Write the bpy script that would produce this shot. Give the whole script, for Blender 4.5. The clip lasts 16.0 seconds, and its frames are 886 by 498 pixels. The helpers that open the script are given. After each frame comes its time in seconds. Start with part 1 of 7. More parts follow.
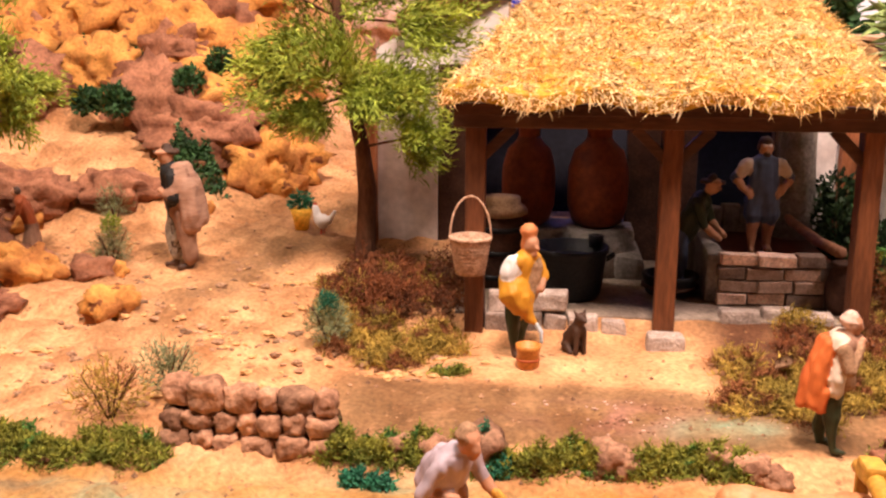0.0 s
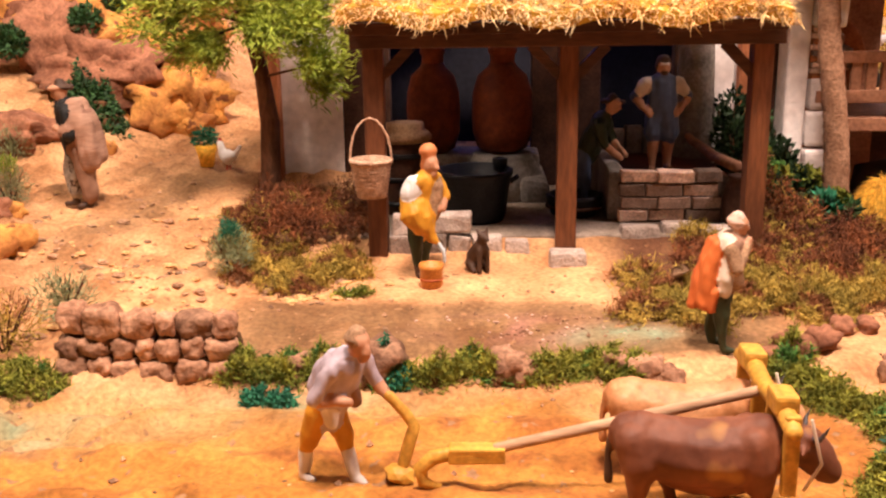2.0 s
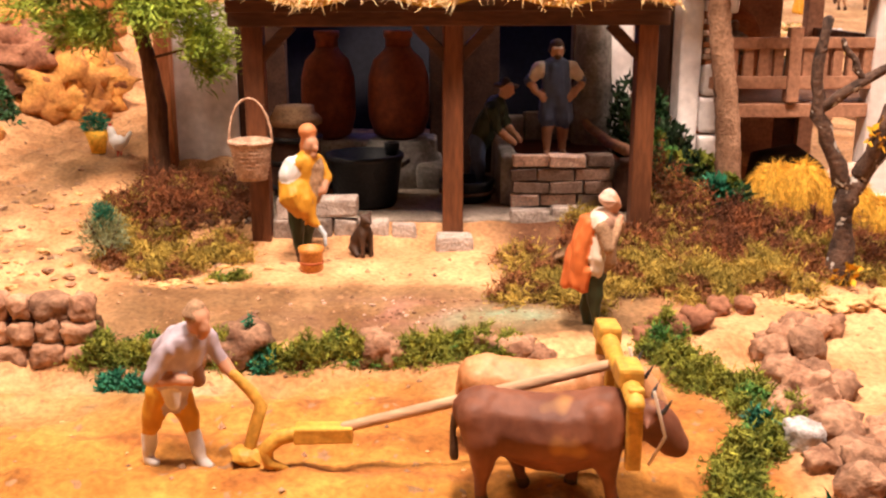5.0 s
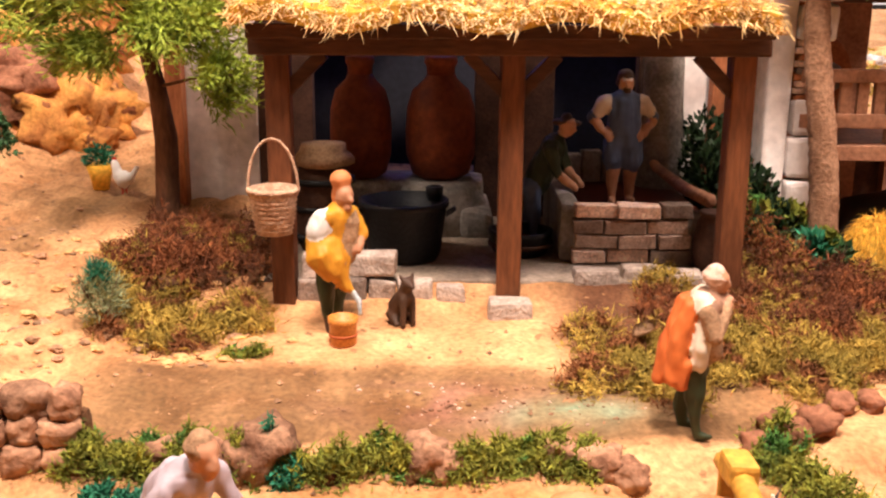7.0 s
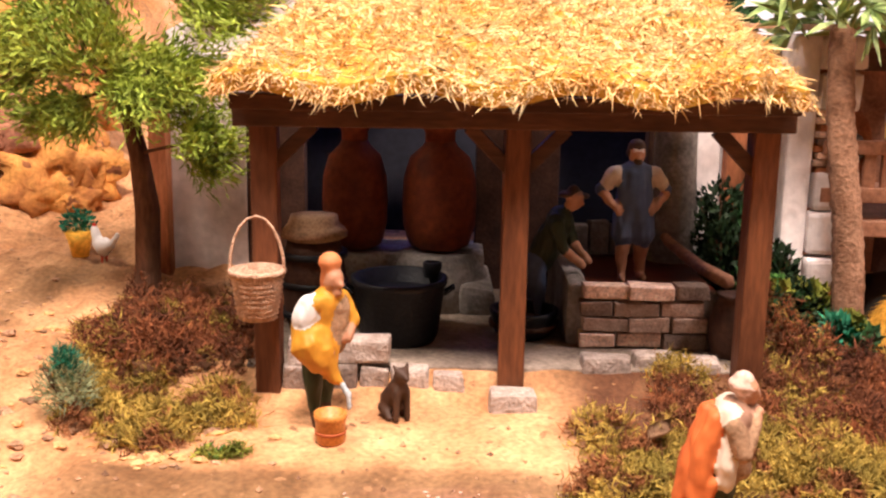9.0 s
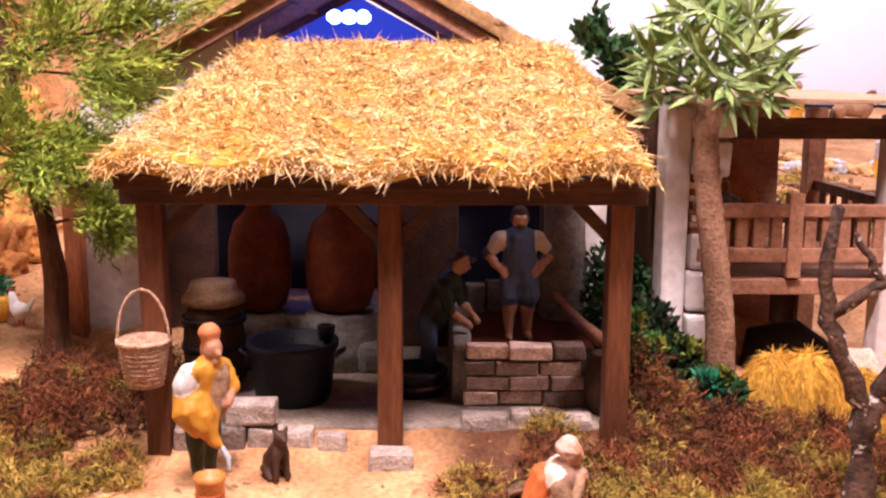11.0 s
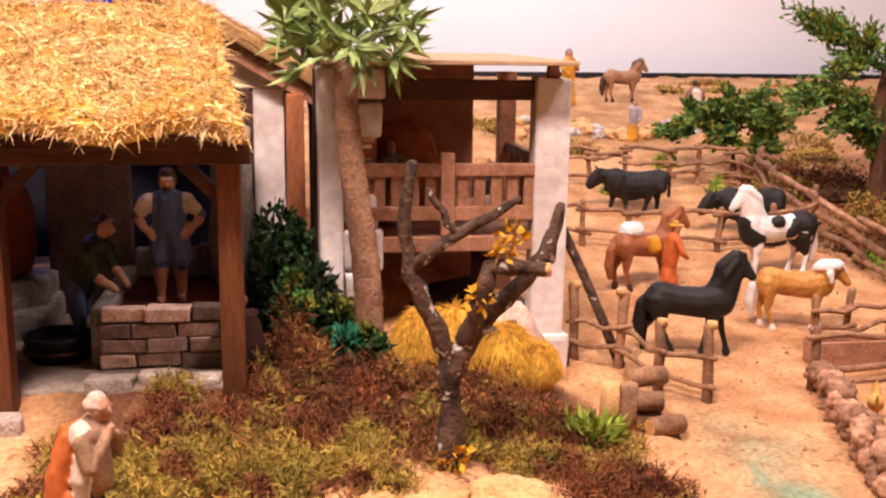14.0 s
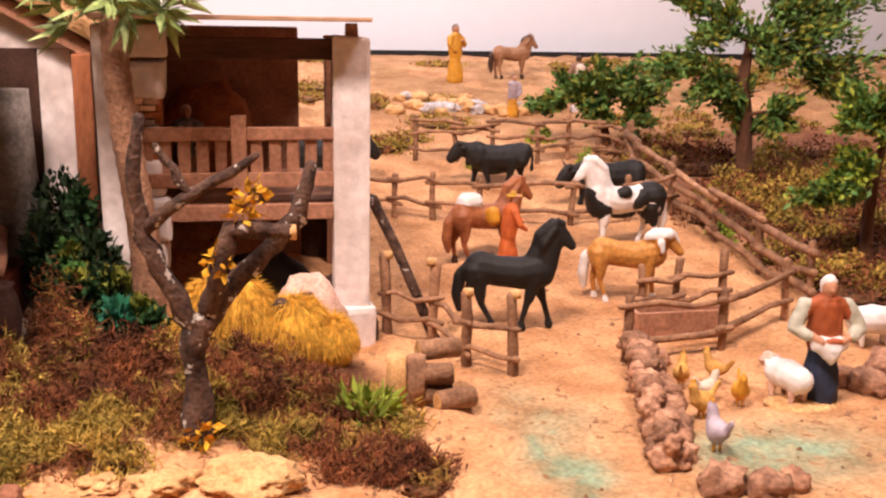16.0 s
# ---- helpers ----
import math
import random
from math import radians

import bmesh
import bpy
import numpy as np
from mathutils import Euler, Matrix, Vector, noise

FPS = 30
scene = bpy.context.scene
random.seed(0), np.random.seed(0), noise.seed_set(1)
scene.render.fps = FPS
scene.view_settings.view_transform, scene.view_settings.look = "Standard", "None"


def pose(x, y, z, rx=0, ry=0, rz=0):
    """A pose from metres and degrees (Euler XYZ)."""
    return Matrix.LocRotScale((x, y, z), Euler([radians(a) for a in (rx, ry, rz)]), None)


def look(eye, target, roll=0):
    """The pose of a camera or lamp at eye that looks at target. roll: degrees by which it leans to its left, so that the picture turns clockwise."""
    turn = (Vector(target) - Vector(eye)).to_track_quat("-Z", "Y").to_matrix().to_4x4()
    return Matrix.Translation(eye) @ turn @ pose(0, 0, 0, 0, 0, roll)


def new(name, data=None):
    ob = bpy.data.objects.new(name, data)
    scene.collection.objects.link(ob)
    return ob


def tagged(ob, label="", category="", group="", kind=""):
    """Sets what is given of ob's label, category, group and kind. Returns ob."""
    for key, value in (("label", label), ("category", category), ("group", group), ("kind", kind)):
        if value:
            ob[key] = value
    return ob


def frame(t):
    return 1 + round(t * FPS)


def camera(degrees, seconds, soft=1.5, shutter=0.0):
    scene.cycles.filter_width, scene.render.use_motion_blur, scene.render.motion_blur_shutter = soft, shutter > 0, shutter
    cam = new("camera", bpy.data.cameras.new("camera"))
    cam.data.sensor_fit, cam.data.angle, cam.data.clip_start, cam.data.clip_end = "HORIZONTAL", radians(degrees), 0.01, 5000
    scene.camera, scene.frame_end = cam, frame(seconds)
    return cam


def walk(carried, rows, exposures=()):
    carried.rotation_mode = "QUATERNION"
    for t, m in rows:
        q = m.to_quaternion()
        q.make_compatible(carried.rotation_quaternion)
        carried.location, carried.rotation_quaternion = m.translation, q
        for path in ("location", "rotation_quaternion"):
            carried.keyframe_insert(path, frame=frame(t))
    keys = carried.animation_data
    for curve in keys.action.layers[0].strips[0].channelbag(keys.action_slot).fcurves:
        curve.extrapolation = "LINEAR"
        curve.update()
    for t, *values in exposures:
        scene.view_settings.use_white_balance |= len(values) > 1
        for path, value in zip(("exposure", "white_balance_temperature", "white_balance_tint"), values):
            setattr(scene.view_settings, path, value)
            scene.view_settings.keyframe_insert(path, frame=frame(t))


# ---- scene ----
cam = camera(47.9, 16.0, soft=2.3)
PATH = [
    (0, (0.112, -0.033, 0.526), (-0.093, 1.907, 0.087), 0.3),
    (0.5, (0.124, -0.033, 0.522), (-0.049, 1.91, 0.081), 0.3),
    (1, (0.135, -0.028, 0.513), (0.007, 1.913, 0.049), 0.1),
    (1.5, (0.141, -0.034, 0.503), (0.057, 1.899, -0.003), -0.4),
    (2, (0.147, -0.04, 0.489), (0.077, 1.888, -0.036), -0.8),
    (2.5, (0.161, -0.046, 0.478), (0.111, 1.881, -0.055), -1.0),
    (3, (0.182, -0.055, 0.466), (0.159, 1.87, -0.077), -1.0),
    (3.5, (0.196, -0.058, 0.458), (0.168, 1.864, -0.095), -1.1),
    (4, (0.215, -0.056, 0.451), (0.217, 1.865, -0.104), -0.8),
    (4.2, (0.223, -0.054, 0.452), (0.238, 1.869, -0.098), -0.7),
    (6.5, (0.193, 0.105, 0.476), (0.228, 2.044, -0.014), 0.3),
    (7, (0.184, 0.154, 0.469), (0.187, 2.091, -0.027), 0.4),
    (7.5, (0.177, 0.189, 0.48), (0.163, 2.133, 0.008), 0.9),
    (8, (0.169, 0.213, 0.475), (0.171, 2.16, 0.018), 1.1),
    (8.5, (0.171, 0.229, 0.479), (0.174, 2.178, 0.027), 1.1),
    (8.7, (0.176, 0.233, 0.483), (0.177, 2.185, 0.045), 1.0),
    (11, (0.279, 0.183, 0.529), (0.322, 2.153, 0.189), 0.4),
    (11.5, (0.333, 0.158, 0.531), (0.342, 2.131, 0.202), 0.1),
    (12, (0.383, 0.152, 0.528), (0.417, 2.125, 0.201), 0.4),
    (12.5, (0.396, 0.173, 0.524), (0.562, 2.135, 0.177), 1.0),
    (13, (0.429, 0.168, 0.526), (0.666, 2.121, 0.166), 1.1),
    (13.5, (0.475, 0.156, 0.526), (0.749, 2.102, 0.156), 1.1),
    (14, (0.521, 0.151, 0.521), (0.823, 2.089, 0.127), 0.7),
    (14.5, (0.567, 0.144, 0.522), (0.913, 2.071, 0.11), 0.7),
    (15, (0.62, 0.145, 0.515), (1.002, 2.065, 0.106), 0.8),
    (15.5, (0.669, 0.157, 0.504), (1.068, 2.072, 0.09), 0.9),
    (16, (0.7, 0.173, 0.489), (1.102, 2.087, 0.074), 0.8),
]
walk(cam, [(t, look(eye, target, roll)) for t, eye, target, roll in PATH], [(0.0, -0.02, 6500, 14), (2.0, 0.03, 6500, 12), (4.0, 0.16, 6450, 9), (6.5, 0.18, 6250, 6), (8.5, 0.22, 6000, 6), (11.0, 0.02, 5600, 21), (12.5, -0.12, 5950, 18), (16.0, -0.2, 6150, 15)])

# ---- world, lamps, exposure ----
world = bpy.data.worlds.new("room_air")
scene.world = world
world.use_nodes = True
world.node_tree.nodes["Background"].inputs[0].default_value = (1.0, 0.86, 0.68, 1)
world.node_tree.nodes["Background"].inputs[1].default_value = 0.014


def area_lamp(name, eye, target, sx, sy, watts, colour):
    d = bpy.data.lights.new(name, "AREA")
    d.shape, d.size, d.size_y, d.energy, d.color = "RECTANGLE", sx, sy, watts, colour
    ob = new(name, d)
    ob.matrix_world = look(eye, target)
    return ob


area_lamp("ceiling_lamp", (0.25, 0.27, 2.25), (0.35, 1.15, 0.2), 0.45, 0.3, 94, (1.0, 0.76, 0.63))
area_lamp("ceiling_lamp", (-1.1, 0.55, 2.25), (-0.4, 1.3, 0.2), 0.45, 0.3, 40, (1.0, 0.79, 0.64))
area_lamp("ceiling_lamp", (1.65, 0.75, 2.25), (1.25, 1.55, 0.2), 0.45, 0.3, 46, (1.0, 0.77, 0.66))
area_lamp("ceiling_lamp", (1.0, 2.9, 2.4), (1.2, 3.9, 0.9), 2.4, 0.5, 64, (1.0, 0.92, 0.98))
blue = bpy.data.lights.new("loft_led", "POINT")
blue.energy, blue.color, blue.shadow_soft_size = 0.5, (0.16, 0.2, 1.0), 0.02
new("loft_led", blue).location = (0.19, 1.52, 0.60)


# ---- materials ----
def rgb(c):
    return (c[0], c[1], c[2], 1)


def mat(name, a, b=None, scale=60, rough=0.75, bump=0.3, fine=6.0, metal=0.0, island=0.0, objvar=0.0, spots=None, spot_at=0.62, spot_scale=40, stretch=(1, 1, 1), attr=None, coat=0.0, grit=1.0):
    """Two scales of noise between colours a and b, optional spots, bump; metres."""
    m = bpy.data.materials.new(name)
    m.use_nodes = True
    t = m.node_tree
    n, l = t.nodes, t.links
    bsdf = n["Principled BSDF"]
    src = n.new("ShaderNodeNewGeometry").outputs["Position"]
    mp = n.new("ShaderNodeMapping")
    mp.inputs["Scale"].default_value = stretch
    l.new(src, mp.inputs[0])
    big, small = n.new("ShaderNodeTexNoise"), n.new("ShaderNodeTexNoise")
    big.inputs["Scale"].default_value, small.inputs["Scale"].default_value = scale, scale * fine
    big.inputs["Detail"].default_value, small.inputs["Detail"].default_value = 5, 3
    l.new(mp.outputs[0], big.inputs["Vector"])
    l.new(mp.outputs[0], small.inputs["Vector"])
    b = b or tuple(v * 0.65 for v in a)
    ramp = n.new("ShaderNodeValToRGB")
    ramp.color_ramp.elements[0].position, ramp.color_ramp.elements[1].position = 0.32, 0.68
    ramp.color_ramp.elements[0].color, ramp.color_ramp.elements[1].color = rgb(b), rgb(a)
    l.new(big.outputs["Fac"], ramp.inputs[0])
    col = ramp.outputs[0]

    def mix(kind, fac, c1, c2):
        x = n.new("ShaderNodeMix")
        x.data_type, x.blend_type = "RGBA", kind
        for sock, v in ((x.inputs[0], fac), (x.inputs[6], c1), (x.inputs[7], c2)):
            if hasattr(v, "links"):
                l.new(v, sock)
            else:
                sock.default_value = v
        return x.outputs[2]

    if attr:
        at = n.new("ShaderNodeAttribute")
        at.attribute_name = attr
        col = mix("MULTIPLY", 1.0, at.outputs["Color"], col)
    if spots:
        sp = n.new("ShaderNodeTexNoise")
        sp.inputs["Scale"].default_value, sp.inputs["Detail"].default_value = spot_scale, 2
        l.new(mp.outputs[0], sp.inputs["Vector"])
        r2 = n.new("ShaderNodeValToRGB")
        r2.color_ramp.elements[0].position, r2.color_ramp.elements[1].position = spot_at, spot_at + 0.03
        l.new(sp.outputs["Fac"], r2.inputs[0])
        col = mix("MIX", r2.outputs[0], col, rgb(spots))
    sm = n.new("ShaderNodeMapRange")
    sm.inputs[1].default_value, sm.inputs[2].default_value, sm.inputs[3].default_value, sm.inputs[4].default_value = 0.3, 0.7, 1 - 0.28 * grit, 1 + 0.2 * grit
    l.new(small.outputs["Fac"], sm.inputs[0])
    col = mix("MULTIPLY", 1.0, col, sm.outputs[0])
    if island or objvar:
        rnd = n.new("ShaderNodeNewGeometry").outputs["Random Per Island"] if island else n.new("ShaderNodeObjectInfo").outputs["Random"]
        k = island or objvar
        mr = n.new("ShaderNodeMapRange")
        mr.inputs[3].default_value, mr.inputs[4].default_value = 1 - k, 1 + k * 0.6
        l.new(rnd, mr.inputs[0])
        col = mix("MULTIPLY", 1.0, col, mr.outputs[0])
    l.new(col, bsdf.inputs["Base Color"])
    bsdf.inputs["Roughness"].default_value, bsdf.inputs["Metallic"].default_value = rough, metal
    bsdf.inputs["Coat Weight"].default_value = coat
    bsdf.inputs["Specular IOR Level"].default_value = 0.3
    if bump:
        bp = n.new("ShaderNodeBump")
        bp.inputs["Strength"].default_value, bp.inputs["Distance"].default_value = bump, 0.002
        ad = n.new("ShaderNodeMath")
        l.new(big.outputs["Fac"], ad.inputs[0])
        l.new(small.outputs["Fac"], ad.inputs[1])
        l.new(ad.outputs[0], bp.inputs["Height"])
        l.new(bp.outputs[0], bsdf.inputs["Normal"])
    return m


def glow(name, colour, strength):
    m = bpy.data.materials.new(name)
    m.use_nodes = True
    b = m.node_tree.nodes["Principled BSDF"]
    b.inputs["Base Color"].default_value = rgb([v * 0.15 for v in colour])
    b.inputs["Emission Color"].default_value, b.inputs["Emission Strength"].default_value = rgb(colour), strength
    return m


M_SAND = mat("sand", (1.0, 1.0, 1.0), (0.62, 0.53, 0.46), 17, 0.95, 1.0, 11, attr="pigment", spots=(0.3, 0.16, 0.075), spot_at=0.66, spot_scale=70)
M_WALL = mat("painted_wall", (0.86, 0.84, 0.84), (0.84, 0.82, 0.82), 3, 0.8, 0.03, grit=0.05)
# for room sides out of view; dark so that they bounce less light
M_ROOM = mat("unseen_room_dark", (0.3, 0.26, 0.23), (0.27, 0.23, 0.2), 3, 0.85, 0.03, grit=0.1)
M_FLOOR = mat("tiled_floor", (0.3, 0.27, 0.25), None, 8, 0.5, 0.1)
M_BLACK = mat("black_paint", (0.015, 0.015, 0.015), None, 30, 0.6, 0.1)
M_RED = mat("red_board", (0.55, 0.05, 0.02), None, 10, 0.5, 0.05)
M_PLASTER = mat("rough_plaster", (0.86, 0.8, 0.77), (0.66, 0.57, 0.53), 18, 0.9, 0.6, 5, grit=0.45)
M_GREYSTONE = mat("rough_grey_stone", (0.52, 0.43, 0.37), (0.3, 0.23, 0.19), 60, 0.9, 1.0, 5, objvar=0.35)
M_CLAYMOUND = mat("red_clay_mound", (0.5, 0.18, 0.07), (0.34, 0.11, 0.04), 26, 0.85, 0.5)
M_GREYPL = mat("grey_cement", (0.38, 0.34, 0.31), (0.17, 0.15, 0.135), 34, 0.9, 0.9, 6)
M_DUST = mat("dusty_cement", (0.4, 0.32, 0.25), (0.19, 0.145, 0.11), 30, 0.95, 0.9, 6)
M_WOOD = mat("dark_stained_wood", (0.2, 0.07, 0.026), (0.09, 0.03, 0.012), 26, 0.6, 0.5, 5, stretch=(2, 2, 0.35))
M_WOODH = mat("dark_beam_wood", (0.11, 0.042, 0.018), (0.05, 0.02, 0.01), 26, 0.6, 0.5, 5, stretch=(0.35, 2, 2))
M_RAIL = mat("brown_rail_wood", (0.44, 0.22, 0.13), (0.3, 0.14, 0.08), 30, 0.7, 0.4)
M_REDPOST = mat("red_stained_post", (0.5, 0.19, 0.08), (0.33, 0.11, 0.045), 30, 0.7, 0.4, stretch=(2, 2, 0.4))
M_BOARD = mat("pale_board", (0.52, 0.33, 0.2), (0.4, 0.24, 0.14), 18, 0.8, 0.3, stretch=(0.4, 2, 2))
M_PALEWOOD = mat("yellow_varnished_wood", (0.62, 0.34, 0.06), (0.5, 0.25, 0.035), 30, 0.5, 0.25, 6)
# the brown spots paint the shade of pits between the stalks
M_STRAW = mat("golden_straw", (0.97, 0.76, 0.41), (0.9, 0.57, 0.2), 13, 0.8, 0.1, 8, island=0.5, spots=(0.45, 0.23, 0.06), spot_at=0.61, spot_scale=95)
M_HAY = mat("yellow_hay", (0.86, 0.5, 0.06), (0.64, 0.34, 0.04), 40, 0.9, 0.1, 5, island=0.4)
M_DRY = mat("dull_thatch", (0.5, 0.3, 0.13), (0.33, 0.18, 0.07), 40, 0.9, 0.2, 5, island=0.35)
M_MOSS = mat("green_moss", (0.34, 0.33, 0.045), (0.12, 0.16, 0.022), 34, 0.95, 0, 4, island=0.5, spots=(0.08, 0.2, 0.04), spot_at=0.6, spot_scale=26)
M_MOSSY = mat("olive_yellow_moss", (0.56, 0.38, 0.075), (0.27, 0.2, 0.035), 24, 0.95, 0, 4, island=0.5, spots=(0.26, 0.1, 0.035), spot_at=0.54, spot_scale=26)
M_MOSSB = mat("brown_dry_moss", (0.3, 0.1, 0.034), (0.1, 0.034, 0.016), 24, 0.95, 0, 4, island=0.55, spots=(0.34, 0.21, 0.045), spot_at=0.61, spot_scale=30)
M_LEAF = mat("bright_green_needles", (0.43, 0.5, 0.06), (0.23, 0.33, 0.035), 16, 0.7, 0, 4, island=0.4)
M_LEAFB = mat("fresh_green_needles", (0.36, 0.44, 0.05), (0.2, 0.29, 0.03), 16, 0.7, 0, 4, island=0.4)
M_LEAFG = mat("green_leaves", (0.15, 0.27, 0.05), (0.06, 0.15, 0.035), 14, 0.55, 0, 4, island=0.5)
M_LEAFD = mat("dark_green_leaves", (0.04, 0.11, 0.03), (0.02, 0.06, 0.02), 20, 0.6, 0, 4, island=0.5)
# leaf green taken down to near black to paint the gap's shade
M_GAPSHADE = mat("gap_shade_leaves", (0.022, 0.05, 0.016), (0.012, 0.028, 0.01), 20, 0.6, 0, 4, island=0.5)
M_TEAL = mat("blue_green_foliage", (0.03, 0.22, 0.11), (0.02, 0.12, 0.07), 40, 0.7, 0, 4, island=0.4)
M_GREYGREEN = mat("grey_green_foliage", (0.36, 0.38, 0.2), (0.2, 0.24, 0.11), 40, 0.8, 0, 4, island=0.4)
M_PALM = mat("palm_leaf", (0.42, 0.52, 0.2), (0.19, 0.31, 0.08), 30, 0.5, 0.1, 4, island=0.4)
M_YLEAF = mat("yellow_leaf", (0.75, 0.42, 0.02), (0.55, 0.26, 0.01), 60, 0.7, 0, 4, island=0.3)
M_BARK = mat("brown_bark", (0.16, 0.07, 0.035), (0.07, 0.03, 0.015), 45, 0.9, 1.0, 5, stretch=(1, 1, 0.35))
M_GREYBARK = mat("lichen_grey_bark", (0.14, 0.08, 0.055), (0.03, 0.017, 0.012), 60, 0.9, 1.0, 4, spots=(0.5, 0.45, 0.4), spot_at=0.63, spot_scale=90)
M_PALMBARK = mat("palm_bark", (0.36, 0.2, 0.12), (0.22, 0.11, 0.06), 60, 0.9, 0.8, 4)
M_STICK = mat("fence_stick", (0.42, 0.23, 0.125), (0.17, 0.085, 0.045), 45, 0.85, 0.7, 5, objvar=0.25)
M_CUT = mat("cut_wood_end", (0.66, 0.4, 0.17), (0.5, 0.27, 0.1), 60, 0.8, 0.3)
M_ROCK = mat("reddish_stone", (0.52, 0.29, 0.175), (0.22, 0.105, 0.06), 45, 0.9, 1.0, 4, objvar=0.4)
M_SANDROCK = mat("sandy_stone", (0.74, 0.45, 0.2), (0.55, 0.3, 0.12), 30, 0.95, 1.0, 8)
# dark spots stand for shaded crevices, painted into the rock colour
M_OCHREROCK = mat("ochre_cork_rock", (0.72, 0.35, 0.085), (0.36, 0.14, 0.04), 22, 0.95, 1.0, 7, spots=(0.22, 0.08, 0.03), spot_at=0.63, spot_scale=38)
M_BROWNROCK = mat("brown_cork_rock", (0.4, 0.18, 0.1), (0.17, 0.065, 0.035), 30, 0.95, 1.0, 6)
M_WHITEROCK = mat("pale_quartz", (0.66, 0.6, 0.58), (0.36, 0.31, 0.29), 60, 0.7, 0.8, 4)
M_BRICK = mat("worn_brick", (0.86, 0.62, 0.49), (0.56, 0.37, 0.28), 70, 0.9, 0.8, 5, objvar=0.7)
M_WINE = mat("wine_red_floor", (0.12, 0.022, 0.008), (0.06, 0.012, 0.006), 40, 0.35, 0.2)
M_JAR = mat("red_brown_clay", (0.25, 0.055, 0.017), (0.13, 0.026, 0.01), 22, 0.6, 0.2)
M_TUB = mat("blue_black_iron", (0.014, 0.015, 0.019), (0.007, 0.007, 0.01), 40, 0.5, 0.4)
M_SHAWL = mat("striped_blanket", (0.44, 0.26, 0.18), (0.32, 0.18, 0.12), 40, 0.85, 0.3, 4, grit=0.5, spots=(0.3, 0.16, 0.11), spot_at=0.6, spot_scale=34, stretch=(0.4, 0.4, 2.2))
M_MOTTLE = mat("mottled_grey_breeches", (0.45, 0.4, 0.33), (0.2, 0.16, 0.12), 40, 0.8, 0.2, 4, spots=(0.1, 0.07, 0.05), spot_at=0.56, spot_scale=150)
M_SOIL = mat("dark_moss_soil", (0.16, 0.075, 0.03), (0.07, 0.03, 0.014), 60, 1.0, 0.8)
# brown of barrel and pot; also gives the house wall its painted shade
M_CLAY_SHADE = mat("brown_barrel_and_wall_shade", (0.09, 0.042, 0.026), (0.05, 0.022, 0.015), 40, 0.8, 0.4)
M_FELT = mat("tan_cloth", (0.42, 0.26, 0.15), (0.27, 0.16, 0.09), 60, 0.95, 0.4)
M_WICKER = mat("wicker", (0.7, 0.47, 0.33), (0.46, 0.27, 0.17), 150, 0.9, 0.9, 3)
# near-black navy that paints the shade inside the house openings
M_NAVY = mat("opening_shade_navy", (0.016, 0.016, 0.024), None, 20, 0.9, 0.2)
M_PINK = mat("pink_plaster", (0.72, 0.5, 0.4), (0.55, 0.35, 0.27), 40, 0.9, 0.5)
M_SKIN = mat("painted_flesh", (0.52, 0.27, 0.16), (0.42, 0.2, 0.11), 24, 0.5, 0.06, 4, grit=0.35)
M_ORANGE = mat("orange_cloak_paint", (0.66, 0.18, 0.045), (0.5, 0.11, 0.03), 24, 0.55, 0.06, 4, grit=0.35)
M_YELLOW = mat("mustard_paint", (0.66, 0.33, 0.03), (0.5, 0.22, 0.02), 24, 0.5, 0.06, 4, grit=0.35)
M_CREAM = mat("cream_paint", (0.72, 0.62, 0.5), (0.55, 0.45, 0.35), 24, 0.6, 0.06, 4, grit=0.35)
M_WHITE = mat("white_paint", (0.8, 0.78, 0.76), (0.62, 0.58, 0.55), 24, 0.6, 0.06, 4, grit=0.35)
M_LILAC = mat("grey_lilac_paint", (0.5, 0.44, 0.5), (0.34, 0.28, 0.32), 24, 0.6, 0.06, 4, grit=0.35)
M_DKGREEN = mat("dark_green_paint", (0.035, 0.045, 0.02), None, 24, 0.5, 0.06, 4, grit=0.35)
M_BLUE = mat("faded_blue_paint", (0.085, 0.12, 0.21), (0.06, 0.08, 0.14), 24, 0.6, 0.06, 4, grit=0.35)
M_NAVYCLOTH = mat("navy_skirt_paint", (0.03, 0.04, 0.075), None, 24, 0.6, 0.06, 4, grit=0.35)
M_BRNCLOTH = mat("brown_cloth_paint", (0.3, 0.17, 0.11), (0.2, 0.1, 0.06), 24, 0.7, 0.06, 4, grit=0.35)
M_SLEEVE = mat("grey_green_sleeve_paint", (0.5, 0.5, 0.4), (0.36, 0.36, 0.28), 24, 0.6, 0.06, 4, grit=0.35)
M_DKBRN = mat("dark_brown_paint", (0.07, 0.035, 0.02), None, 24, 0.6, 0.06, 4, grit=0.35)
M_CAP = mat("terracotta_cap_paint", (0.6, 0.22, 0.08), (0.46, 0.15, 0.05), 24, 0.55, 0.06, 4, grit=0.35)
M_RUST = mat("rust_vest_paint", (0.4, 0.1, 0.03), None, 24, 0.6, 0.06, 4, grit=0.35)
M_COW1 = mat("red_brown_hide", (0.22, 0.078, 0.038), (0.1, 0.032, 0.017), 26, 0.6, 0.15, 6, grit=0.4, spots=(0.36, 0.17, 0.05), spot_at=0.64, spot_scale=14)
M_COW2 = mat("tan_hide", (0.6, 0.31, 0.15), (0.42, 0.17, 0.06), 34, 0.5, 0.3, 6, grit=0.7)
M_HORSEB = mat("black_coat", (0.016, 0.014, 0.013), (0.009, 0.008, 0.007), 40, 0.62, 0.2)
M_PALOM = mat("palomino_coat", (0.55, 0.26, 0.06), (0.42, 0.18, 0.035), 30, 0.5, 0.1)
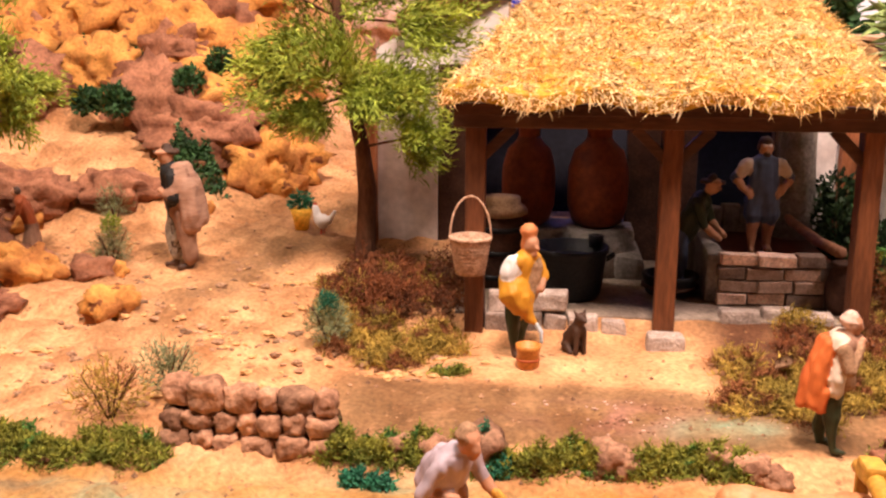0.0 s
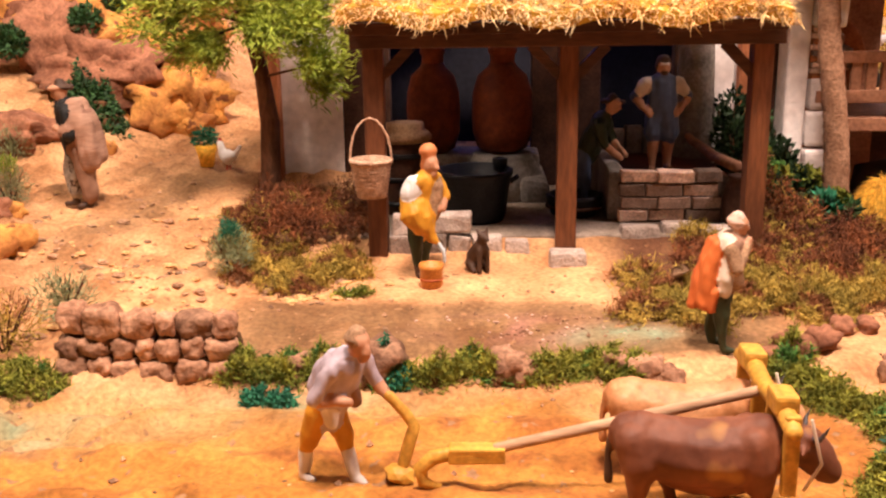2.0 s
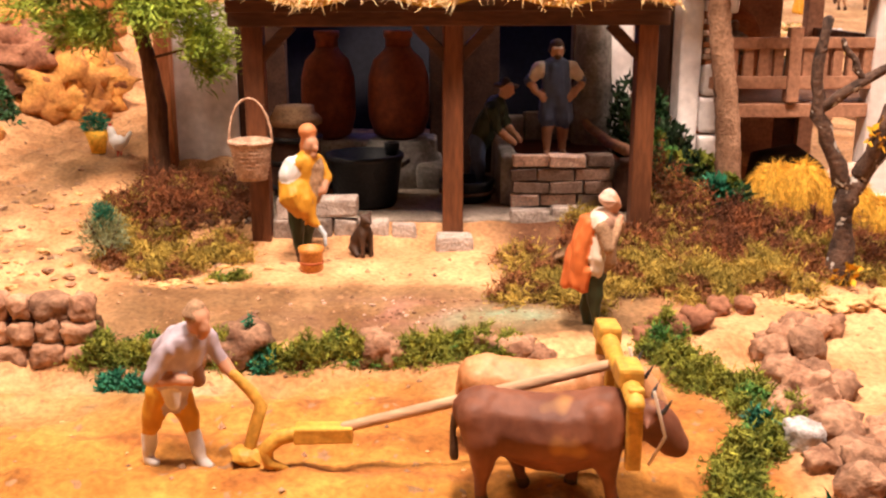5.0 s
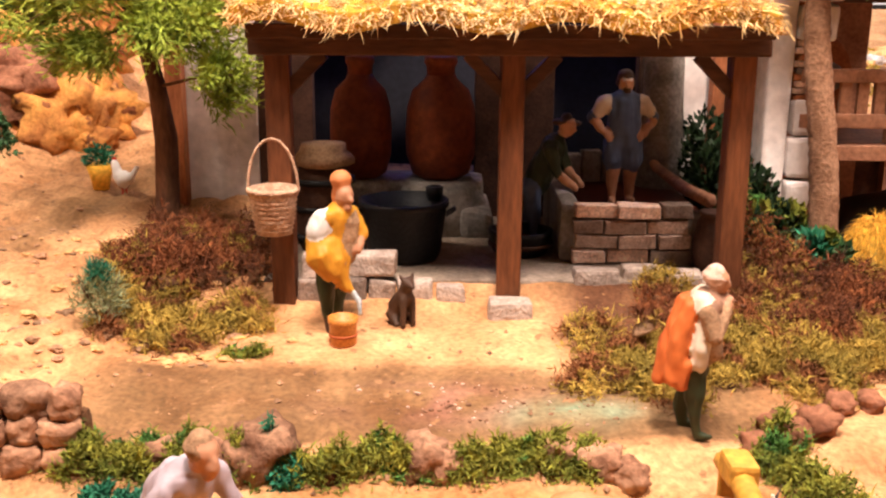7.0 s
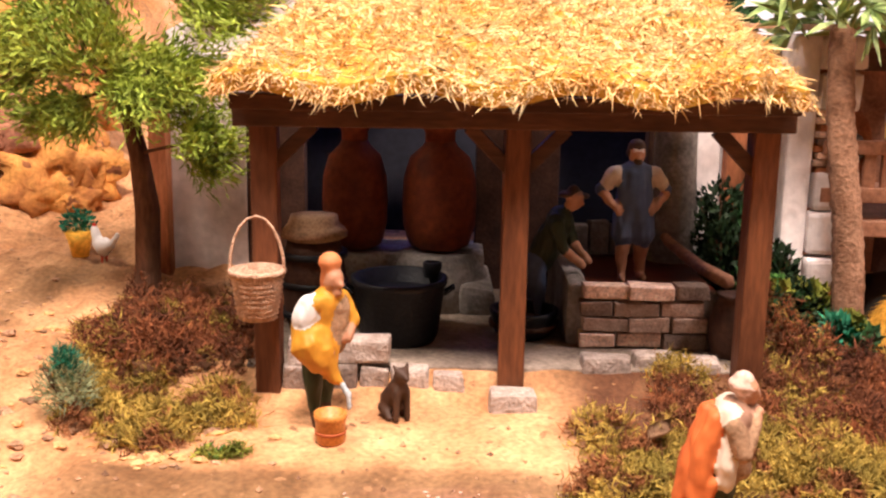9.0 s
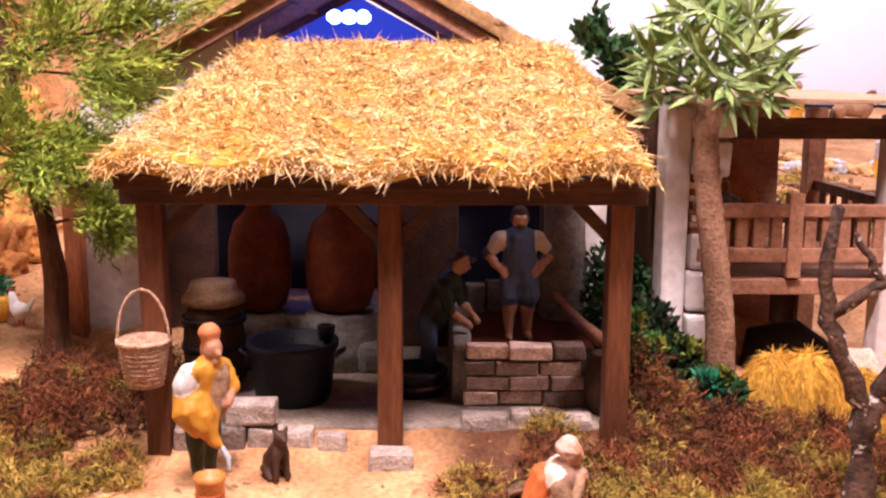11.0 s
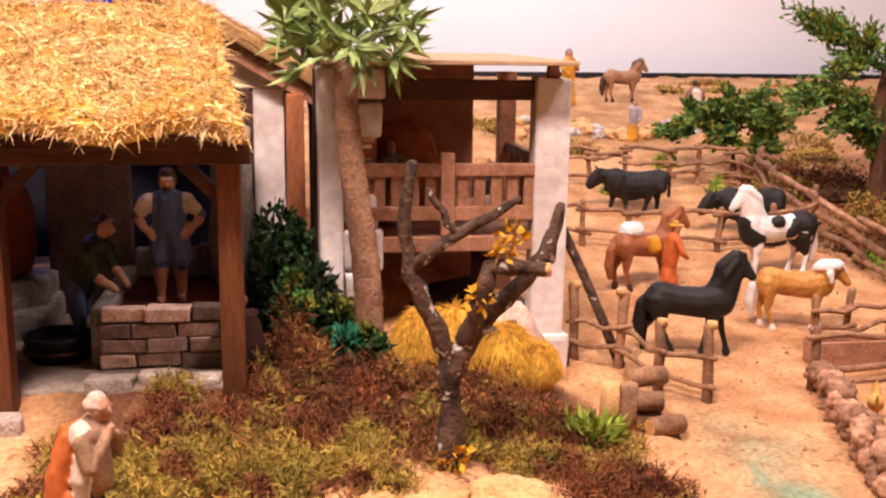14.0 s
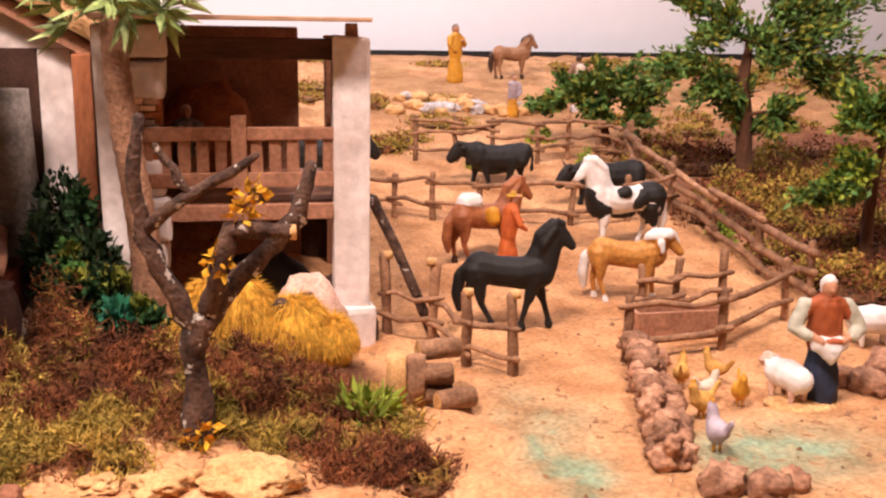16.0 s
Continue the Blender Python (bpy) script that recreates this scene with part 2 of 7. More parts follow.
M_CHEST = mat("chestnut_coat", (0.36, 0.13, 0.05), (0.25, 0.08, 0.03), 30, 0.5, 0.1)
M_DONKEY = mat("donkey_coat", (0.36, 0.19, 0.1), (0.25, 0.12, 0.06), 40, 0.7, 0.2)
M_HORN = mat("dark_horn", (0.06, 0.05, 0.05), None, 80, 0.4, 0.1)
M_HENS = mat("hen_feather", (0.66, 0.38, 0.1), (0.5, 0.25, 0.06), 90, 0.8, 0.3, objvar=0.3)
M_COMB = mat("comb_red", (0.5, 0.04, 0.02), None, 90, 0.6, 0.1)
M_WATER = mat("pale_glaze_water", (0.5, 0.56, 0.6), (0.42, 0.48, 0.52), 60, 0.15, 0.1)
M_TERRA = mat("terracotta_glaze", (0.6, 0.25, 0.05), (0.45, 0.16, 0.03), 60, 0.4, 0.1)
M_LED = glow("blue_white_led", (0.28, 0.42, 1.0), 9.0)
# emission that stands for the LED's blue light on the gable interior
M_BLUEGLOW = glow("blue_gable_glow", (0.06, 0.09, 0.8), 0.5)

# ---- builders ----
RNG = np.random.default_rng(7)


def mesh_of(name, bm, mats, smooth=False):
    me = bpy.data.meshes.new(name)
    bm.normal_update()
    bm.to_mesh(me)
    bm.free()
    for m in (mats if isinstance(mats, (list, tuple)) else [mats]):
        me.materials.append(m)
    if smooth:
        me.polygons.foreach_set("use_smooth", [True] * len(me.polygons))
    return me


def thing(name, label, category, group="", kind="", at=(0, 0, 0), turn=0.0):
    """An empty at the thing's base."""
    ob = new(name)
    ob.matrix_basis = pose(*at, 0, 0, turn)
    ob.empty_display_size = 0.02
    return tagged(ob, label, category, group, kind)


def part(name, bm, material, parent, label="", smooth=False):
    ob = new(name, mesh_of(name, bm, material, smooth))
    ob.parent = parent
    if label:
        tagged(ob, label)
    return ob


def solid(name, bm, material, label="", category="", group="", kind="", smooth=False, at=None, turn=0.0):
    ob = new(name, mesh_of(name, bm, material, smooth))
    if at is not None:
        ob.matrix_basis = pose(*at, 0, 0, turn)
    return tagged(ob, label, category, group, kind)


def box(bm, lo, hi, wob=0.0, bevel=0.0, m=None, mi=0):
    """A block between two corners, with worn edges and slightly uneven corners."""
    c = [(a + b) / 2 for a, b in zip(lo, hi)]
    s = [b - a for a, b in zip(lo, hi)]
    g = bmesh.ops.create_cube(bm, size=1.0)
    vs = g["verts"]
    for v in vs:
        v.co = Vector([c[i] + v.co[i] * s[i] + (RNG.uniform(-wob, wob) if wob else 0) for i in range(3)])
    if m is not None:
        for v in vs:
            v.co = m @ v.co
    fs = {f for v in vs for f in v.link_faces}
    for f in fs:
        f.material_index = mi
    if bevel:
        es = list({e for v in vs for e in v.link_edges})
        bmesh.ops.bevel(bm, geom=es, offset=bevel, segments=2, profile=0.6, affect="EDGES", material=-1)
    return bm


def tube(bm, pts, radii, seg=8, mi=0, flat=1.0, rough=0.0, cap=True):
    """A round limb through pts with one radius a point and rounded ends. flat squeezes it sideways."""
    P = [Vector(p) for p in pts]
    R = list(radii)
    if cap:
        d0, d1 = (P[0] - P[1]).normalized(), (P[-1] - P[-2]).normalized()
        P = [P[0] + d0 * R[0] * 0.75, P[0] + d0 * R[0] * 0.45] + P + [P[-1] + d1 * R[-1] * 0.45, P[-1] + d1 * R[-1] * 0.75]
        R = [R[0] * 0.35, R[0] * 0.8] + R + [R[-1] * 0.8, R[-1] * 0.35]
    rings, up = [], None
    for i, p in enumerate(P):
        d = (P[min(i + 1, len(P) - 1)] - P[max(i - 1, 0)]).normalized()
        if up is None:
            up = Vector((0, 0, 1)) if abs(d.z) < 0.9 else Vector((1, 0, 0))
        side = d.cross(up).normalized()
        up = side.cross(d).normalized()
        ring = []
        for k in range(seg):
            a = 2 * math.pi * k / seg
            r = R[i] * (1 + (RNG.uniform(-rough, rough) if rough else 0))
            ring.append(bm.verts.new(p + side * math.cos(a) * r * flat + up * math.sin(a) * r))
        rings.append(ring)
    for a, b in zip(rings, rings[1:]):
        for k in range(seg):
            f = bm.faces.new((a[k], a[(k + 1) % seg], b[(k + 1) % seg], b[k]))
            f.material_index = mi
            f.smooth = True
    for ring, flip in ((rings[0], True), (rings[-1], False)):
        f = bm.faces.new(ring[::-1] if flip else ring)
        f.material_index = mi
    return bm


def lathe(bm, profile, seg=20, at=(0, 0, 0), mi=0, wob=0.0):
    """A turned body: profile of (radius, z), closed at both ends."""
    rings = []
    for r, z in profile:
        rings.append([bm.verts.new((at[0] + r * math.cos(2 * math.pi * k / seg) * (1 + RNG.uniform(-wob, wob)), at[1] + r * math.sin(2 * math.pi * k / seg), at[2] + z)) for k in range(seg)])
    for a, b in zip(rings, rings[1:]):
        for k in range(seg):
            f = bm.faces.new((a[k], a[(k + 1) % seg], b[(k + 1) % seg], b[k]))
            f.smooth, f.material_index = True, mi
    bm.faces.new(rings[0][::-1]).material_index = mi
    bm.faces.new(rings[-1]).material_index = mi
    return bm


def lump(bm, c, r, seed=0.0, amp=0.35, sub=2, freq=1.6, mi=0, angular=True, boxy=0.0):
    """A stone: a ball pushed in and out by noise, squeezed by r."""
    g = bmesh.ops.create_icosphere(bm, subdivisions=sub, radius=1.0)
    for v in g["verts"]:
        d = v.co.normalized()
        q = d * freq + Vector((seed * 3.1, seed * 7.7, seed * 1.3))
        k = 1 + amp * noise.noise(q) + amp * 0.5 * noise.noise(q * 2.7)
        if boxy:
            k *= 1 + boxy * ((d.x ** 6 + d.y ** 6 + d.z ** 6) ** (-1 / 6) - 1)
        if angular:
            k *= 1 - 0.25 * abs(noise.noise(q * 1.3 + Vector((9, 9, 9))))
        v.co = Vector((c[0] + d.x * k * r[0], c[1] + d.y * k * r[1], c[2] + d.z * k * r[2]))
        for f in v.link_faces:
            f.material_index = mi
            f.smooth = sub > 2
    return bm


def raw(name, verts, faces, material, smooth=False):
    me = bpy.data.meshes.new(name)
    me.from_pydata(verts.tolist() if hasattr(verts, "tolist") else verts, [], faces.tolist() if hasattr(faces, "tolist") else faces)
    for m in (material if isinstance(material, (list, tuple)) else [material]):
        me.materials.append(m)
    return me


def unit(v):
    return v / np.maximum(np.linalg.norm(v, axis=1, keepdims=True), 1e-9)


def stalks(name, base, way, width, material):
    """Many thin solid stalks: base points, vectors from base to tip, width."""
    n = len(base)
    d = unit(way)
    a = unit(np.cross(d, RNG.normal(size=(n, 3))))
    b = np.cross(d, a)
    w = np.broadcast_to(np.asarray(width, float).reshape(-1, 1), (n, 1))
    v = np.stack([base + a * w, base - a * w * 0.5 + b * w * 0.87, base - a * w * 0.5 - b * w * 0.87, base + way], 1).reshape(-1, 3)
    i = np.arange(n)[:, None] * 4
    f = np.concatenate([i + [0, 1, 3], i + [1, 2, 3], i + [2, 0, 3]], 0)
    return raw(name, v, f, material)


def leaflets(name, base, way, width, material, fold=0.25):
    """Many small folded leaves, four triangles' worth of shape: base points and vectors to the tip."""
    n = len(base)
    d = unit(way)
    a = unit(np.cross(d, RNG.normal(size=(n, 3))))
    up = np.cross(a, d)
    w = np.broadcast_to(np.asarray(width, float).reshape(-1, 1), (n, 1))
    mid = base + way * 0.45
    v = np.stack([base, mid + a * w + up * w * fold, base + way, mid - a * w + up * w * fold], 1).reshape(-1, 3)
    i = np.arange(n)[:, None] * 4
    f = np.concatenate([i + [0, 1, 2], i + [0, 2, 3]], 0)
    return raw(name, v, f, material)


def sstep(a, b, x):
    u = np.clip((np.asarray(x, float) - a) / (b - a), 0, 1)
    return u * u * (3 - 2 * u)


# ---- the modelled ground ----
def base_h(x, y):
    left = np.interp(y, [0.3, 0.78, 0.83, 1.0, 1.08, 1.095, 1.125, 1.25, 1.42, 1.8, 2.4, 3.2], [0.118, 0.127, 0.143, 0.161, 0.167, 0.174, 0.187, 0.19, 0.212, 0.27, 0.33, 0.42])
    right = np.interp(y, [0.3, 1.0, 1.2, 1.5, 1.9, 2.5, 3.15, 4], [0.11, 0.122, 0.122, 0.145, 0.2, 0.30, 0.41, 0.43])
    w = sstep(0.55, 0.9, x)
    terrace = 0.065 * sstep(1.32, 1.55, y) * (1 - sstep(-0.5, -0.36, x))
    return left * (1 - w) + right * w + terrace


def ground_h(x, y):
    return float(base_h(x, y))


STEP = 0.01
XS, YS = np.arange(-2.2, 3.61, STEP), np.arange(0.16, 3.75, STEP)
gx, gy = np.meshgrid(XS, YS)
gz = base_h(gx, gy)


def fractal(x, y, f, octaves=3):
    out = np.empty(x.shape)
    for i in np.ndindex(x.shape):
        out[i] = noise.fractal(Vector((x[i] * f, y[i] * f, 0.3)), 1.0, 2.0, octaves)
    return out


rough = fractal(gx, gy, 14.0)
fieldm = (1 - sstep(0.76, 0.80, gy)) * (1 - sstep(0.44, 0.48, gx + 0.12 * (gy - 0.7)))
yard = sstep(-0.1, 0.0, gx) * (1 - sstep(0.5, 0.6, gx)) * sstep(0.84, 0.9, gy)
pad = np.maximum(sstep(0.95, 1.0, gx) * (1 - sstep(1.4, 1.5, gx)), yard)
crumb = fractal(gx + 3, gy + 1, 38.0, 4)
wild = 1 - sstep(-0.16, -0.04, gx)
gz = gz + (rough * 0.008 + crumb * (0.0055 + 0.0045 * wild)) * (1 - 0.7 * pad) + fieldm * 0.0055 * np.sin(gy * 105 + 2.5 * rough) * (0.6 + 0.4 * rough)
# the modelled hills to the left
hill = sstep(1.5, 2.1, gy - 0.25 * (gx + 0.6)) * (1 - sstep(-0.62, -0.2, gx + 0.1 * (gy - 1.6)))
gz = gz + hill * (0.24 + 0.1 * rough)
far = np.exp(-((gx + 0.25) / 0.5) ** 2 - ((gy - 2.9) / 0.5) ** 2)
gz = gz + far * 0.05
hut_pit = (gx > 0.01) & (gx < 0.48) & (gy > 1.135) & (gy < 1.425)
gz = np.where(hut_pit, np.minimum(gz, 0.182), gz)
nx, ny = len(XS), len(YS)
verts = np.stack([gx, gy, gz], -1).reshape(-1, 3)
idx = np.arange(nx * ny).reshape(ny, nx)
faces = np.stack([idx[:-1, :-1], idx[:-1, 1:], idx[1:, 1:], idx[1:, :-1]], -1).reshape(-1, 4)
gme = raw("ground", verts, faces, M_SAND)
gme.polygons.foreach_set("use_smooth", [True] * len(gme.polygons))
# pigments of the sand: pale sand, ochre field, pinkish gravel path, green powder
sand, ochre, path_c, green = (np.array(c) for c in ((0.72, 0.405, 0.195), (0.56, 0.25, 0.05), (0.22, 0.125, 0.055), (0.3, 0.42, 0.28)))
blot = fractal(gx + 5, gy, 6.0)
fine = fractal(gx, gy + 9, 30.0)
colour = np.broadcast_to(sand, gx.shape + (3,)).copy()


def lay(mask, c):
    global colour
    k = np.clip(mask, 0, 1)[..., None]
    colour = colour * (1 - k) + c * k


lay(sstep(0.78, 0.98, gx) * (0.75 + 0.4 * blot), np.array((0.57, 0.31, 0.145)))
lay(wild * sstep(0.05, 0.4, crumb + 0.5 * rough) * (1 - sstep(1.5, 1.7, gy)) * 0.7, np.array((0.42, 0.21, 0.09)))
lay(sstep(1.46, 1.56, gx) * (1 - sstep(2.1, 2.5, gx + 0.3 * blot)) * sstep(1.2, 1.35, gy) * (1 - sstep(2.3, 2.5, gy + 0.2 * blot)), np.array((0.27, 0.11, 0.055)))
lay(sstep(2.2, 2.6, gy) * 0.7 * sstep(-0.2, 0.3, blot), np.array((0.4, 0.23, 0.1)))
lay(sstep(0.27, 0.33, gx) * (1 - sstep(0.82, 0.88, gx)) * sstep(0.93, 0.97, gy + 0.02 * blot - 0.05 * sstep(0.5, 0.58, gx)) * (1 - sstep(1.2, 1.26, gy)), np.array((0.13, 0.055, 0.025)))
lay(fieldm, ochre)
lay(fieldm * sstep(0.1, 0.8, np.sin(gy * 105 + 2.2 * blot + 1.2 * rough + 0.8 * gx)) * sstep(-0.5, 0.1, fine + blot) * 0.85, np.array((0.3, 0.1, 0.025)))
lay(fieldm * sstep(0.0, 0.5, blot + 0.4 * rough) * 0.45, np.array((0.5, 0.2, 0.05)))
lay(sstep(0.83, 0.85, gy) * (1 - sstep(0.945, 0.966, gy + 0.02 * blot + 0.008 * fine)) * sstep(-0.16, -0.06, gx) * (1 - sstep(0.42, 0.5, gx)) * (0.92 + 0.2 * fine), path_c)
lay(np.exp(-((gx - 0.2) / 0.09) ** 2 - ((gy - 0.9) / 0.03) ** 2) * sstep(-0.2, 0.3, fine) * 0.7, np.array((0.42, 0.2, 0.15)))
lay(np.exp(-((gx + 0.3 - 0.35 * (gy - 1.25)) / 0.05) ** 2) * sstep(0.95, 1.2, gy) * (1 - sstep(1.6, 1.8, gy)) * 0.8, path_c)
lay(sstep(0.1, 0.5, fine + blot * 0.4) * sstep(-0.5, -0.4, gx) * (1 - sstep(-0.05, 0.0, gx)) * sstep(0.9, 0.95, gy) * (1 - sstep(1.1, 1.2, gy)) * 0.6, np.array((0.4, 0.22, 0.1)))
for cx, cy, rx, ry, k in ((0.29, 0.885, 0.05, 0.02, 0.8), (0.98, 0.97, 0.035, 0.14, 0.95), (1.02, 1.06, 0.04, 0.04, 0.7), (1.18, 0.95, 0.1, 0.06, 0.85), (-0.2, 0.74, 0.16, 0.04, 0.7), (0.02, 0.77, 0.1, 0.02, 0.5), (0.3, 0.76, 0.1, 0.02, 0.4), (-0.3, 0.7, 0.1, 0.03, 0.5)):
    lay(np.exp(-((gx - cx) / rx) ** 2 - ((gy - cy) / ry) ** 2) * k * (0.6 + 0.8 * sstep(-0.3, 0.4, fine + blot)), green)
trail = sstep(0.83, 0.85, gy) * (1 - sstep(0.945, 0.966, gy)) * sstep(-0.16, -0.06, gx) * (1 - sstep(0.42, 0.5, gx))
lay(sstep(0.1, 0.5, crumb + 0.3 * blot) * 0.35 * (1 - fieldm) * (1 - trail), np.array((0.5, 0.27, 0.12)))
lay(fieldm * sstep(0.0, 0.5, crumb + rough * 0.4) * 0.5, np.array((0.42, 0.2, 0.04)))
lay(sstep(0.2, 0.6, hill) * (0.6 + 0.4 * blot), np.array((0.55, 0.25, 0.07)))
at = gme.color_attributes.new("pigment", "FLOAT_COLOR", "POINT")
at.data.foreach_set("color", np.concatenate([colour, np.ones(gx.shape + (1,))], -1).reshape(-1).astype(np.float32))
ground = tagged(new("ground", gme), "ochre and pale sand modelled over the display table", "ground", kind="structure")


def at_ground(x, y):
    """Height of the finished ground sheet."""
    i = min(max(int((x - XS[0]) / STEP), 0), nx - 2)
    j = min(max(int((y - YS[0]) / STEP), 0), ny - 2)
    u, v = (x - XS[i]) / STEP, (y - YS[j]) / STEP
    return float((gz[j, i] * (1 - u) + gz[j, i + 1] * u) * (1 - v) + (gz[j + 1, i] * (1 - u) + gz[j + 1, i + 1] * u) * v)


def heights(x, y):
    return np.array([at_ground(a, b) for a, b in zip(x, y)])


# ---- the room and the table ----
def slab(name, lo, hi, material, label, category="wall", kind="structure"):
    bm = bmesh.new()
    box(bm, lo, hi)
    return solid(name, bm, material, label, category, kind=kind)


slab("wall_north", (-3.4, 3.95, -0.8), (4.8, 4.1, 2.7), M_WALL, "plain white painted room wall behind the display")
# unseen walls and ceiling close the room; their dark colour deepens the shadows
slab("wall_south", (-3.4, -2.1, -0.8), (4.8, -1.95, 2.7), M_ROOM, "unseen plain room wall, darkened to cut bounced light")
slab("wall_west", (-3.55, -2.1, -0.8), (-3.4, 4.1, 2.7), M_ROOM, "unseen plain room wall, darkened to cut bounced light")
slab("wall_east", (4.8, -2.1, -0.8), (4.95, 4.1, 2.7), M_ROOM, "unseen plain room wall, darkened to cut bounced light")
slab("ceiling", (-3.4, -1.95, 2.7), (4.8, 3.95, 2.8), M_ROOM, "unseen plain ceiling, darkened to cut bounced light", "ceiling")
slab("floor", (-3.4, -1.95, -0.9), (4.8, 3.95, -0.8), M_FLOOR, "dull brown floor", "floor")
slab("display_table", (-2.2, 0.17, -0.8), (3.6, 3.74, 0.06), M_BLACK, "black draped table under the sand display", "table", "")
slab("backdrop_edge", (-2.2, 3.745, 0.3), (3.6, 3.76, 0.442), M_BLACK, "thin black edge board along the back of the table", "board", "")
slab("wall_sign", (2.192, 3.93, 0.819), (3.092, 3.948, 1.149), M_RED, "plain red board hanging on the white wall", "sign", "")

# ---- the wine-press hut ----
hut = thing("open_hut", "open wooden hut with golden thatched roof on three posts", "hut", at=(0, 0, 0))
for x in (0.03, 0.25, 0.465):
    bm = bmesh.new()
    box(bm, (x - 0.0115, 1.09, 0.17), (x + 0.0115, 1.113, 0.424), 0.0012, 0.002)
    part("post", bm, M_WOOD, hut, "dark-stained square timber post")
bm = bmesh.new()
box(bm, (0.004, 1.084, 0.414), (0.486, 1.112, 0.438), 0.001, 0.002)
part("front_beam", bm, M_WOODH, hut)
bm = bmesh.new()
box(bm, (0.008, 1.062, 0.43), (0.482, 1.083, 0.442), 0.001, 0.0015)
part("eave_board", bm, M_WOODH, hut)
for x, s in ((0.03, 1), (0.25, -1), (0.25, 1), (0.465, -1)):
    bm = bmesh.new()
    box(bm, (-0.006, -0.006, 0), (0.006, 0.006, 0.06), 0.0005, 0.001, Matrix.Translation((x, 1.101, 0.372)) @ pose(0, 0, 0, 0, 45 * s, 0))
    part("brace", bm, M_WOODH, hut)
for x in (0.09, 0.17, 0.25, 0.33, 0.41):
    bm = bmesh.new()
    box(bm, (x - 0.007, 1.065, -0.006), (x + 0.007, 1.35, 0.006), 0.0006, 0.001, Matrix.Translation((0, 1.06, 0.432)) @ pose(0, 0, 0, 21.5, 0, 0) @ Matrix.Translation((0, -1.06, 0)))
    part("rafter", bm, M_WOODH, hut)
# thatch: a thick bed with thousands of stalks
EY, EZ, RY, RZ = 1.05, 0.444, 1.335, 0.553


def roof_at(u, v):
    """u across 0..1, v from eave 0 to ridge 1."""
    xl, xr = -0.004 + 0.088 * v, 0.482 - 0.045 * v
    return np.stack([xl + (xr - xl) * u, EY + (RY - EY) * v, EZ + (RZ - EZ) * v + 0.006 * np.sin(u * 23) * (1 - v)], -1)


n = 26
bm = bmesh.new()
rows_v = []
for j in range(9):
    up_row, lo_row = [], []
    for i in range(n):
        p = roof_at(np.array([i / (n - 1)]), np.array([j / 8]))[0]
        k = 0.012 + 0.004 * noise.noise(Vector(p) * 30)
        up_row.append(bm.verts.new((p[0], p[1], p[2] + k)))
        lo_row.append(bm.verts.new((p[0], p[1], p[2] - 0.004)))
    rows_v.append((up_row, lo_row))
for j in range(8):
    for i in range(n - 1):
        a, b = rows_v[j], rows_v[j + 1]
        bm.faces.new((a[0][i], a[0][i + 1], b[0][i + 1], b[0][i]))
        bm.faces.new((b[1][i], b[1][i + 1], a[1][i + 1], a[1][i]))
for r, rev in ((rows_v[0], False), (rows_v[-1], True)):
    for i in range(n - 1):
        q = (r[1][i], r[1][i + 1], r[0][i + 1], r[0][i])
        bm.faces.new(q[::-1] if rev else q)
for i, rev in ((0, True), (n - 1, False)):
    for j in range(8):
        a, b = rows_v[j], rows_v[j + 1]
        q = (a[1][i], b[1][i], b[0][i], a[0][i])
        bm.faces.new(q[::-1] if rev else q)
part("thatch_bed", bm, M_HAY, hut, "golden straw thatch")
N = 27000
u, v = RNG.uniform(-0.005, 1.005, N), RNG.uniform(0, 1.0, N) ** 0.95
p = roof_at(u, v)
p[:, 2] += RNG.uniform(0.004, 0.017, N)
clump = np.array([noise.noise(Vector((a * 42, b * 60, 2.0))) for a, b in zip(p[:, 0], p[:, 1])])
p[:, 2] += 0.006 * clump
d = np.stack([RNG.normal(0, 0.7, N) + 0.9 * clump, -0.8 + RNG.normal(0, 0.6, N), -0.3 + RNG.normal(0.22, 0.38, N)], -1)
d = unit(d) * RNG.uniform(0.006, 0.024, (N, 1))
ob = new("straw", stalks("straw", p, d, RNG.uniform(0.0004, 0.0014, N), M_STRAW))
ob.parent = hut
tagged(ob, "loose golden straw stalks", kind="stuff")
# ragged eave fringe and ridge tufts
N = 900
u = RNG.uniform(-0.01, 1.01, N)
p = roof_at(u, np.zeros(N))
p[:, 2] += RNG.uniform(-0.002, 0.012, N)
d = unit(np.stack([RNG.normal(0, 0.5, N), RNG.normal(-0.8, 0.4, N), RNG.normal(-0.45, 0.35, N)], -1)) * (0.005 + 0.017 * RNG.uniform(0, 1, (N, 1)) ** 2.5)
p2 = roof_at(RNG.uniform(0, 1, 500), np.ones(500))
p2[:, 2] += 0.006
d2 = unit(np.stack([RNG.normal(0, 0.5, 500), RNG.normal(-0.2, 0.6, 500), RNG.normal(0.4, 0.5, 500)], -1)) * RNG.uniform(0.008, 0.02, (500, 1))
ob = new("fringe", stalks("fringe", np.concatenate([p, p2]), np.concatenate([d, d2]), 0.0009, M_STRAW))
ob.parent = hut
tagged(ob, "ragged straw fringe", kind="stuff")

# ---- the house behind ----
house = thing("plaster_house", "white plastered house with thatched gable roof behind the hut", "house")
GX, GZ, GE, GB = 0.185, 0.685, 0.395, 0.465  # ridge x and z, half span, eave z


def wall(name, lo, hi, material=M_PLASTER, label="rough white plaster wall", wob=0.0):
    bm = bmesh.new()
    box(bm, lo, hi, wob, 0.002)
    return part(name, bm, material, house, label)


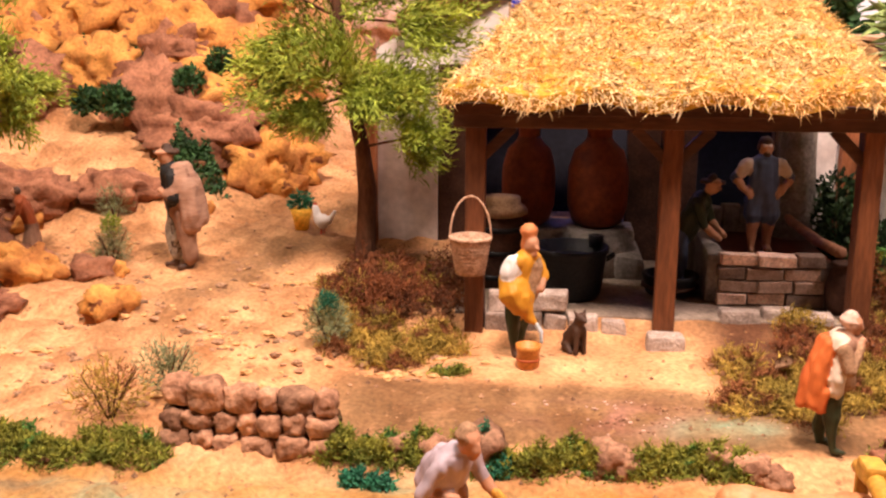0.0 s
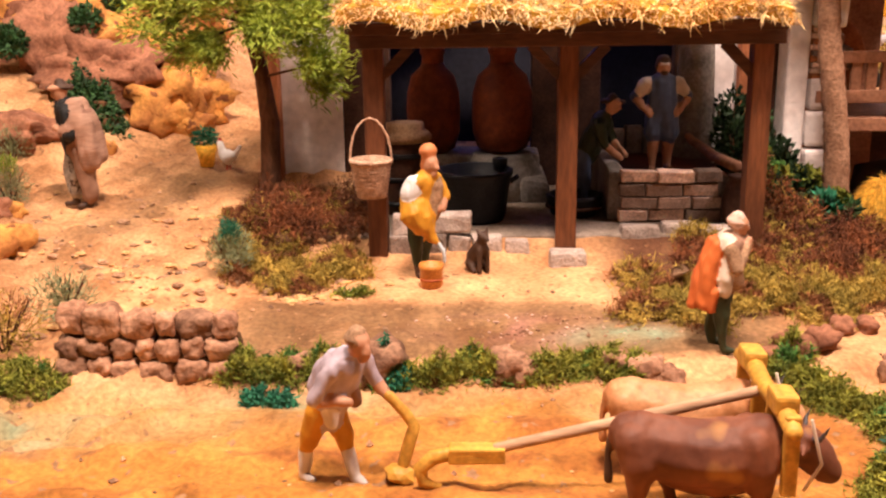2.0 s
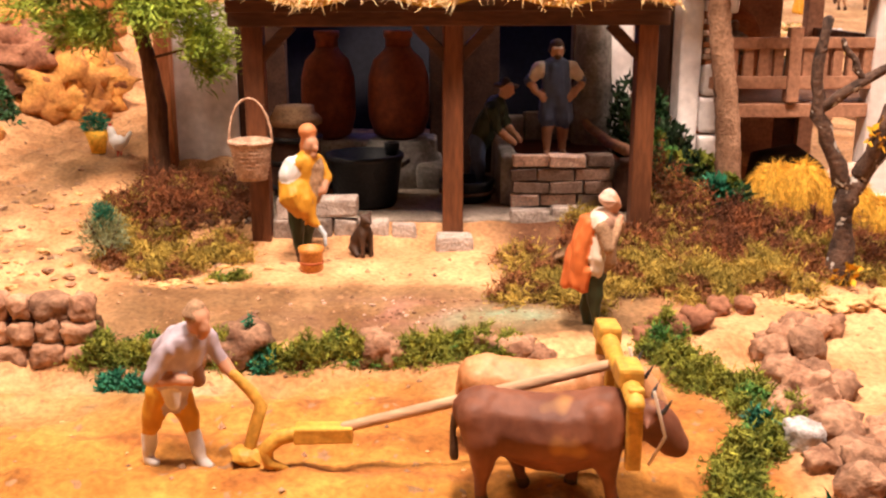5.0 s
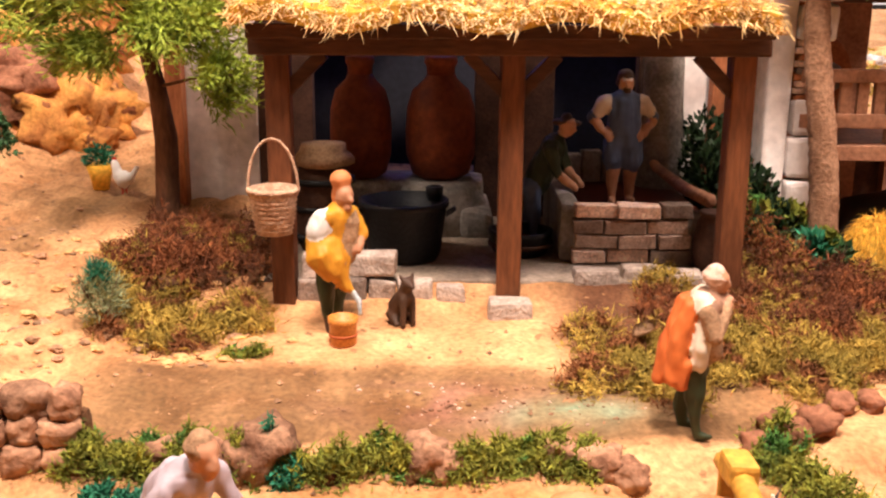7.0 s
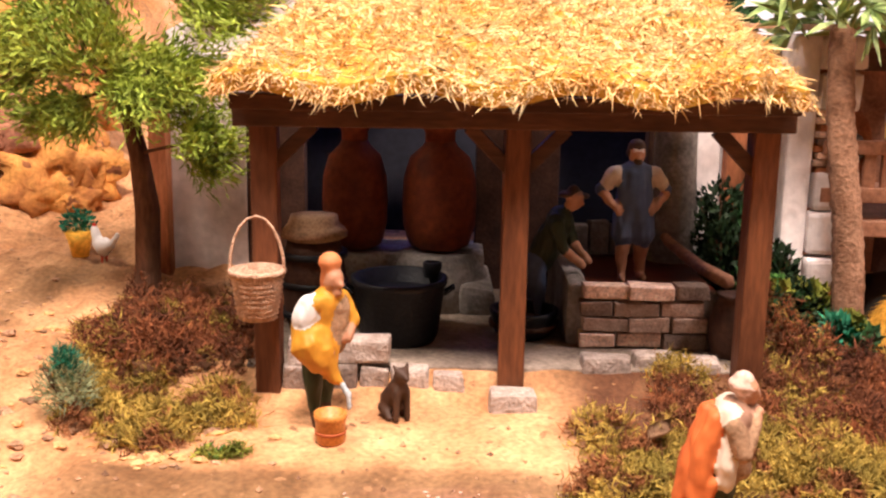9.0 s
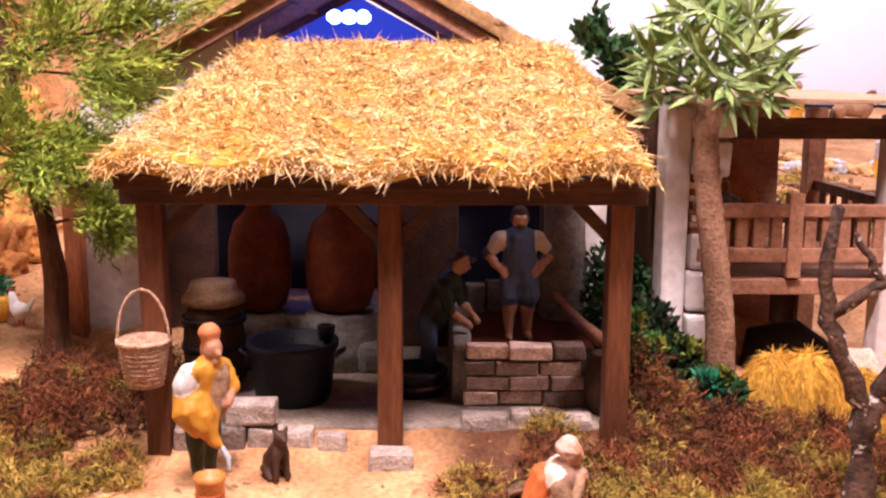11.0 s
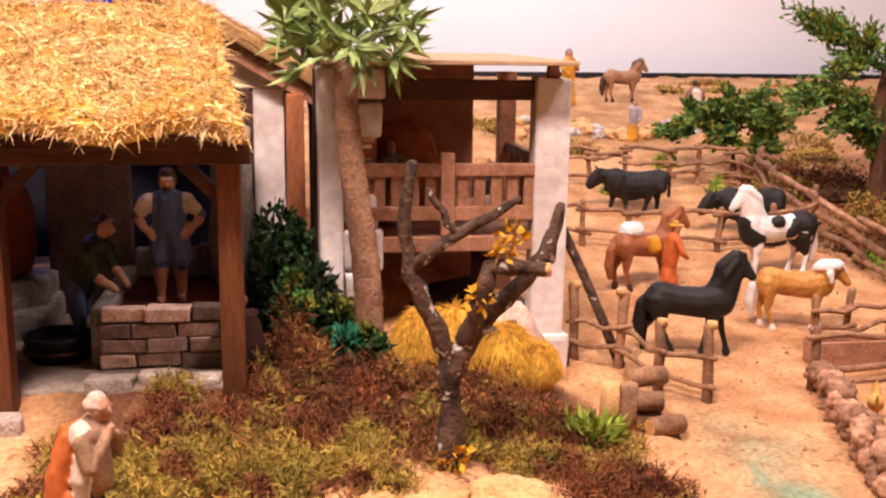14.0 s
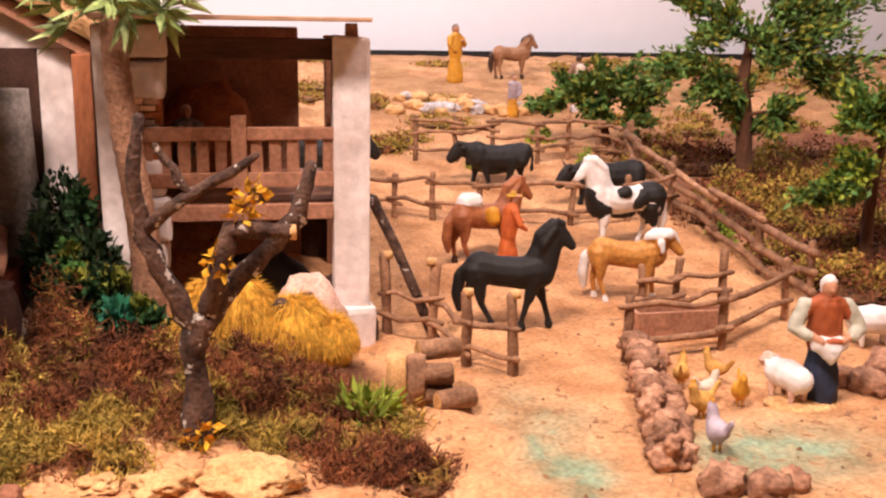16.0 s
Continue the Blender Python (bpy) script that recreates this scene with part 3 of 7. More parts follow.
wall("front_wall", (-0.14, 1.42, 0.16), (-0.05, 1.445, 0.47))
# wall stretches behind the hut: the interior's shade is put into their brown
wall("front_wall", (-0.05, 1.421, 0.16), (0.02, 1.444, 0.47), M_CLAY_SHADE, "house wall behind the hut, coloured dark brown for the shade")
wall("front_wall", (0.225, 1.42, 0.16), (0.325, 1.445, 0.47), M_CLAY_SHADE, "house wall behind the hut, coloured dark brown for the shade")
wall("front_wall", (0.43, 1.42, 0.16), (0.478, 1.445, 0.47), M_CLAY_SHADE, "house wall behind the hut, coloured dark brown for the shade")
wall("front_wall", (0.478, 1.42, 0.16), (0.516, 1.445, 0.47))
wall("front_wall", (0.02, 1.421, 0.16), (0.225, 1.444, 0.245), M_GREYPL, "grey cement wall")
wall("front_wall", (0.325, 1.421, 0.16), (0.43, 1.444, 0.25), M_CLAY_SHADE, "house wall behind the hut, coloured dark brown for the shade")
for q in (((-0.14, 0.4705), (0.05, 0.4705), (0.05, 0.595), (-0.14, 0.492)), ((0.33, 0.4705), (0.53, 0.4705), (0.53, 0.479), (0.33, 0.59))):
    bm = bmesh.new()
    fr = [bm.verts.new((x, 1.42, z)) for x, z in q]
    bk = [bm.verts.new((x, 1.445, z)) for x, z in q]
    bm.faces.new(fr)
    bm.faces.new(bk[::-1])
    for i in range(4):
        bm.faces.new((fr[i], bk[i], bk[(i + 1) % 4], fr[(i + 1) % 4]))
    part("gable_wall", bm, M_PLASTER, house, "rough white plaster wall")
# lintels coloured near black, standing for shade at the top of the openings
wall("lintel", (0.02, 1.421, 0.424), (0.225, 1.444, 0.47), M_NAVY, "lintel coloured near black for the shaded opening")
wall("lintel", (0.325, 1.421, 0.414), (0.43, 1.444, 0.47), M_NAVY, "lintel coloured near black for the shaded opening")
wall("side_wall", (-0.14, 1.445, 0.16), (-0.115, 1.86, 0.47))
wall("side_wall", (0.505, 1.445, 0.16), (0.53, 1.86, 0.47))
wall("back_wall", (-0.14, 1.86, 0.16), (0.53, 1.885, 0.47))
# added wall that closes the openings with painted shade
wall("inner_wall", (-0.1, 1.56, 0.16), (0.5, 1.57, 0.47), M_NAVY, "added inner wall coloured near black for the shaded openings")
for x, y in ((-0.15, 1.41), (0.529, 1.408)):
    bm = bmesh.new()
    box(bm, (x - 0.011, y - 0.011, 0.15), (x + 0.011, y + 0.011, 0.465), 0.001, 0.002)
    part("corner_post", bm, M_REDPOST, house, "red-brown corner post")
# gable timbers and thatched slopes
slope = math.degrees(math.atan2(GZ - GB, GE))
run = math.hypot(GE, GZ - GB)
for s in (-1, 1):
    ext = 1.0 if s > 0 else 0.7
    for y in (1.41, 1.62, 1.84):
        bm = bmesh.new()
        box(bm, (0, -0.008, -0.026), (run * ext, 0.008, -0.008), 0.0006, 0.001, Matrix.Translation((GX, y, GZ)) @ (pose(0, 0, 0, 0, slope, 0) if s > 0 else pose(0, 0, 0, 0, 180 - slope, 0) @ Matrix.Diagonal((1, 1, -1, 1))))
        part("rafter", bm, M_RAIL, house)
    for k in (0.3 * ext, 0.62 * ext, 0.9 * ext):
        bm = bmesh.new()
        q = Vector((GX + s * GE * k, 0, GZ - (GZ - GB) * k))
        box(bm, (q.x - 0.008, 1.41, q.z - 0.012), (q.x + 0.008, 1.86, q.z), 0.0006, 0.001)
        part("purlin", bm, M_RAIL, house)
    # thatch bed of the slope
    N = 5200
    k = RNG.uniform(0.0, 1.04, N) * ext
    p = np.stack([GX + s * GE * k, RNG.uniform(1.385, 1.88, N), GZ - (GZ - GB) * k + RNG.uniform(0.0, 0.016, N)], -1)
    d = unit(np.stack([s * (0.85 + RNG.normal(0, 0.2, N)), RNG.normal(0, 0.3, N), -0.5 + RNG.normal(0.0, 0.2, N)], -1)) * RNG.uniform(0.012, 0.03, (N, 1))
    ob = new("straw", stalks("straw", p, d, 0.0009, M_DRY))
    ob.parent = house
    tagged(ob, "dull tan thatch stalks", kind="stuff")
    bm = bmesh.new()
    box(bm, (0, 1.39, -0.006), (run * 1.02 * ext, 1.88, 0.012), 0.0, 0.003, Matrix.Translation((GX, 0, GZ)) @ (pose(0, 0, 0, 0, slope, 0) if s > 0 else pose(0, 0, 0, 0, 180 - slope, 0) @ Matrix.Diagonal((1, 1, -1, 1))))
    part("thatch_bed", bm, M_DRY, house, "dull tan thatch")
bm = bmesh.new()
for k in range(3):
    lump(bm, (0.168 + k * 0.018, 1.48, 0.603), (0.0105, 0.006, 0.0095), k, 0.05, 3)
solid("led_strip", bm, M_LED, "short strip of glowing blue-white lamps under the gable", "lamp")
for s in (-1, 1):
    bm = bmesh.new()
    box(bm, (0.13, -0.007, -0.075), (run * (0.9 if s > 0 else 0.66), 0.007, -0.055), 0.0006, 0.001, Matrix.Translation((GX, 1.43, GZ)) @ (pose(0, 0, 0, 0, slope, 0) if s > 0 else pose(0, 0, 0, 0, 180 - slope, 0) @ Matrix.Diagonal((1, 1, -1, 1))))
    part("inner_rafter", bm, M_RAIL, house)
    for k in (0.35, 0.5, 0.65, 0.8)[:4 if s > 0 else 3]:
        bm = bmesh.new()
        q = Vector((GX + s * GE * k, 0, GZ - (GZ - GB) * k))
        box(bm, (q.x - 0.007, 1.422, q.z - 0.066), (q.x + 0.007, 1.434, q.z - 0.022), 0.0006, 0.001)
        part("strut", bm, M_BOARD, house)
# added sheet: its own glow stands for the gable lit blue
bm = bmesh.new()
fr = [bm.verts.new((x, 1.7, z)) for x, z in ((GX - 0.32, 0.475), (GX + 0.32, 0.475), (GX, 0.645))]
bk = [bm.verts.new((v.co.x, 1.706, v.co.z)) for v in fr]
bm.faces.new(fr)
bm.faces.new(bk[::-1])
for i in range(3):
    bm.faces.new((fr[i], bk[i], bk[(i + 1) % 3], fr[(i + 1) % 3]))
solid("blue_glow_sheet", bm, M_BLUEGLOW, "added glowing sheet standing for blue LED light in the open gable", "sheet")

# ---- inside the hut ----
bm = bmesh.new()
box(bm, (0.004, 1.122, 0.15), (0.485, 1.43, 0.189), 0.001, 0.003)
solid("hut_floor", bm, M_DUST, "worn grey cement floor slab of the hut", "floor", kind="structure")
# cement bench under the jars, scalloped
bench = thing("jar_bench", "rounded grey cement bench carrying the clay jars", "bench")
for x, r in ((0.085, 0.052), (0.182, 0.06)):
    bm = bmesh.new()
    lathe(bm, [(r, 0), (r * 0.95, 0.03), (r * 0.8, 0.055), (r * 0.68, 0.064)], 16, (x, 1.36, 0.186), wob=0.06)
    part("jar_seat", bm, M_GREYPL, bench)
bm = bmesh.new()
box(bm, (0.02, 1.345, 0.186), (0.235, 1.42, 0.246), 0.003, 0.006)
part("ledge", bm, M_GREYPL, bench)
bm = bmesh.new()
box(bm, (0.205, 1.30, 0.186), (0.245, 1.42, 0.222), 0.003, 0.01)
part("step", bm, M_GREYPL, bench)
for x, r in ((0.085, 0.0375), (0.182, 0.0425)):
    jar = thing("storage_jar", "tall red-brown clay storage jar on the cement bench", "jar", "storage jars", at=(x, 1.365, 0.249))
    bm = bmesh.new()
    lathe(bm, [(r * 0.5, 0), (r * 0.82, 0.008), (r * 0.98, 0.03), (r, 0.06), (r * 0.97, 0.085), (r * 0.8, 0.108), (r * 0.48, 0.12), (r * 0.4, 0.126)], 24)
    part("jar_body", bm, M_JAR, jar)
    bm = bmesh.new()
    lathe(bm, [(r * 0.4, 0.124), (r * 0.4, 0.136), (r * 0.47, 0.14), (r * 0.46, 0.147), (r * 0.3, 0.147)], 20)
    part("neck", bm, M_JAR, jar)
# iron tub
tub = thing("iron_tub", "blue-black iron tub standing on the hut floor", "tub", at=(0.143, 1.21, 0.188))
bm = bmesh.new()
lathe(bm, [(0.036, 0), (0.04, 0.008), (0.046, 0.058), (0.049, 0.06), (0.049, 0.066), (0.044, 0.066), (0.042, 0.05), (0.0, 0.048)][:7], 24)
part("tub_body", bm, M_TUB, tub)
for s in (-1, 1):
    bm = bmesh.new()
    tube(bm, [(s * 0.046, -0.008, 0.05), (s * 0.055, -0.006, 0.056), (s * 0.055, 0.006, 0.056), (s * 0.046, 0.008, 0.05)], [0.0018] * 4, 6)
    part("handle", bm, M_TUB, tub)
bm = bmesh.new()
lathe(bm, [(0.008, 0), (0.0095, 0.008), (0.01, 0.015), (0.007, 0.016), (0.006, 0.004)], 14)
solid("dipper_cup", bm, M_TUB, "small black cup on the rim of the tub", "cup", at=(0.176, 1.235, 0.248))
barrel = thing("lidded_barrel", "dark brown barrel with a tan felt cover", "barrel", at=(0.052, 1.25, 0.188))
bm = bmesh.new()
lathe(bm, [(0.026, 0), (0.031, 0.02), (0.034, 0.05), (0.031, 0.08), (0.027, 0.096)], 20)
part("barrel_body", bm, M_CLAY_SHADE, barrel)
for z in (0.018, 0.05, 0.08):
    bm = bmesh.new()
    lathe(bm, [(0.0325, z - 0.003), (0.0355, z - 0.003), (0.0355, z + 0.003), (0.0325, z + 0.003)], 20)
    part("hoop", bm, M_TUB, barrel)
bm = bmesh.new()
lathe(bm, [(0.027, 0.095), (0.033, 0.098), (0.034, 0.104), (0.03, 0.109), (0.026, 0.112), (0.025, 0.12), (0.01, 0.122)], 18, wob=0.06)
part("lid", bm, M_FELT, barrel, "tan felt cover")
basin = thing("round_basin", "dark round basin on the hut floor beside the tank", "basin", at=(0.272, 1.235, 0.188))
bm = bmesh.new()
lathe(bm, [(0.026, 0), (0.031, 0.004), (0.034, 0.02), (0.036, 0.024), (0.036, 0.028), (0.031, 0.028), (0.029, 0.012)], 22)
part("basin_body", bm, M_TUB, basin)
bm = bmesh.new()
lathe(bm, [(0.0345, 0.011), (0.0365, 0.011), (0.0365, 0.015), (0.0345, 0.015)], 22)
part("hoop", bm, M_CLAY_SHADE, basin)
# round plaster pier at the right
bm = bmesh.new()
lathe(bm, [(0.026, 0), (0.027, 0.06), (0.03, 0.1), (0.026, 0.15), (0.024, 0.24)], 16, (0.452, 1.375, 0.186), wob=0.05)
solid("plaster_pier", bm, M_GREYPL, "grey rounded plaster pier at the back of the hut", "pillar")
# treading tank
tank = thing("treading_tank", "brick treading tank with wine-red floor inside the hut", "tank")
bm = bmesh.new()
box(bm, (0.332, 1.205, 0.188), (0.468, 1.405, 0.24), 0.0006, 0.001)
part("tank_floor", bm, M_WINE, tank, "wine-red stained floor")
bm = bmesh.new()
box(bm, (0.312, 1.2, 0.188), (0.333, 1.405, 0.252), 0.003, 0.004)
part("side_wall", bm, M_GREYPL, tank, "grey cement side")
bm = bmesh.new()
box(bm, (0.333, 1.192, 0.186), (0.462, 1.206, 0.245), 0.0008, 0.001)
part("mortar_core", bm, M_GREYPL, tank)
for i in range(5):
    bm = bmesh.new()
    box(bm, (0.334 + i * 0.025, 1.385, 0.241), (0.357 + i * 0.025, 1.405, 0.277 + 0.004 * (i % 2)), 0.001, 0.002)
    part("block", bm, M_GREYPL, tank, "grey stone block")
BW, BH = 0.045, 0.0162
for row in range(4):
    x = 0.326 + (0.0 if row % 2 else -0.012)
    while x < 0.442:
        w = BW * RNG.uniform(0.85, 1.1)
        x1 = min(x + w, 0.452)
        if x1 - max(x, 0.324) > 0.008:
            bm = bmesh.new()
            box(bm, (max(x, 0.324), 1.184 + RNG.uniform(-0.004, 0.0015), 0.1905 + row * BH), (x1 - 0.002, 1.206, 0.1905 + row * BH + BH - 0.0018), 0.0012, 0.0016)
            part("brick", bm, M_BRICK, tank)
        x = x1
bm = bmesh.new()
tube(bm, [(0.438, 1.39, 0.282), (0.442, 1.34, 0.268), (0.458, 1.26, 0.258), (0.468, 1.19, 0.258)], [0.006, 0.006, 0.007, 0.008], 8, rough=0.08)
solid("wooden_pole", bm, M_RAIL, "crooked brown wooden pole lying on the tank rim", "pole")
bm = bmesh.new()
lathe(bm, [(0.016, 0), (0.021, 0.01), (0.023, 0.03), (0.019, 0.052), (0.015, 0.058), (0.018, 0.063), (0.012, 0.063)], 18)
solid("brown_pot", bm, M_CLAY_SHADE, "brown clay pot beside the treading tank", "pot", at=(0.47, 1.17, 0.188))


def stone_block(lo, hi, group, label, material=M_GREYSTONE):
    bm = bmesh.new()
    box(bm, lo, hi, 0.0026, 0.0036)
    return solid("stone_block", bm, material, label, "stone", group)


# stones along the front of the hut
for lo, hi in (((0.043, 1.095, 0.168), (0.075, 1.118, 0.196)), ((0.077, 1.097, 0.168), (0.11, 1.12, 0.196)), ((0.112, 1.098, 0.168), (0.138, 1.12, 0.194)), ((0.045, 1.1, 0.196), (0.088, 1.122, 0.218)), ((0.09, 1.1, 0.196), (0.139, 1.124, 0.221)), ((0.14, 1.1, 0.17), (0.176, 1.12, 0.192)), ((0.18, 1.095, 0.172), (0.208, 1.116, 0.19)), ((0.23, 1.066, 0.156), (0.272, 1.089, 0.183)), ((0.318, 1.12, 0.17), (0.366, 1.15, 0.198)), ((0.368, 1.125, 0.17), (0.408, 1.15, 0.199)), ((0.41, 1.12, 0.17), (0.45, 1.15, 0.197))):
    stone_block(lo, hi, "kerb stones of the hut", "worn pinkish-grey stone block at the hut's front")

# ---- the two-storey stable ----
stable = thing("stable", "two-storey stable with white pillars and a brown balcony", "stable")


def spart(name, lo, hi, material, label="", wob=0.0008, bevel=0.0015, m=None):
    bm = bmesh.new()
    box(bm, lo, hi, wob, bevel, m)
    return part(name, bm, material, stable, label)


spart("pillar", (0.555, 1.303, 0.15), (0.584, 1.345, 0.5), M_PLASTER, "white rough plaster pillar", 0.002, 0.004)
spart("brick_core", (0.586, 1.314, 0.15), (0.622, 1.345, 0.5), M_CLAYMOUND, "bare red brick core")
for z0, z1, x0, x1 in ((0.222, 0.262, 0.586, 0.619), (0.262, 0.31, 0.585, 0.626), (0.31, 0.352, 0.585, 0.621), (0.42, 0.462, 0.585, 0.624), (0.462, 0.5, 0.584, 0.628)):
    bm = bmesh.new()
    box(bm, (x0, 1.297, z0 + 0.0015), (x1 + 0.004, 1.34, z1), 0.0035, 0.0055)
    part("plaster_chunk", bm, M_PLASTER, stable, "broken white plaster over the bricks")
spart("pillar", (0.808, 1.295, 0.13), (0.85, 1.335, 0.488), M_PLASTER, "white rough plaster pillar", 0.003, 0.004)
spart("pillar_base", (0.798, 1.288, 0.12), (0.858, 1.342, 0.178), M_PLASTER, "flared plaster foot", 0.003, 0.008)
spart("back_wall", (0.55, 1.6, 0.15), (0.79, 1.625, 0.5), M_RAIL, "brown wall")
spart("back_wall", (0.79, 1.601, 0.15), (0.826, 1.624, 0.3), M_CLAY_SHADE, "dark brown wall")
spart("side_wall", (0.55, 1.345, 0.15), (0.57, 1.6, 0.497), M_CLAY_SHADE, "dark brown wall")
spart("corner_pillar", (0.826, 1.585, 0.13), (0.85, 1.61, 0.49), M_RAIL)
spart("gallery_floor", (0.57, 1.31, 0.292), (0.85, 1.6, 0.304), M_RAIL, "brown gallery floor")
spart("gallery_beam", (0.59, 1.3, 0.284), (0.81, 1.316, 0.302), M_RAIL)
spart("rail_top", (0.593, 1.297, 0.374), (0.812, 1.311, 0.389), M_RAIL)
spart("rail_bottom", (0.593, 1.298, 0.322), (0.812, 1.31, 0.338), M_RAIL)
for i, x in enumerate(np.linspace(0.605, 0.803, 11)):
    if i == 5:
        spart("newel", (x - 0.008, 1.293, 0.304), (x + 0.008, 1.313, 0.402), M_RAIL)
    else:
        spart("baluster", (x - 0.0065, 1.3, 0.329), (x + 0.0065, 1.308, 0.375), M_RAIL)
spart("side_rail", (0.835, 1.34, 0.374), (0.846, 1.585, 0.388), M_WOOD)
for y in np.linspace(1.38, 1.56, 6):
    spart("baluster", (0.837, y - 0.005, 0.304), (0.844, y + 0.005, 0.375), M_WOOD)
spart("roof_board", (0.557, 0.0, 0.0), (0.847, 0.39, 0.006), M_BOARD, "pale sloping board roof", 0.001, 0.001, Matrix.Translation((0, 1.256, 0.503)) @ pose(0, 0, 0, 0.9, 0, 0))
spart("roof_beam", (0.6, 1.306, 0.462), (0.81, 1.322, 0.486), M_WOODH)
spart("roof_post", (0.824, 1.305, 0.486), (0.838, 1.32, 0.5025), M_RAIL)
spart("roof_post", (0.6, 1.31, 0.484), (0.614, 1.325, 0.5025), M_RAIL)
# bare brick patch on the pillar
for row in range(9):
    for i in range(2):
        x = 0.588 + i * 0.0165 - 0.004 * (row % 2)
        spart("brick", (x, 1.303, 0.353 + row * 0.0076), (x + 0.0152, 1.316, 0.3593 + row * 0.0076), M_BRICK if row % 3 else M_CLAYMOUND, "", 0.0006, 0.0012)
for row in range(7):
    spart("brick", (0.588 + 0.004 * (row % 2), 1.304, 0.165 + row * 0.0082), (0.616 + 0.003 * (row % 2), 1.316, 0.1718 + row * 0.0082), M_BRICK, "", 0.0008, 0.0014)
# hay dome in the gallery, and dark byre below
bm = bmesh.new()
lump(bm, (0.665, 1.5, 0.35), (0.065, 0.05, 0.085), 3, 0.15, 3)
solid("hay_mound", bm, M_CLAYMOUND, "red-brown rounded mound in the stable gallery", "mound", smooth=True)
bm = bmesh.new()
tube(bm, [(0.69, 1.36, 0.175), (0.7, 1.37, 0.205), (0.74, 1.375, 0.21), (0.77, 1.37, 0.195)], [0.02, 0.027, 0.027, 0.02], 14)
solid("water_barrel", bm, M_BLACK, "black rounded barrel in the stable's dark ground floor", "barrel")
trough = thing("plaster_trough", "pinkish plaster trough with a dark brown lump standing for the shaded hollow", "trough", at=(0.785, 1.27, 0.138))
bm = bmesh.new()
lump(bm, (-0.008, 0, 0.03), (0.045, 0.03, 0.06), 5, 0.2, 3)
part("shell", bm, M_PINK, trough, smooth=True)
# no recess is cut: a dark brown lump paints the hollow's shade
bm = bmesh.new()
lump(bm, (-0.012, -0.024, 0.062), (0.012, 0.008, 0.014), 2, 0.1, 2)
part("hollow", bm, M_DKBRN, trough, "dark brown lump standing for the shaded hollow")
slab("stable_floor", (0.55, 1.3, 0.12), (0.86, 1.63, 0.16), M_CLAY_SHADE, "dark earthen floor of the stable", "floor")

# ---- fences ----
FENCE = "rough stick fence of the corral"


def stick(bm, a, b, r, bends=3, wob=0.004):
    a, b = Vector(a), Vector(b)
    pts = [a.lerp(b, i / bends) + (Vector(RNG.normal(0, wob, 3)) if 0 < i < bends else Vector((0, 0, 0))) for i in range(bends + 1)]
    tube(bm, pts, [r * RNG.uniform(0.85, 1.1) for _ in pts], 7, rough=0.08)


def fence(label, posts, height, rails, r=0.0055, rail_r=0.0038, cut=False):
    f = thing("stick_fence", label, "fence", FENCE)
    tops = []
    for x, y in posts:
        z = at_ground(x, y)
        bm = bmesh.new()
        hh = height * RNG.uniform(0.92, 1.1)
        stick(bm, (x, y, z - 0.01), (x + RNG.normal(0, 0.003), y, z + hh), r, 3, 0.001)
        part("post", bm, M_STICK, f)
        if cut:
            bm = bmesh.new()
            tube(bm, [(x, y, z + hh - 0.002), (x, y, z + hh + 0.006)], [r * 1.05, r * 0.95], 9, cap=False)
            part("sawn_top", bm, M_CUT, f, "pale sawn top")
        tops.append((x, y, z))
    for k in rails:
        for (x0, y0, z0), (x1, y1, z1) in zip(tops, tops[1:]):
            d = Vector((x1 - x0, y1 - y0, z1 - z0))
            o = d.normalized() * 0.012
            j0, j1 = RNG.normal(0, 0.004, 2)
            off = Vector((0, -r * 0.8, 0)) if abs(d.x) > abs(d.y) else Vector((-r * 0.8, 0, 0))
            bm = bmesh.new()
            stick(bm, Vector((x0, y0, z0 + k * height + j0)) - o + off, Vector((x1, y1, z1 + k * height + j1)) + o + off, rail_r)
            part("rail", bm, M_STICK, f)
    return f


fence("weathered stick fence along the back of the corral", [(1.057, 2.16), (1.14, 2.15), (1.215, 2.15), (1.305, 2.13), (1.378, 2.15), (1.44, 2.14), (1.5, 2.12)], 0.088, (0.3, 0.6, 0.88))
fence("weathered stick fence dividing bulls and horses", [(0.9, 1.83), (0.96, 1.82), (1.023, 1.8), (1.1, 1.78), (1.252, 1.755), (1.36, 1.77), (1.455, 1.8)], 0.075, (0.35, 0.85))
fence("weathered stick fence on the slope side of the corral", [(1.5, 2.12), (1.465, 1.98), (1.46, 1.82), (1.468, 1.66), (1.473, 1.52), (1.475, 1.38)], 0.085, (0.25, 0.55, 0.9), rail_r=0.0062)
fence("low stick gate fence in front of the black horse", [(0.875, 1.33), (0.924, 1.3), (0.953, 1.235), (0.995, 1.19)], 0.088, (0.25, 0.6), r=0.0066, rail_r=0.0035, cut=True)
fence("stick fence beside the trough", [(1.138, 1.215), (1.267, 1.235), (1.40, 1.32)], 0.075, (0.4, 0.85), rail_r=0.0042)
fence("short stick fence behind the trough", [(1.21, 1.34), (1.258, 1.35), (1.33, 1.36)], 0.08, (0.3, 0.7))
feeder = thing("feeding_trough", "brown wooden feeding trough behind the stick fence", "trough", at=(1.235, 1.29, at_ground(1.235, 1.29)))
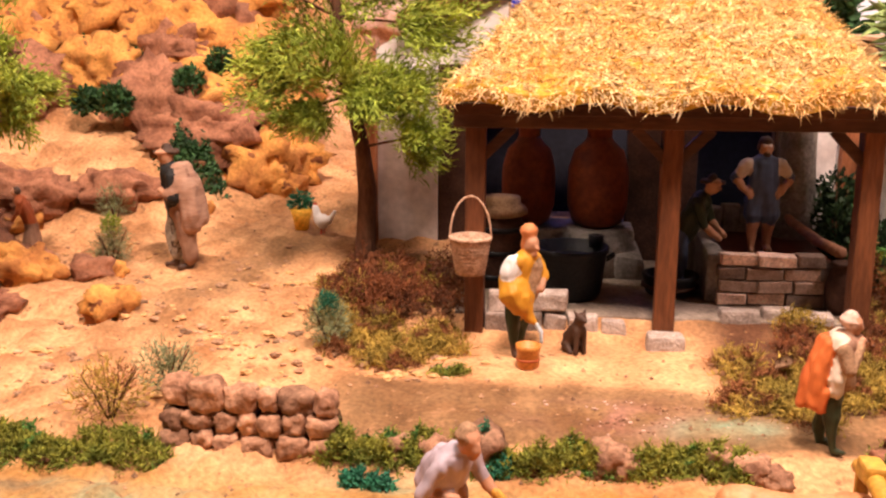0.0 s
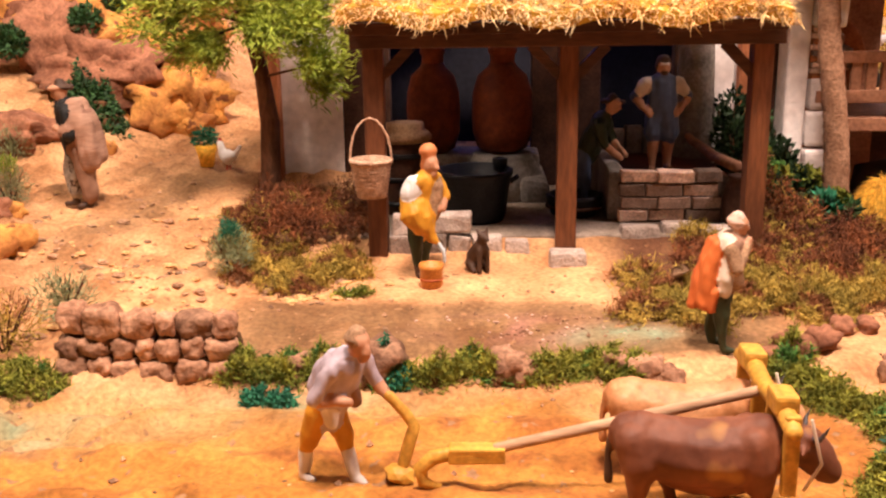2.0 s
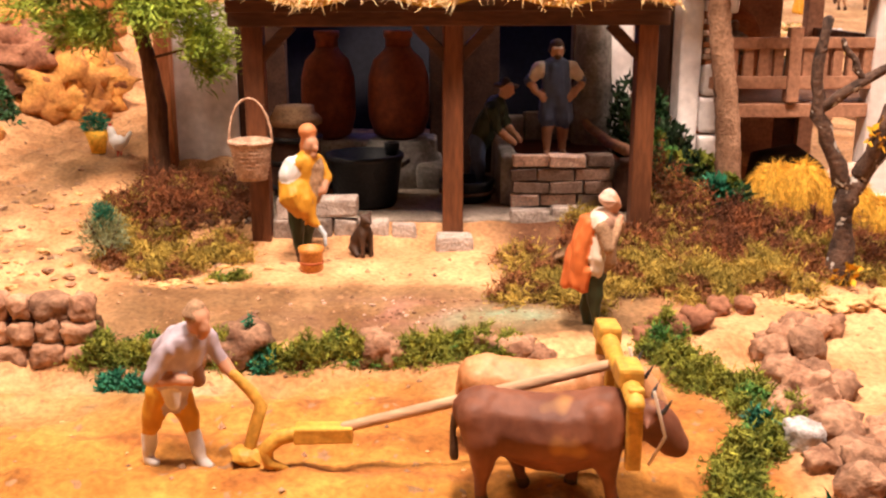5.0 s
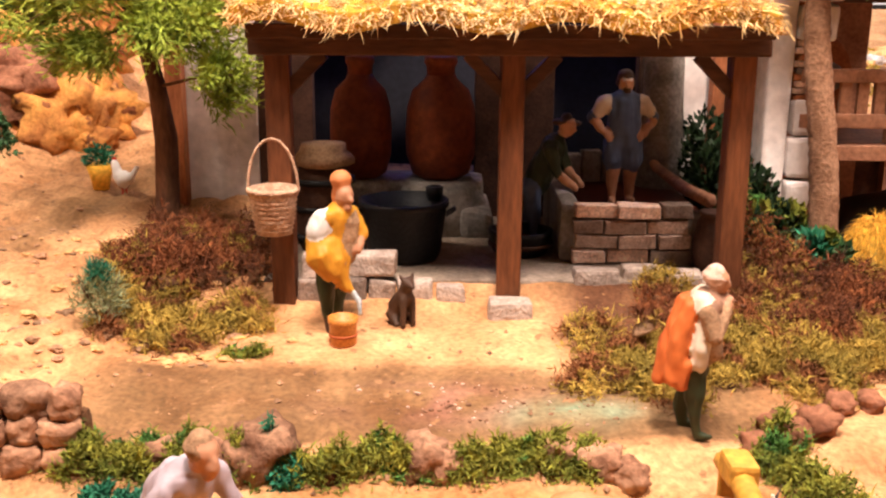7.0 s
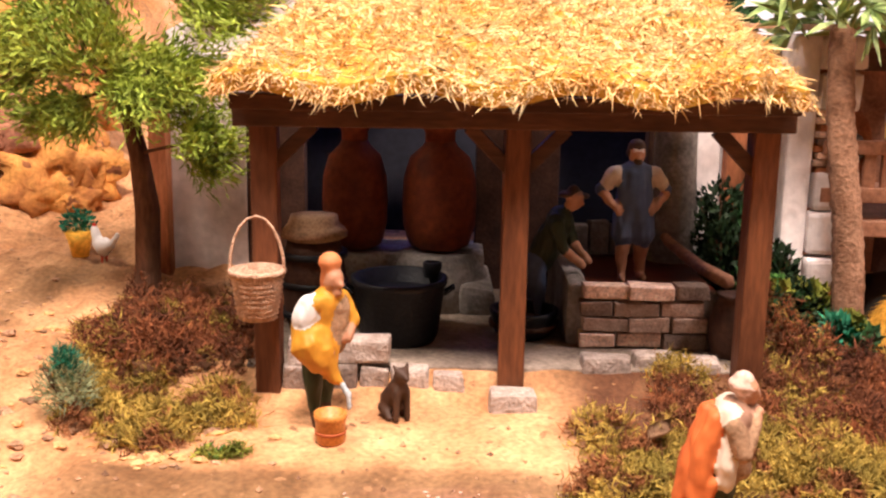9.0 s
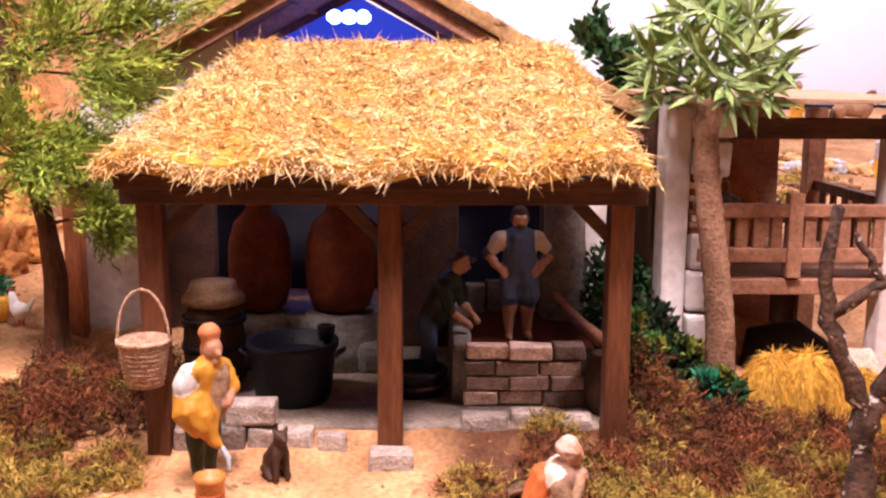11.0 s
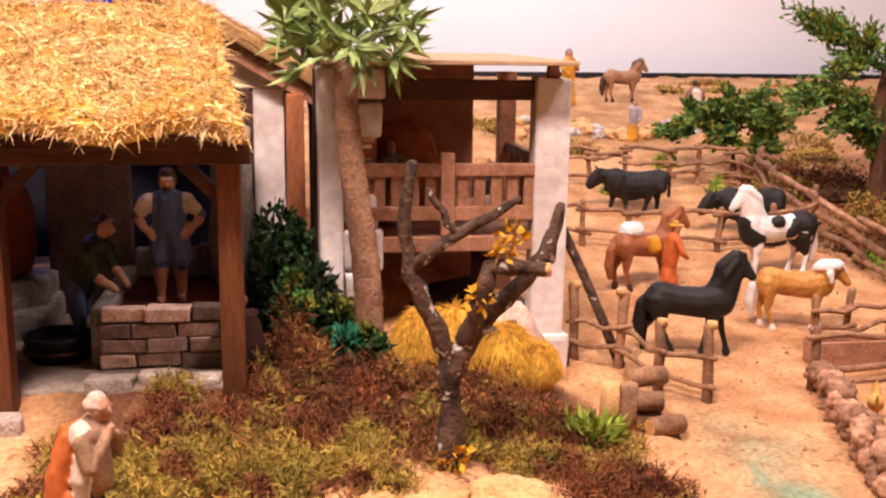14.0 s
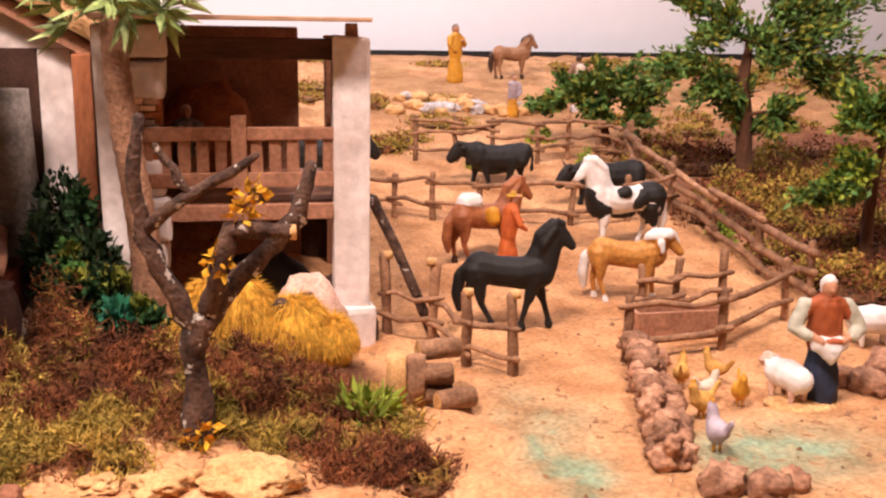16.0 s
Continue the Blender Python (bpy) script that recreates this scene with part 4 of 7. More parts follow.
for nm, lo, hi in (("side", (-0.06, -0.018, 0), (0.06, -0.013, 0.034)), ("side", (-0.06, 0.013, 0), (0.06, 0.018, 0.034)), ("end", (-0.06, -0.013, 0), (-0.055, 0.013, 0.034)), ("end", (0.055, -0.013, 0), (0.06, 0.013, 0.034)), ("bottom", (-0.055, -0.013, 0.002), (0.055, 0.013, 0.012))):
    bm = bmesh.new()
    box(bm, lo, hi, 0.0004, 0.0008)
    part(nm, bm, M_RAIL, feeder)
for lean, (x, y) in ((1, (0.872, 1.33)),):
    bm = bmesh.new()
    stick(bm, (0.93, 1.31, 0.13), (0.858, 1.345, 0.30), 0.007)
    solid("leaning_branch", bm, M_GREYBARK, "dark rough branch leaning on the stable pillar", "branch")

# ---- figurines and animals: each one painted cast piece ----
def sculpt(name, limbs, mats, voxel, at, turn, label, category, group="", smooth=3, fold=0.0, height=0.1):
    """limbs: (points, radii, paint, flat). Melted into one skin, each face painted by the limb that it lies on."""
    bm = bmesh.new()
    segs = []
    for pts, radii, mi, *fl in limbs:
        tube(bm, pts, radii, 10, mi, fl[0] if fl else 1.0)
        for (p, r), (q, s) in zip(zip(pts, radii), zip(pts[1:], radii[1:])):
            segs.append((p, q, r, s, mi))
    tmp = new("tmp", mesh_of("tmp", bm, mats))
    md = tmp.modifiers.new("melt", "REMESH")
    md.mode, md.voxel_size, md.use_smooth_shade = "VOXEL", voxel, True
    sm = tmp.modifiers.new("soften", "SMOOTH")
    sm.iterations, sm.factor = smooth, 0.5
    me = bpy.data.meshes.new_from_object(tmp.evaluated_get(bpy.context.evaluated_depsgraph_get()))
    bpy.data.objects.remove(tmp)
    me.name = name
    if fold:
        # modelled folds running downwards, fainter on the head
        nv = len(me.vertices)
        co, nr = np.empty(nv * 3), np.empty(nv * 3)
        me.vertices.foreach_get("co", co)
        me.vertices.foreach_get("normal", nr)
        co, nr = co.reshape(-1, 3), nr.reshape(-1, 3)
        q = co / height
        amt = np.array([noise.noise(Vector((a * 13 + 3 * c, b * 13, c * 4.5))) + 0.5 * noise.noise(Vector((a * 27, b * 27, c * 11))) for a, b, c in q])
        me.vertices.foreach_set("co", (co + nr * (amt * fold * height * np.where(q[:, 2] > 0.84, 0.3, 1.0))[:, None]).reshape(-1))
    nf = len(me.polygons)
    c = np.empty(nf * 3)
    me.polygons.foreach_get("center", c)
    c = c.reshape(-1, 3)
    best, who = np.full(nf, 1e9), np.zeros(nf, int)
    for p, q, r, s, mi in segs:
        p, q = np.array(p, float), np.array(q, float)
        d = q - p
        k = np.clip(((c - p) @ d) / max(d @ d, 1e-12), 0, 1)
        dist = np.linalg.norm(c - p - k[:, None] * d, axis=1) - (r + (s - r) * k)
        hit = dist < best
        best[hit], who[hit] = dist[hit], mi
    me.materials.clear()
    for m in mats:
        me.materials.append(m)
    me.polygons.foreach_set("material_index", who.astype(np.int32))
    me.polygons.foreach_set("use_smooth", [True] * nf)
    ob = new(name, me)
    ob.matrix_basis = pose(*at, 0, 0, turn)
    return tagged(ob, label, category, group)


def scaled(limbs, h):
    return [([tuple(v * h for v in p) for p in pts], [r * h for r in radii], mi, *fl) for pts, radii, mi, *fl in limbs]


def person(label, at, turn, h, paints, stance=0.1, lean=0.0, arms=(), extra=(), skirt=False, hat=None, bare=False, shin=0.13):
    """A standing cast figure; x is ahead, y to its left. paints: skin, top, legs, hat or hair, cloak, shoes."""
    hx = lean
    L = []
    hip = 0.47
    sh = (hx * 0.8, 0, 0.8)
    if skirt:
        L += [([(0, 0, 0.03), (0, 0, 0.25), (0, 0, 0.48)], [0.15, 0.13, 0.09], 2)]
    else:
        for s, f in ((-1, stance), (1, -stance)):
            L += [([(0, s * 0.06, hip), (f * 0.55, s * 0.07, 0.27), (f * (0.9 - 2.9 * (shin - 0.13)) - 0.01, s * 0.07, shin)], [0.078, 0.06, 0.045], 2)]
            L += [([(f * (0.9 - 2.9 * (shin - 0.13)) - 0.01, s * 0.07, shin), (f, s * 0.07, 0.04)], [0.042, 0.032], 0 if bare else 5)]
            L += [([(f, s * 0.07, 0.025), (f + 0.08, s * 0.075, 0.018)], [0.032, 0.026], 0 if bare else 5)]
    L += [([(0, 0, hip - 0.02), (hx * 0.4, 0, 0.62), sh], [0.1, 0.11, 0.1], 1, 1.25)]
    L += [([(sh[0], -0.1, 0.79), (sh[0], 0.1, 0.79)], [0.06, 0.06], 1)]
    L += [([(sh[0] + hx * 0.1, 0, 0.82), (hx * 1.05 + 0.01, 0, 0.88)], [0.045, 0.045], 0)]
    L += [([(hx * 1.15 + 0.01, 0, 0.9), (hx * 1.2 + 0.015, 0, 0.945)], [0.058, 0.058], 0)]
    L += [([(hx * 1.2 + 0.065, 0, 0.91), (hx * 1.2 + 0.075, 0, 0.905)], [0.016, 0.014], 0)]
    if hat == "cap":
        L += [([(hx * 1.2 - 0.012, 0, 0.955), (hx * 1.2 - 0.008, 0, 0.982)], [0.076, 0.056], 3)]
    elif hat == "brim":
        L += [([(hx * 1.2 - 0.08, 0, 0.965), (hx * 1.2 + 0.1, 0, 0.96)], [0.025, 0.02], 3, 3.2), ([(hx * 1.2, 0, 0.97), (hx * 1.2, 0, 1.0)], [0.055, 0.045], 3)]
    elif hat == "scarf":
        L += [([(hx * 1.2 - 0.03, 0, 0.87), (hx * 1.2 - 0.02, 0, 0.95), (hx * 1.2, 0, 0.97)], [0.05, 0.066, 0.06], 3)]
    elif hat != "none":
        L += [([(hx * 1.2 - 0.02, 0, 0.93), (hx * 1.2 - 0.01, 0, 0.965)], [0.067, 0.058], 3)]
    for s, elbow, hand in arms:
        L += [([(sh[0], s * 0.13, 0.78), elbow], [0.05, 0.042], 1), ([elbow, hand], [0.038, 0.03], 0 if bare or len(paints) > 6 else 1), ([hand, tuple(a + 0.15 * (a - b) for a, b in zip(hand, elbow))], [0.03, 0.026], 0)]
    L += list(extra)
    return sculpt("figurine", scaled(L, h), paints[:6] + paints[6:], h * 0.0115, at, turn, label, "figurine", smooth=3, fold=0.016, height=h)


def on(x, y, dz=0.0):
    return (x, y, at_ground(x, y) + dz - 0.001)


person("bent ploughman figurine in lilac tunic and mustard breeches", on(0.032, 0.648), -35, 0.13, [M_SKIN, M_LILAC, M_YELLOW, M_FELT, M_BRNCLOTH, M_WHITE, M_WHITE], -0.14, 0.23,
       [(-1, (0.1, -0.2, 0.6), (0.21, -0.06, 0.58)), (1, (0.22, 0.19, 0.62), (0.31, 0.21, 0.54))],
       [([(0.09, -0.05, 0.49), (0.1, -0.05, 0.41)], [0.05, 0.04], 6), ([(0.15, -0.02, 0.72), (0.16, 0.08, 0.52)], [0.05, 0.05], 4), ([(0.0, 0.0, 0.6), (0.1, 0, 0.77)], [0.1, 0.095], 1, 1.15), ([(0.33, 0, 0.88), (0.31, 0, 0.84)], [0.034, 0.028], 0), ([(0, 0, 0.49), (0.02, 0, 0.4)], [0.1, 0.09], 1)], hat="cap", shin=0.22)
person("water pourer figurine in mustard tunic with a yellow jug", on(0.083, 1.045), -42, 0.14, [M_SKIN, M_YELLOW, M_DKGREEN, M_CAP, M_SKIN, M_DKBRN, M_WHITE, M_WATER, M_FELT], 0.04, 0.1, (),
       [([(0.02, -0.13, 0.66), (0.07, -0.15, 0.54), (0.12, -0.11, 0.44)], [0.085, 0.115, 0.075], 1), ([(0.07, 0.03, 0.52), (0.1, 0.03, 0.76)], [0.1, 0.09], 8), ([(0.1, 0, 0.96), (0.1, 0, 0.985), (0.095, 0, 1.03)], [0.055, 0.06, 0.075], 3), ([(0.07, 0, 0.9), (0.08, 0, 0.95)], [0.05, 0.05], 3), ([(0.19, 0, 0.905), (0.2, 0, 0.9)], [0.024, 0.02], 0), ([(0.14, 0, 0.86), (0.17, 0, 0.85)], [0.035, 0.028], 0), ([(0.05, -0.12, 0.79), (0.05, -0.17, 0.69)], [0.07, 0.066], 6), ([(0.05, -0.16, 0.68), (0.12, -0.16, 0.56)], [0.042, 0.036], 0), ([(0.12, -0.16, 0.56), (0.18, -0.06, 0.5)], [0.034, 0.03], 0),
        ([(0.06, 0.12, 0.78), (0.14, 0.15, 0.64)], [0.055, 0.045], 1), ([(0.14, 0.15, 0.64), (0.18, 0.05, 0.56)], [0.036, 0.03], 0),
        ([(0.06, -0.08, 0.62), (0.1, -0.08, 0.5), (0.14, -0.06, 0.4)], [0.09, 0.11, 0.06], 1), ([(0.14, -0.06, 0.4), (0.19, -0.03, 0.32)], [0.045, 0.034], 1), ([(0.2, -0.02, 0.31), (0.25, 0.0, 0.24), (0.26, 0.0, 0.16)], [0.02, 0.022, 0.02], 7), ([(0.0, 0.02, 0.5), (-0.02, 0.02, 0.36)], [0.1, 0.085], 1)], hat="none")
person("shepherd figurine with orange cloak and pale cap playing a pipe", on(0.372, 0.853), -14, 0.13, [M_SKIN, M_BRNCLOTH, M_DKGREEN, M_PINK, M_CREAM, M_DKGREEN, M_ORANGE, M_FELT], 0.04, 0.08, (),
       [([(0.03, -0.09, 0.81), (0.03, 0.09, 0.81)], [0.07, 0.07], 4), ([(0.05, -0.13, 0.78), (0.11, -0.16, 0.64)], [0.052, 0.046], 7), ([(0.11, -0.16, 0.64), (0.17, -0.05, 0.79)], [0.042, 0.032], 7), ([(0.17, -0.05, 0.8), (0.18, -0.03, 0.83)], [0.03, 0.026], 0),
        ([(0.05, 0.12, 0.78), (0.13, 0.15, 0.64)], [0.05, 0.042], 7), ([(0.13, 0.15, 0.64), (0.18, 0.03, 0.78)], [0.038, 0.03], 7), ([(0.15, 0, 0.86), (0.25, -0.01, 0.79)], [0.011, 0.011], 1),
        ([(0.06, 0, 0.74), (0.07, 0, 0.5)], [0.09, 0.09], 7), ([(0.03, -0.12, 0.7), (0.03, -0.13, 0.56), (0.03, -0.12, 0.46)], [0.03, 0.05, 0.04], 4), ([(0.0, 0, 0.49), (0.0, 0, 0.38)], [0.1, 0.1], 2),
        ([(-0.03, -0.09, 0.8), (-0.08, -0.11, 0.6), (-0.11, -0.12, 0.36)], [0.05, 0.06, 0.05], 6), ([(-0.07, -0.03, 0.8), (-0.13, -0.04, 0.58), (-0.18, -0.05, 0.34)], [0.05, 0.06, 0.055], 6), ([(-0.06, 0.06, 0.79), (-0.12, 0.06, 0.58), (-0.16, 0.07, 0.33)], [0.05, 0.06, 0.05], 6), ([(-0.1, 0, 0.55), (-0.13, 0, 0.35)], [0.07, 0.08], 6), ([(-0.04, -0.13, 0.46), (-0.06, -0.13, 0.33)], [0.04, 0.035], 6),
        ([(0.05, 0, 0.955), (0.15, -0.01, 0.94)], [0.03, 0.02], 3, 2.2)], hat="cap")
person("herdsman figurine in brown blanket shawl and flat hat", on(-0.388, 1.27), 196, 0.168, [M_SKIN, M_BLACK, M_BRNCLOTH, M_DKBRN, M_SHAWL, M_DKBRN, M_MOTTLE], 0.06, 0.07,
       [(-1, (0.0, -0.17, 0.62), (0.12, -0.06, 0.63)), (1, (0.04, 0.17, 0.6), (0.14, 0.05, 0.65))],
       [([(0.12, 0, 0.86), (0.11, 0, 0.83)], [0.034, 0.026], 5), ([(0.0, 0.07, 0.84), (-0.07, 0.13, 0.68), (-0.1, 0.14, 0.48), (-0.09, 0.13, 0.38)], [0.06, 0.08, 0.09, 0.085], 4), ([(-0.04, 0.0, 0.83), (-0.11, 0.04, 0.66), (-0.13, 0.05, 0.42)], [0.07, 0.09, 0.1], 4, 1.2), ([(0.0, -0.07, 0.83), (-0.06, -0.11, 0.7), (-0.09, -0.09, 0.5)], [0.055, 0.06, 0.05], 4), ([(0.0, 0.11, 0.8), (0.05, 0.16, 0.66), (0.1, 0.12, 0.62)], [0.05, 0.05, 0.04], 4),
        ([(-0.02, 0.07, 0.46), (-0.05, 0.09, 0.3), (-0.07, 0.09, 0.1)], [0.085, 0.075, 0.06], 2), ([(0.04, -0.06, 0.47), (0.06, -0.07, 0.28), (0.06, -0.07, 0.1)], [0.08, 0.075, 0.065], 6)], hat="brim")
person("kneeling figurine in orange-brown clothes among the rocks", on(-0.64, 1.33), 200, 0.095, [M_SKIN, M_RUST, M_BRNCLOTH, M_DKBRN, M_RUST, M_DKBRN], 0.1, 0.15, [(1, (0.15, 0.15, 0.62), (0.25, 0.08, 0.5))], skirt=True)
person("grape treader figurine standing arms akimbo in blue apron", (0.388, 1.275, 0.239), -88, 0.146, [M_SKIN, M_BLUE, M_SKIN, M_DKBRN, M_CREAM, M_SKIN, M_WHITE], 0.03, 0.0,
       [(-1, (-0.02, -0.25, 0.66), (0.05, -0.13, 0.53)), (1, (-0.02, 0.25, 0.66), (0.05, 0.13, 0.53))],
       [([(0.0, -0.13, 0.79), (-0.01, -0.2, 0.71)], [0.062, 0.055], 4), ([(0.0, 0.13, 0.79), (-0.01, 0.2, 0.71)], [0.062, 0.055], 4), ([(0.0, -0.06, 0.48), (0.01, -0.075, 0.33)], [0.09, 0.09], 1), ([(0.0, 0.06, 0.48), (0.01, 0.075, 0.33)], [0.09, 0.09], 1), ([(-0.02, 0, 0.94), (0.005, 0, 0.985), (0.03, 0, 0.98)], [0.068, 0.064, 0.045], 3), ([(0.05, 0, 0.87), (0.045, 0, 0.85)], [0.036, 0.03], 3), ([(0.0, -0.055, 0.93), (0.0, 0.055, 0.93)], [0.03, 0.03], 3), ([(0.055, -0.025, 0.955), (0.055, 0.025, 0.955)], [0.018, 0.018], 6)], bare=True)
person("bending vintner figurine in dark striped jacket and blue breeches", (0.288, 1.275, 0.187), -20, 0.15, [M_SKIN, M_DKGREEN, M_BLUE, M_DKBRN, M_DKGREEN, M_SKIN, M_SKIN], 0.06, 0.2,
       [(-1, (0.22, -0.16, 0.6), (0.34, -0.1, 0.5)), (1, (0.22, 0.14, 0.6), (0.34, 0.08, 0.5))], hat="brim")
person("farm woman figurine in navy skirt, rust bodice and headscarf", on(1.29, 1.062), -100, 0.134, [M_SKIN, M_RUST, M_NAVYCLOTH, M_WHITE, M_WHITE, M_DKBRN, M_SLEEVE], 0.05, 0.02,
       [(-1, (0.04, -0.26, 0.61), (0.16, -0.1, 0.54)), (1, (0.04, 0.26, 0.61), (0.16, 0.1, 0.54))],
       [([(0.04, -0.26, 0.61), (0.12, -0.17, 0.56)], [0.055, 0.045], 6), ([(0.04, 0.26, 0.61), (0.12, 0.17, 0.56)], [0.055, 0.045], 6), ([(0.14, -0.07, 0.5), (0.15, 0.0, 0.42), (0.14, 0.07, 0.5)], [0.06, 0.07, 0.06], 4), ([(0.13, -0.1, 0.5), (0.15, 0.0, 0.47), (0.13, 0.1, 0.5)], [0.06, 0.075, 0.06], 4), ([(0.0, -0.15, 0.79), (0.04, -0.25, 0.63)], [0.06, 0.06], 6), ([(0.0, 0.15, 0.79), (0.04, 0.25, 0.63)], [0.06, 0.06], 6), ([(0.18, -0.02, 0.54), (0.18, 0.04, 0.54)], [0.03, 0.03], 1)], skirt=True, hat="scarf")
person("far woman figurine in yellow dress on the hill", on(1.302, 2.91), -60, 0.155, [M_SKIN, M_YELLOW, M_YELLOW, M_GREYPL, M_YELLOW, M_DKBRN], 0.05, 0.0, [(1, (0.05, 0.18, 0.65), (0.14, 0.05, 0.72)), (-1, (0.05, -0.18, 0.65), (0.1, -0.1, 0.55))], skirt=True, hat="scarf")
person("far farmhand figurine in brown clothes seen on the hill", on(1.575, 2.66), 90, 0.125, [M_SKIN, M_BRNCLOTH, M_DKBRN, M_DKBRN, M_CREAM, M_DKBRN], 0.06, 0.05, [(1, (0.02, 0.2, 0.62), (0.1, 0.14, 0.5)), (-1, (0.02, -0.2, 0.62), (0.1, -0.14, 0.5))], [([(-0.1, 0, 0.75), (-0.12, 0, 0.55)], [0.1, 0.1], 4)])
person("far figurine in ochre clothes beside the stones", on(1.36, 2.52), -90, 0.1, [M_SKIN, M_LILAC, M_YELLOW, M_DKBRN, M_YELLOW, M_DKBRN], 0.05, 0.05, [(1, (0.05, 0.18, 0.62), (0.14, 0.1, 0.5))], skirt=True)
person("pale seated figurine looking out of the stable gallery", (0.645, 1.38, 0.303), -90, 0.105, [M_SKIN, M_GREYPL, M_BRNCLOTH, M_CREAM, M_CREAM, M_DKBRN], 0.05, 0.05, [(1, (0.05, 0.18, 0.62), (0.14, 0.1, 0.55))], skirt=True)


# yellow-ochre base plate shared by farm woman and sheep
bm = bmesh.new()
lump(bm, (0, 0, 0), (0.05, 0.026, 0.008), 4, 0.15, 3)
solid("sand_mound", bm, M_SANDROCK, "flat ochre base plate under farm woman and sheep", "mound", at=on(1.268, 1.058))


def horse(label, at, turn, s, paints, head_up=0.3, stride=0.1, tail=True, extra=()):
    """A cast horse; x ahead, withers about 0.66 s. paints: coat, mane, hoof."""
    L = [([(-0.34, 0, 0.56), (-0.15, 0, 0.53), (0.1, 0, 0.515), (0.27, 0, 0.545)], [0.155, 0.14, 0.152, 0.16], 0, 0.95)]
    L += [([(-0.36, 0.05, 0.54), (-0.36, 0.07, 0.44)], [0.12, 0.09], 0), ([(-0.36, -0.05, 0.54), (-0.36, -0.07, 0.44)], [0.12, 0.09], 0), ([(0.3, 0, 0.5), (0.34, 0, 0.56)], [0.13, 0.12], 0)]
    n0, n1 = (0.3, 0, 0.6), (0.47, 0, 0.62 + head_up)
    nm = tuple((a + b) / 2 + c for a, b, c in zip(n0, n1, (-0.01, 0, 0.035)))
    L += [([n0, nm, n1], [0.165, 0.135, 0.088], 0, 0.62)]
    hd = (n1[0] + 0.15, 0, n1[2] - 0.15)
    L += [([n1, tuple((a + b) / 2 for a, b in zip(n1, hd)), hd], [0.078, 0.062, 0.044], 0, 0.75)]
    for y in (-0.035, 0.035):
        L += [([(n1[0] - 0.01, y, n1[2] + 0.05), (n1[0] + 0.0, y * 1.2, n1[2] + 0.11)], [0.022, 0.01], 0)]
    L += [([(n1[0] + 0.05, 0, n1[2] + 0.06), (n1[0] - 0.05, 0, n1[2] + 0.06), (nm[0] - 0.09, 0, nm[2] + 0.07), (0.22, 0, 0.71)], [0.032, 0.056, 0.06, 0.036], 1, 1.3)]
    L += [([(n1[0] - 0.03, -0.06, n1[2] + 0.02), (nm[0] - 0.05, -0.085, nm[2]), (nm[0] - 0.06, -0.085, nm[2] - 0.08)], [0.03, 0.04, 0.02], 1)]
    if tail:
        L += [([(-0.44, 0, 0.58), (-0.52, 0, 0.48), (-0.54, 0, 0.3), (-0.52, 0, 0.16)], [0.04, 0.06, 0.062, 0.035], 1)]
    for k, (x, y, f) in enumerate(((0.26, 0.075, stride), (0.26, -0.075, -stride), (-0.33, 0.075, -stride), (-0.33, -0.075, stride))):
        back = k > 1
        L += [([(x, y, 0.5), (x + f * 0.45 - (0.03 if back else 0), y, 0.3), (x + f * 0.6 - (0.05 if back else 0), y, 0.25)], [0.092 if back else 0.074, 0.05, 0.034], 0)]
        L += [([(x + f * 0.6 - (0.05 if back else 0), y, 0.25), (x + f, y, 0.08)], [0.034, 0.027], 0), ([(x + f, y, 0.075), (x + f + 0.01, y, 0.02)], [0.034, 0.044], 2)]
    L += list(extra)
    L = [([(p[0] * 0.88, p[1], p[2]) for p in pts], *rest) for pts, *rest in L]
    return sculpt("horse_figurine", scaled(L, s), paints, s * 0.0125, at, turn, label, "horse figurine", smooth=9, fold=0.004, height=s)


horse("glossy black horse figurine with raised foreleg and arched neck", on(1.03, 1.335), -16, 0.138, [M_HORSEB, M_HORSEB, M_HORSEB], 0.3, 0.14)
horse("palomino horse figurine with white mane and lowered head", on(1.22, 1.42), -16, 0.128, [M_PALOM, M_WHITE, M_WHITE], 0.08, 0.06,
      extra=[([(0.22, -0.04, 0.72), (0.36, -0.05, 0.74), (0.47, -0.04, 0.76)], [0.06, 0.085, 0.07], 1), ([(0.36, -0.11, 0.68), (0.38, -0.12, 0.58)], [0.05, 0.035], 1), ([(0.5, 0, 0.76), (0.56, 0, 0.68)], [0.05, 0.04], 1)])
horse("black and white pinto horse figurine with white mane", on(1.3, 1.645), 186, 0.15, [M_WHITE, M_WHITE, M_WHITE, M_HORSEB], 0.28, 0.05,
      extra=[([(0.3, 0, 0.46), (0.37, 0, 0.62)], [0.155, 0.13], 3), ([(-0.36, 0, 0.56), (-0.37, 0, 0.42)], [0.19, 0.14], 3), ([(-0.22, 0.07, 0.56), (-0.12, 0.09, 0.5)], [0.1, 0.08], 3), ([(0.02, 0.1, 0.62), (0.1, 0.1, 0.6)], [0.075, 0.06], 3), ([(-0.1, 0, 0.4), (0.12, 0, 0.39)], [0.075, 0.07], 3), ([(0.56, 0, 0.8), (0.6, 0, 0.76)], [0.05, 0.045], 3)] + [([(-0.33, y, 0.45), (-0.37, y, 0.28)], [0.1, 0.055], 3) for y in (-0.075, 0.075)])
